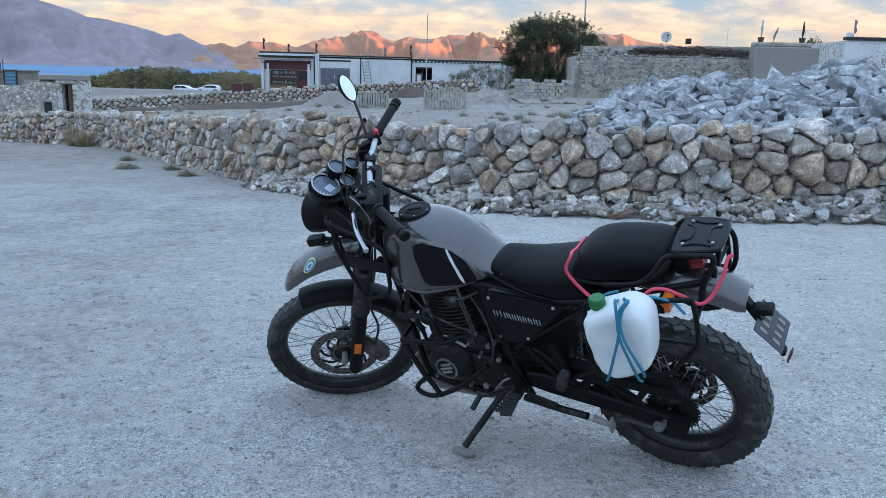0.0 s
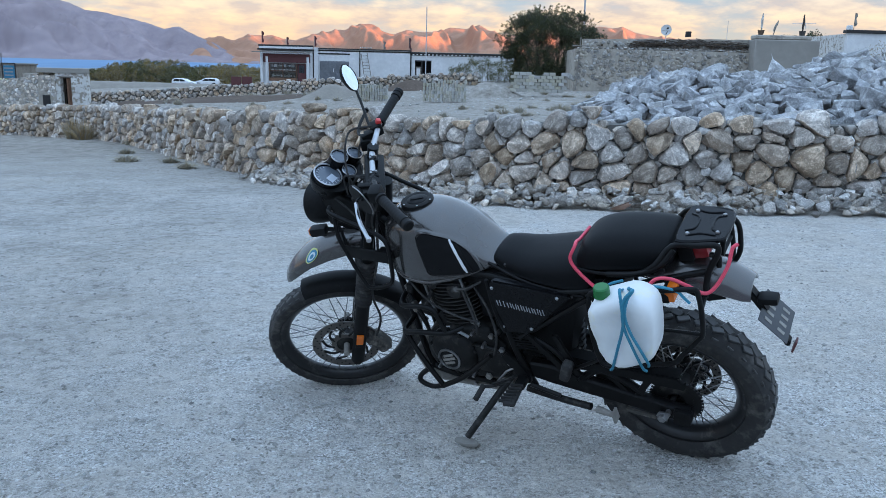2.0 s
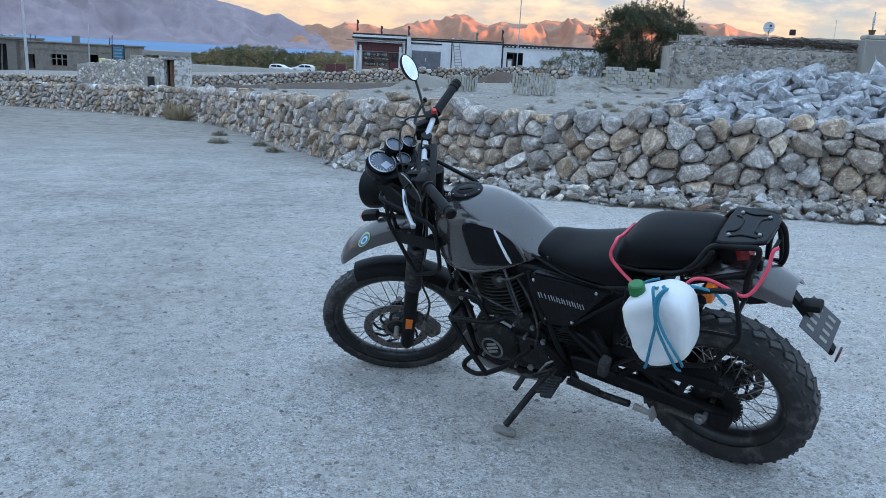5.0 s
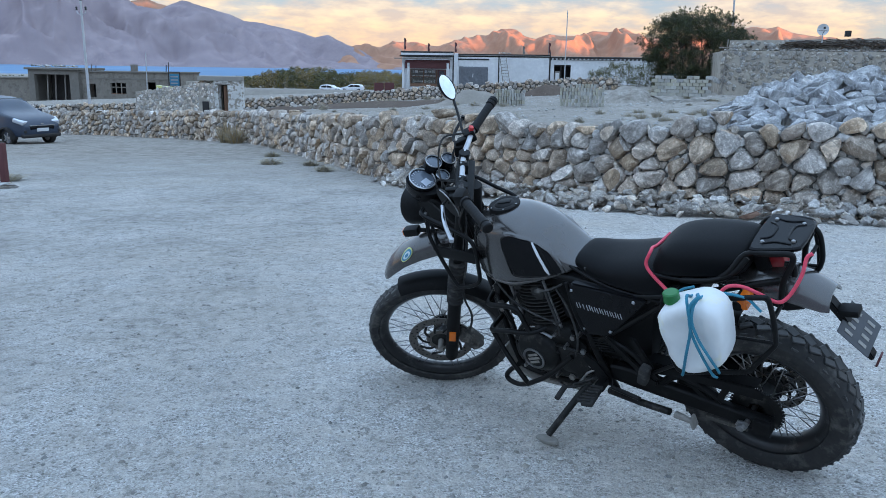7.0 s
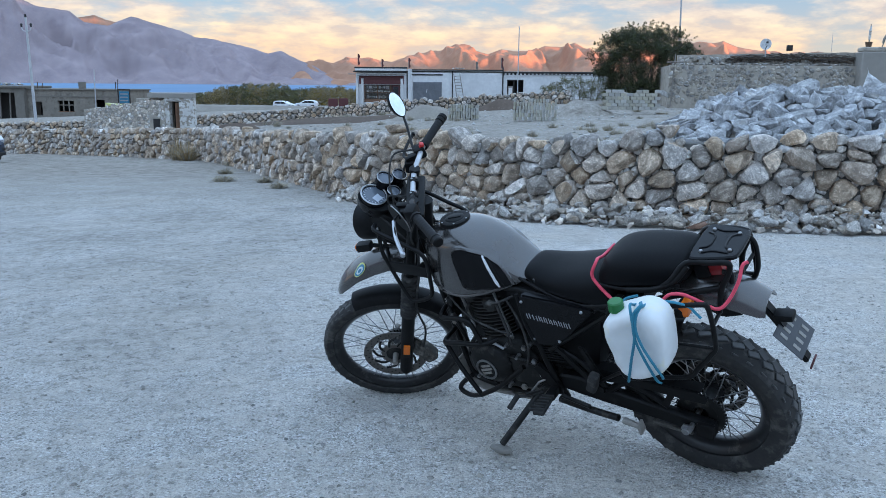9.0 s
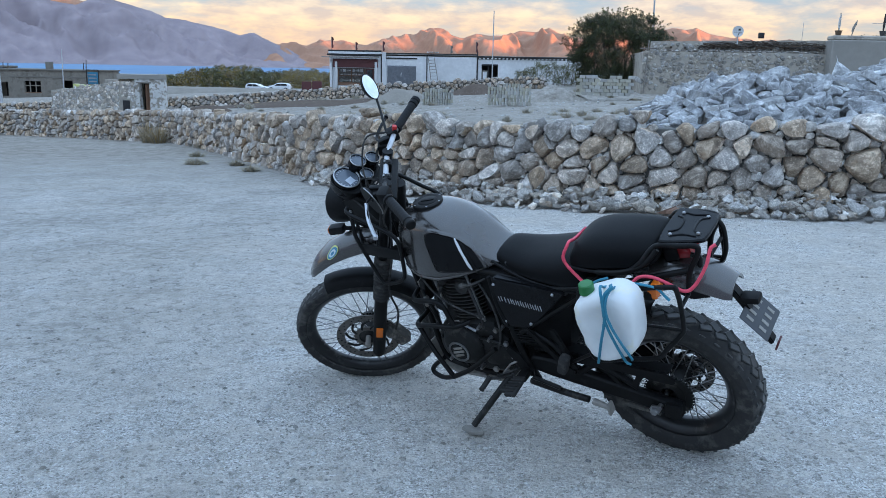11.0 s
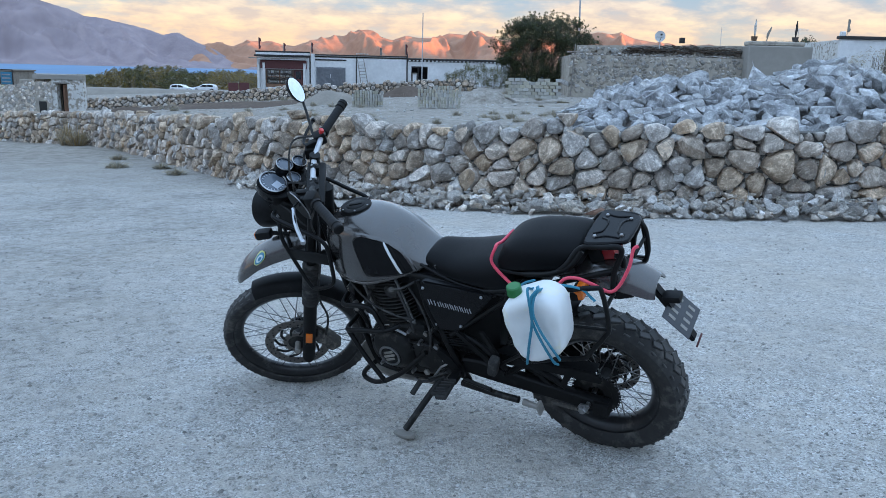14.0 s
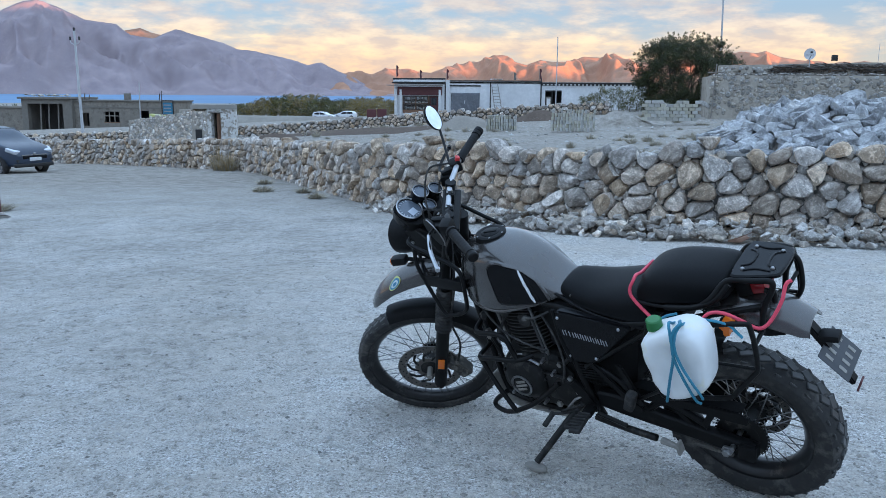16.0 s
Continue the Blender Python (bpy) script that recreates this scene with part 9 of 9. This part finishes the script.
# ---- dry-stone walls, stone by stone ----


def dry_stone_wall(name, label, pts, height, cw, ch, depth, seed, near=0, near_at=(0, 0), n=14, chinks=0.0, rise=None):
    """A wall with a dark core; the stones nearest to a place are pieces of their own."""
    rnd = random.Random(seed)
    tr = Track(pts)
    root = thing(name, label, "wall", kind="structure")

    def placer(s, out, z):
        p, d = tr.at(s)
        nrm = Vector((d.y, -d.x, 0))
        q = p + nrm * (out - 0.10 * z)
        return (q.x, q.y, zg(p.x, p.y) - 0.03 + z)

    cells = stone_cells(tr.length, height, cw, ch, rnd, rise)
    order = sorted(range(len(cells)), key=lambda i: (tr.at(cells[i][0][0])[0] - Vector((*near_at, 0))).length)
    rest_v, rest_f = [], []
    for rank, i in enumerate(order):
        p, poly = cells[i]
        if rank < near:
            v, f = [], []
            boulder(v, f, poly, p, placer, rnd, depth, n)
            me = from_lists("stone", v, f, "boulder", True)
            me.set_sharp_from_angle(angle=radians(40))
            ob = new("stone", me)
            ob.parent = root
        else:
            boulder(rest_v, rest_f, poly, p, placer, rnd, depth, n)
    if rest_v:
        me = from_lists("stones", rest_v, rest_f, "boulder", True)
        me.set_sharp_from_angle(angle=radians(40))
        ob = new("stones", me)
        ob.parent = root
        tagged(ob, kind="stuff")
    if chinks:
        v, f = [], []
        for p, poly in stone_cells(tr.length, height - 0.10, 0.12, 0.085, rnd):
            if tr.length - p[0] < chinks:
                boulder(v, f, poly, p, lambda s, o, z: placer(s, o - 0.055, z), rnd, 0.06, 7)
        ob = new("chinking", from_lists("chinking", v, f, "chink", True))
        ob.parent = root
        tagged(ob, "small stones wedged in the gaps", kind="stuff")
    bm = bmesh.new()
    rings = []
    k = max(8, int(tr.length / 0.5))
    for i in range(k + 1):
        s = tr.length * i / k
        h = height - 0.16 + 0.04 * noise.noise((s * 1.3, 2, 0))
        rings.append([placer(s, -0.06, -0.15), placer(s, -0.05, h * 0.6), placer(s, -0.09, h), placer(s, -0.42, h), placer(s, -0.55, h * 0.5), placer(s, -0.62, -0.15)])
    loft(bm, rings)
    part("core", bm, "wall_core", root, "rubble core darkened for the shade in the gaps", smooth=False)
    return root, tr


def lump_mesh(seed, n=12, flat=0.7):
    """An angular stone: the hull of random points."""
    rnd = random.Random(seed)
    bm = bmesh.new()
    for _ in range(n):
        v = Vector((rnd.gauss(0, 1), rnd.gauss(0, 1), rnd.gauss(0, 1))).normalized() * rnd.uniform(0.8, 1.0)
        bm.verts.new((v.x * rnd.uniform(0.85, 1.1), v.y * 0.85, v.z * flat))
    bmesh.ops.convex_hull(bm, input=bm.verts)
    loose = [v for v in bm.verts if not v.link_faces]
    bmesh.ops.delete(bm, geom=loose, context="VERTS")
    bmesh.ops.bevel(bm, geom=list(bm.edges), offset=0.06, segments=1, affect="EDGES")
    return bm


def block_mesh(seed):
    """A split stone: a skewed block with broken corners."""
    rnd = random.Random(seed)
    bm = bmesh.new()
    bmesh.ops.create_cube(bm, size=1.5)
    for v in bm.verts:
        v.co = Vector((v.co.x * rnd.uniform(0.75, 1.25), v.co.y * rnd.uniform(0.55, 1.0), v.co.z * rnd.uniform(0.32, 0.72)))
    for _ in range(rnd.choice((2, 3, 4))):
        d = Vector((rnd.gauss(0, 1), rnd.gauss(0, 1), rnd.gauss(0, 1))).normalized()
        far = max(v.co.dot(d) for v in bm.verts)
        bmesh.ops.bisect_plane(bm, geom=bm.verts[:] + bm.edges[:] + bm.faces[:], plane_co=d * far * rnd.uniform(0.55, 0.8), plane_no=d, clear_outer=True)
        bmesh.ops.contextual_create(bm, geom=[e for e in bm.edges if e.is_boundary])
    pts = [v.co.copy() for v in bm.verts]
    bm.free()
    bm = bmesh.new()
    for q in pts:
        bm.verts.new(q)
    bmesh.ops.convex_hull(bm, input=bm.verts)
    bmesh.ops.dissolve_limit(bm, angle_limit=0.05, verts=bm.verts, edges=bm.edges)
    bmesh.ops.bevel(bm, geom=list(bm.edges), offset=0.05, segments=1, affect="EDGES")
    return bm


WALL = [(9.5, 8.75), (7.0, 8.85), (4.48, 9.05), (2.63, 9.25), (1.59, 9.52), (0.39, 9.85), (-0.78, 10.55), (-2.01, 11.5), (-3.33, 12.7), (-4.65, 14.45), (-7.25, 18.4), (-10.5, 23.1), (-12.9, 25.7), (-16.5, 28.0), (-21.3, 30.7), (-30.0, 34.8)]
# the track runs so that its right-hand side faces the yard
wall_root, wall_track = dry_stone_wall("wall_yard", "dry-stone boundary wall of rounded grey and brown boulders", list(reversed(WALL)), 1.13, 0.292, 0.180, 0.22, 4, near=300, near_at=(2.0, 9.4), chinks=17.0, rise=lambda s: 0.10 * smooth01((s - 44.0) / 1.5))

# the low field wall far behind, and a rubble wall on the way to it
dry_stone_wall("wall_field", "low far dry-stone field wall", [(-46, 55), (-38, 56.5), (-30, 57.7), (-24, 58), (-16, 58.2), (-11, 58.6), (-6, 60), (0, 61.5)], 0.98, 0.42, 0.24, 0.2, 14, n=8)


def rubble_toe():
    """Broken stone thrown down along the foot of the yard wall."""
    rnd = random.Random(15)
    meshes = [finish("rubble_stone", lump_mesh(200 + k, 9 + k % 4), "chink", False, None) for k in range(14)]
    root = thing("rubble", "broken stones lying along the foot of the wall", "rubble", kind="structure")

    def spot(size, out, lift, back):
        p, d = wall_track.at(wall_track.length - back)
        q = p + Vector((d.y, -d.x, 0)) * out
        return Matrix.LocRotScale((q.x, q.y, zg(q.x, q.y) + size * 0.32 + lift), Euler((rnd.uniform(-0.5, 0.5), rnd.uniform(-0.5, 0.5), rnd.uniform(0, 6.28))), (size, size * rnd.uniform(0.7, 1.0), size * rnd.uniform(0.65, 1.0)))

    rest = bmesh.new()
    for k in range(1500):
        big = k < 105
        if big:
            back, size, out = 0.3 + 0.126 * k + rnd.uniform(-0.05, 0.05), rnd.uniform(0.095, 0.165), rnd.uniform(0.24, 0.44)
        else:
            back, size, out = rnd.uniform(0.2, 14.0), 0.034 + 0.085 * rnd.random() ** 1.6, rnd.uniform(0.04, 0.46) + 0.10 * rnd.random() ** 4
        lift = max(0.0, 0.24 - 0.46 * out) * (0.7 + 0.3 * rnd.random())
        m = spot(size, out, lift, back)
        if k < 300:
            o = new("stone", meshes[k % 14])
            o.parent = root
            o.matrix_basis = m
        else:
            me = meshes[k % 14].copy()
            me.transform(m)
            rest.from_mesh(me)
            bpy.data.meshes.remove(me)
    ob = new("rubble_rest", finish("rubble_rest", rest, "chink", False, None))
    ob.parent = root
    tagged(ob, "small broken stones", kind="stuff")
    # one rust-red block
    q, d = wall_track.at(wall_track.length - 8.05)
    ob = new("stone", finish("red_stone", lump_mesh(233, 9, 0.55), surface("red_block", (0.34, 0.20, 0.14), (0.24, 0.15, 0.11), 0.9, scale=9.0, coarse=3.0, bump=0.4), False, None))
    ob.parent = root
    ob.matrix_basis = Matrix.LocRotScale((1.62, 9.02, zg(1.62, 9.02) + 0.07), Euler((0, 0.05, 0.1)), (0.20, 0.13, 0.12))


rubble_toe()


def quarry_pile():
    """A great heap of split stone behind the wall."""
    rnd = random.Random(21)
    meshes = [finish("split_stone", block_mesh(300 + k), "quarry_stone", False, None) for k in range(18)]
    root = thing("stone_pile", "large heap of split blue-grey building stone", "stone pile")

    def mound(x, y):
        crest = float(np.interp(x, (0.9, 1.5, 2.0, 2.8, 3.4, 4.4, 5.2, 5.6, 6.2, 6.7, 7.2, 9.0, 12.0, 14.5), (0.0, 0.75, 1.15, 1.50, 1.62, 1.54, 1.48, 1.58, 1.74, 1.66, 1.40, 1.3, 1.1, 0.2)))
        if y < 14.6:
            f = 0.28 + 0.72 * smooth01((y - 10.4) / 3.9) if y > 10.3 else 0.0
        else:
            f = 1 - smooth01((y - 14.9) / 3.6)
        return crest * f * (1 + 0.07 * noise.noise((x * 1.1, y * 1.1, 4.0)))

    spots = []
    tries = 0
    while len(spots) < 1900 and tries < 60000:
        tries += 1
        x, y = rnd.uniform(0.8, 14.5), rnd.uniform(10.2, 20)
        h = mound(x, y)
        if h <= 0.02 or y > 17.0 or y < 10.5:
            continue
        size = rnd.uniform(0.12, 0.22) * (1.5 if rnd.random() < 0.22 else 1)
        z = zg(x, y) + h - size * 0.25
        if any((x - a) ** 2 + (y - b) ** 2 + (z - c) ** 2 < (0.46 * (size + s)) ** 2 for a, b, c, s in spots):
            continue
        spots.append((x, y, z, size))
    spots.sort(key=lambda q: q[1] + 0.12 * abs(q[0] - 5))
    rest = bmesh.new()
    for k, (x, y, z, size) in enumerate(spots):
        m = Matrix.LocRotScale((x, y, z), Euler((rnd.uniform(-0.7, 0.7), rnd.uniform(-0.7, 0.7), rnd.uniform(0, 6.28))), (size * rnd.uniform(0.95, 1.25), size * rnd.uniform(0.85, 1.10), size * rnd.uniform(0.8, 1.1)))
        if k < 300:
            o = new("stone", meshes[k % 18])
            o.parent = root
            o.matrix_basis = m
        else:
            me = meshes[k % 18].copy()
            me.transform(m)
            rest.from_mesh(me)
            bpy.data.meshes.remove(me)
    if len(rest.verts):
        ob = new("stone_rest", finish("stone_rest", rest, "quarry_stone", False, None))
        ob.parent = root
        tagged(ob, kind="stuff")
    else:
        rest.free()
    bm = bmesh.new()
    g = [[bm.verts.new((0.6 + 14 * i / 40, 10 + 10 * j / 30, zg(0.6 + 14 * i / 40, 10 + 10 * j / 30) - 0.12 + 0.92 * mound(0.6 + 14 * i / 40, 10 + 10 * j / 30))) for i in range(41)] for j in range(31)]
    for j in range(30):
        for i in range(40):
            bm.faces.new((g[j][i], g[j][i + 1], g[j + 1][i + 1], g[j + 1][i]))
    part("core", bm, "rubble", root, "core of small broken stone")


quarry_pile()
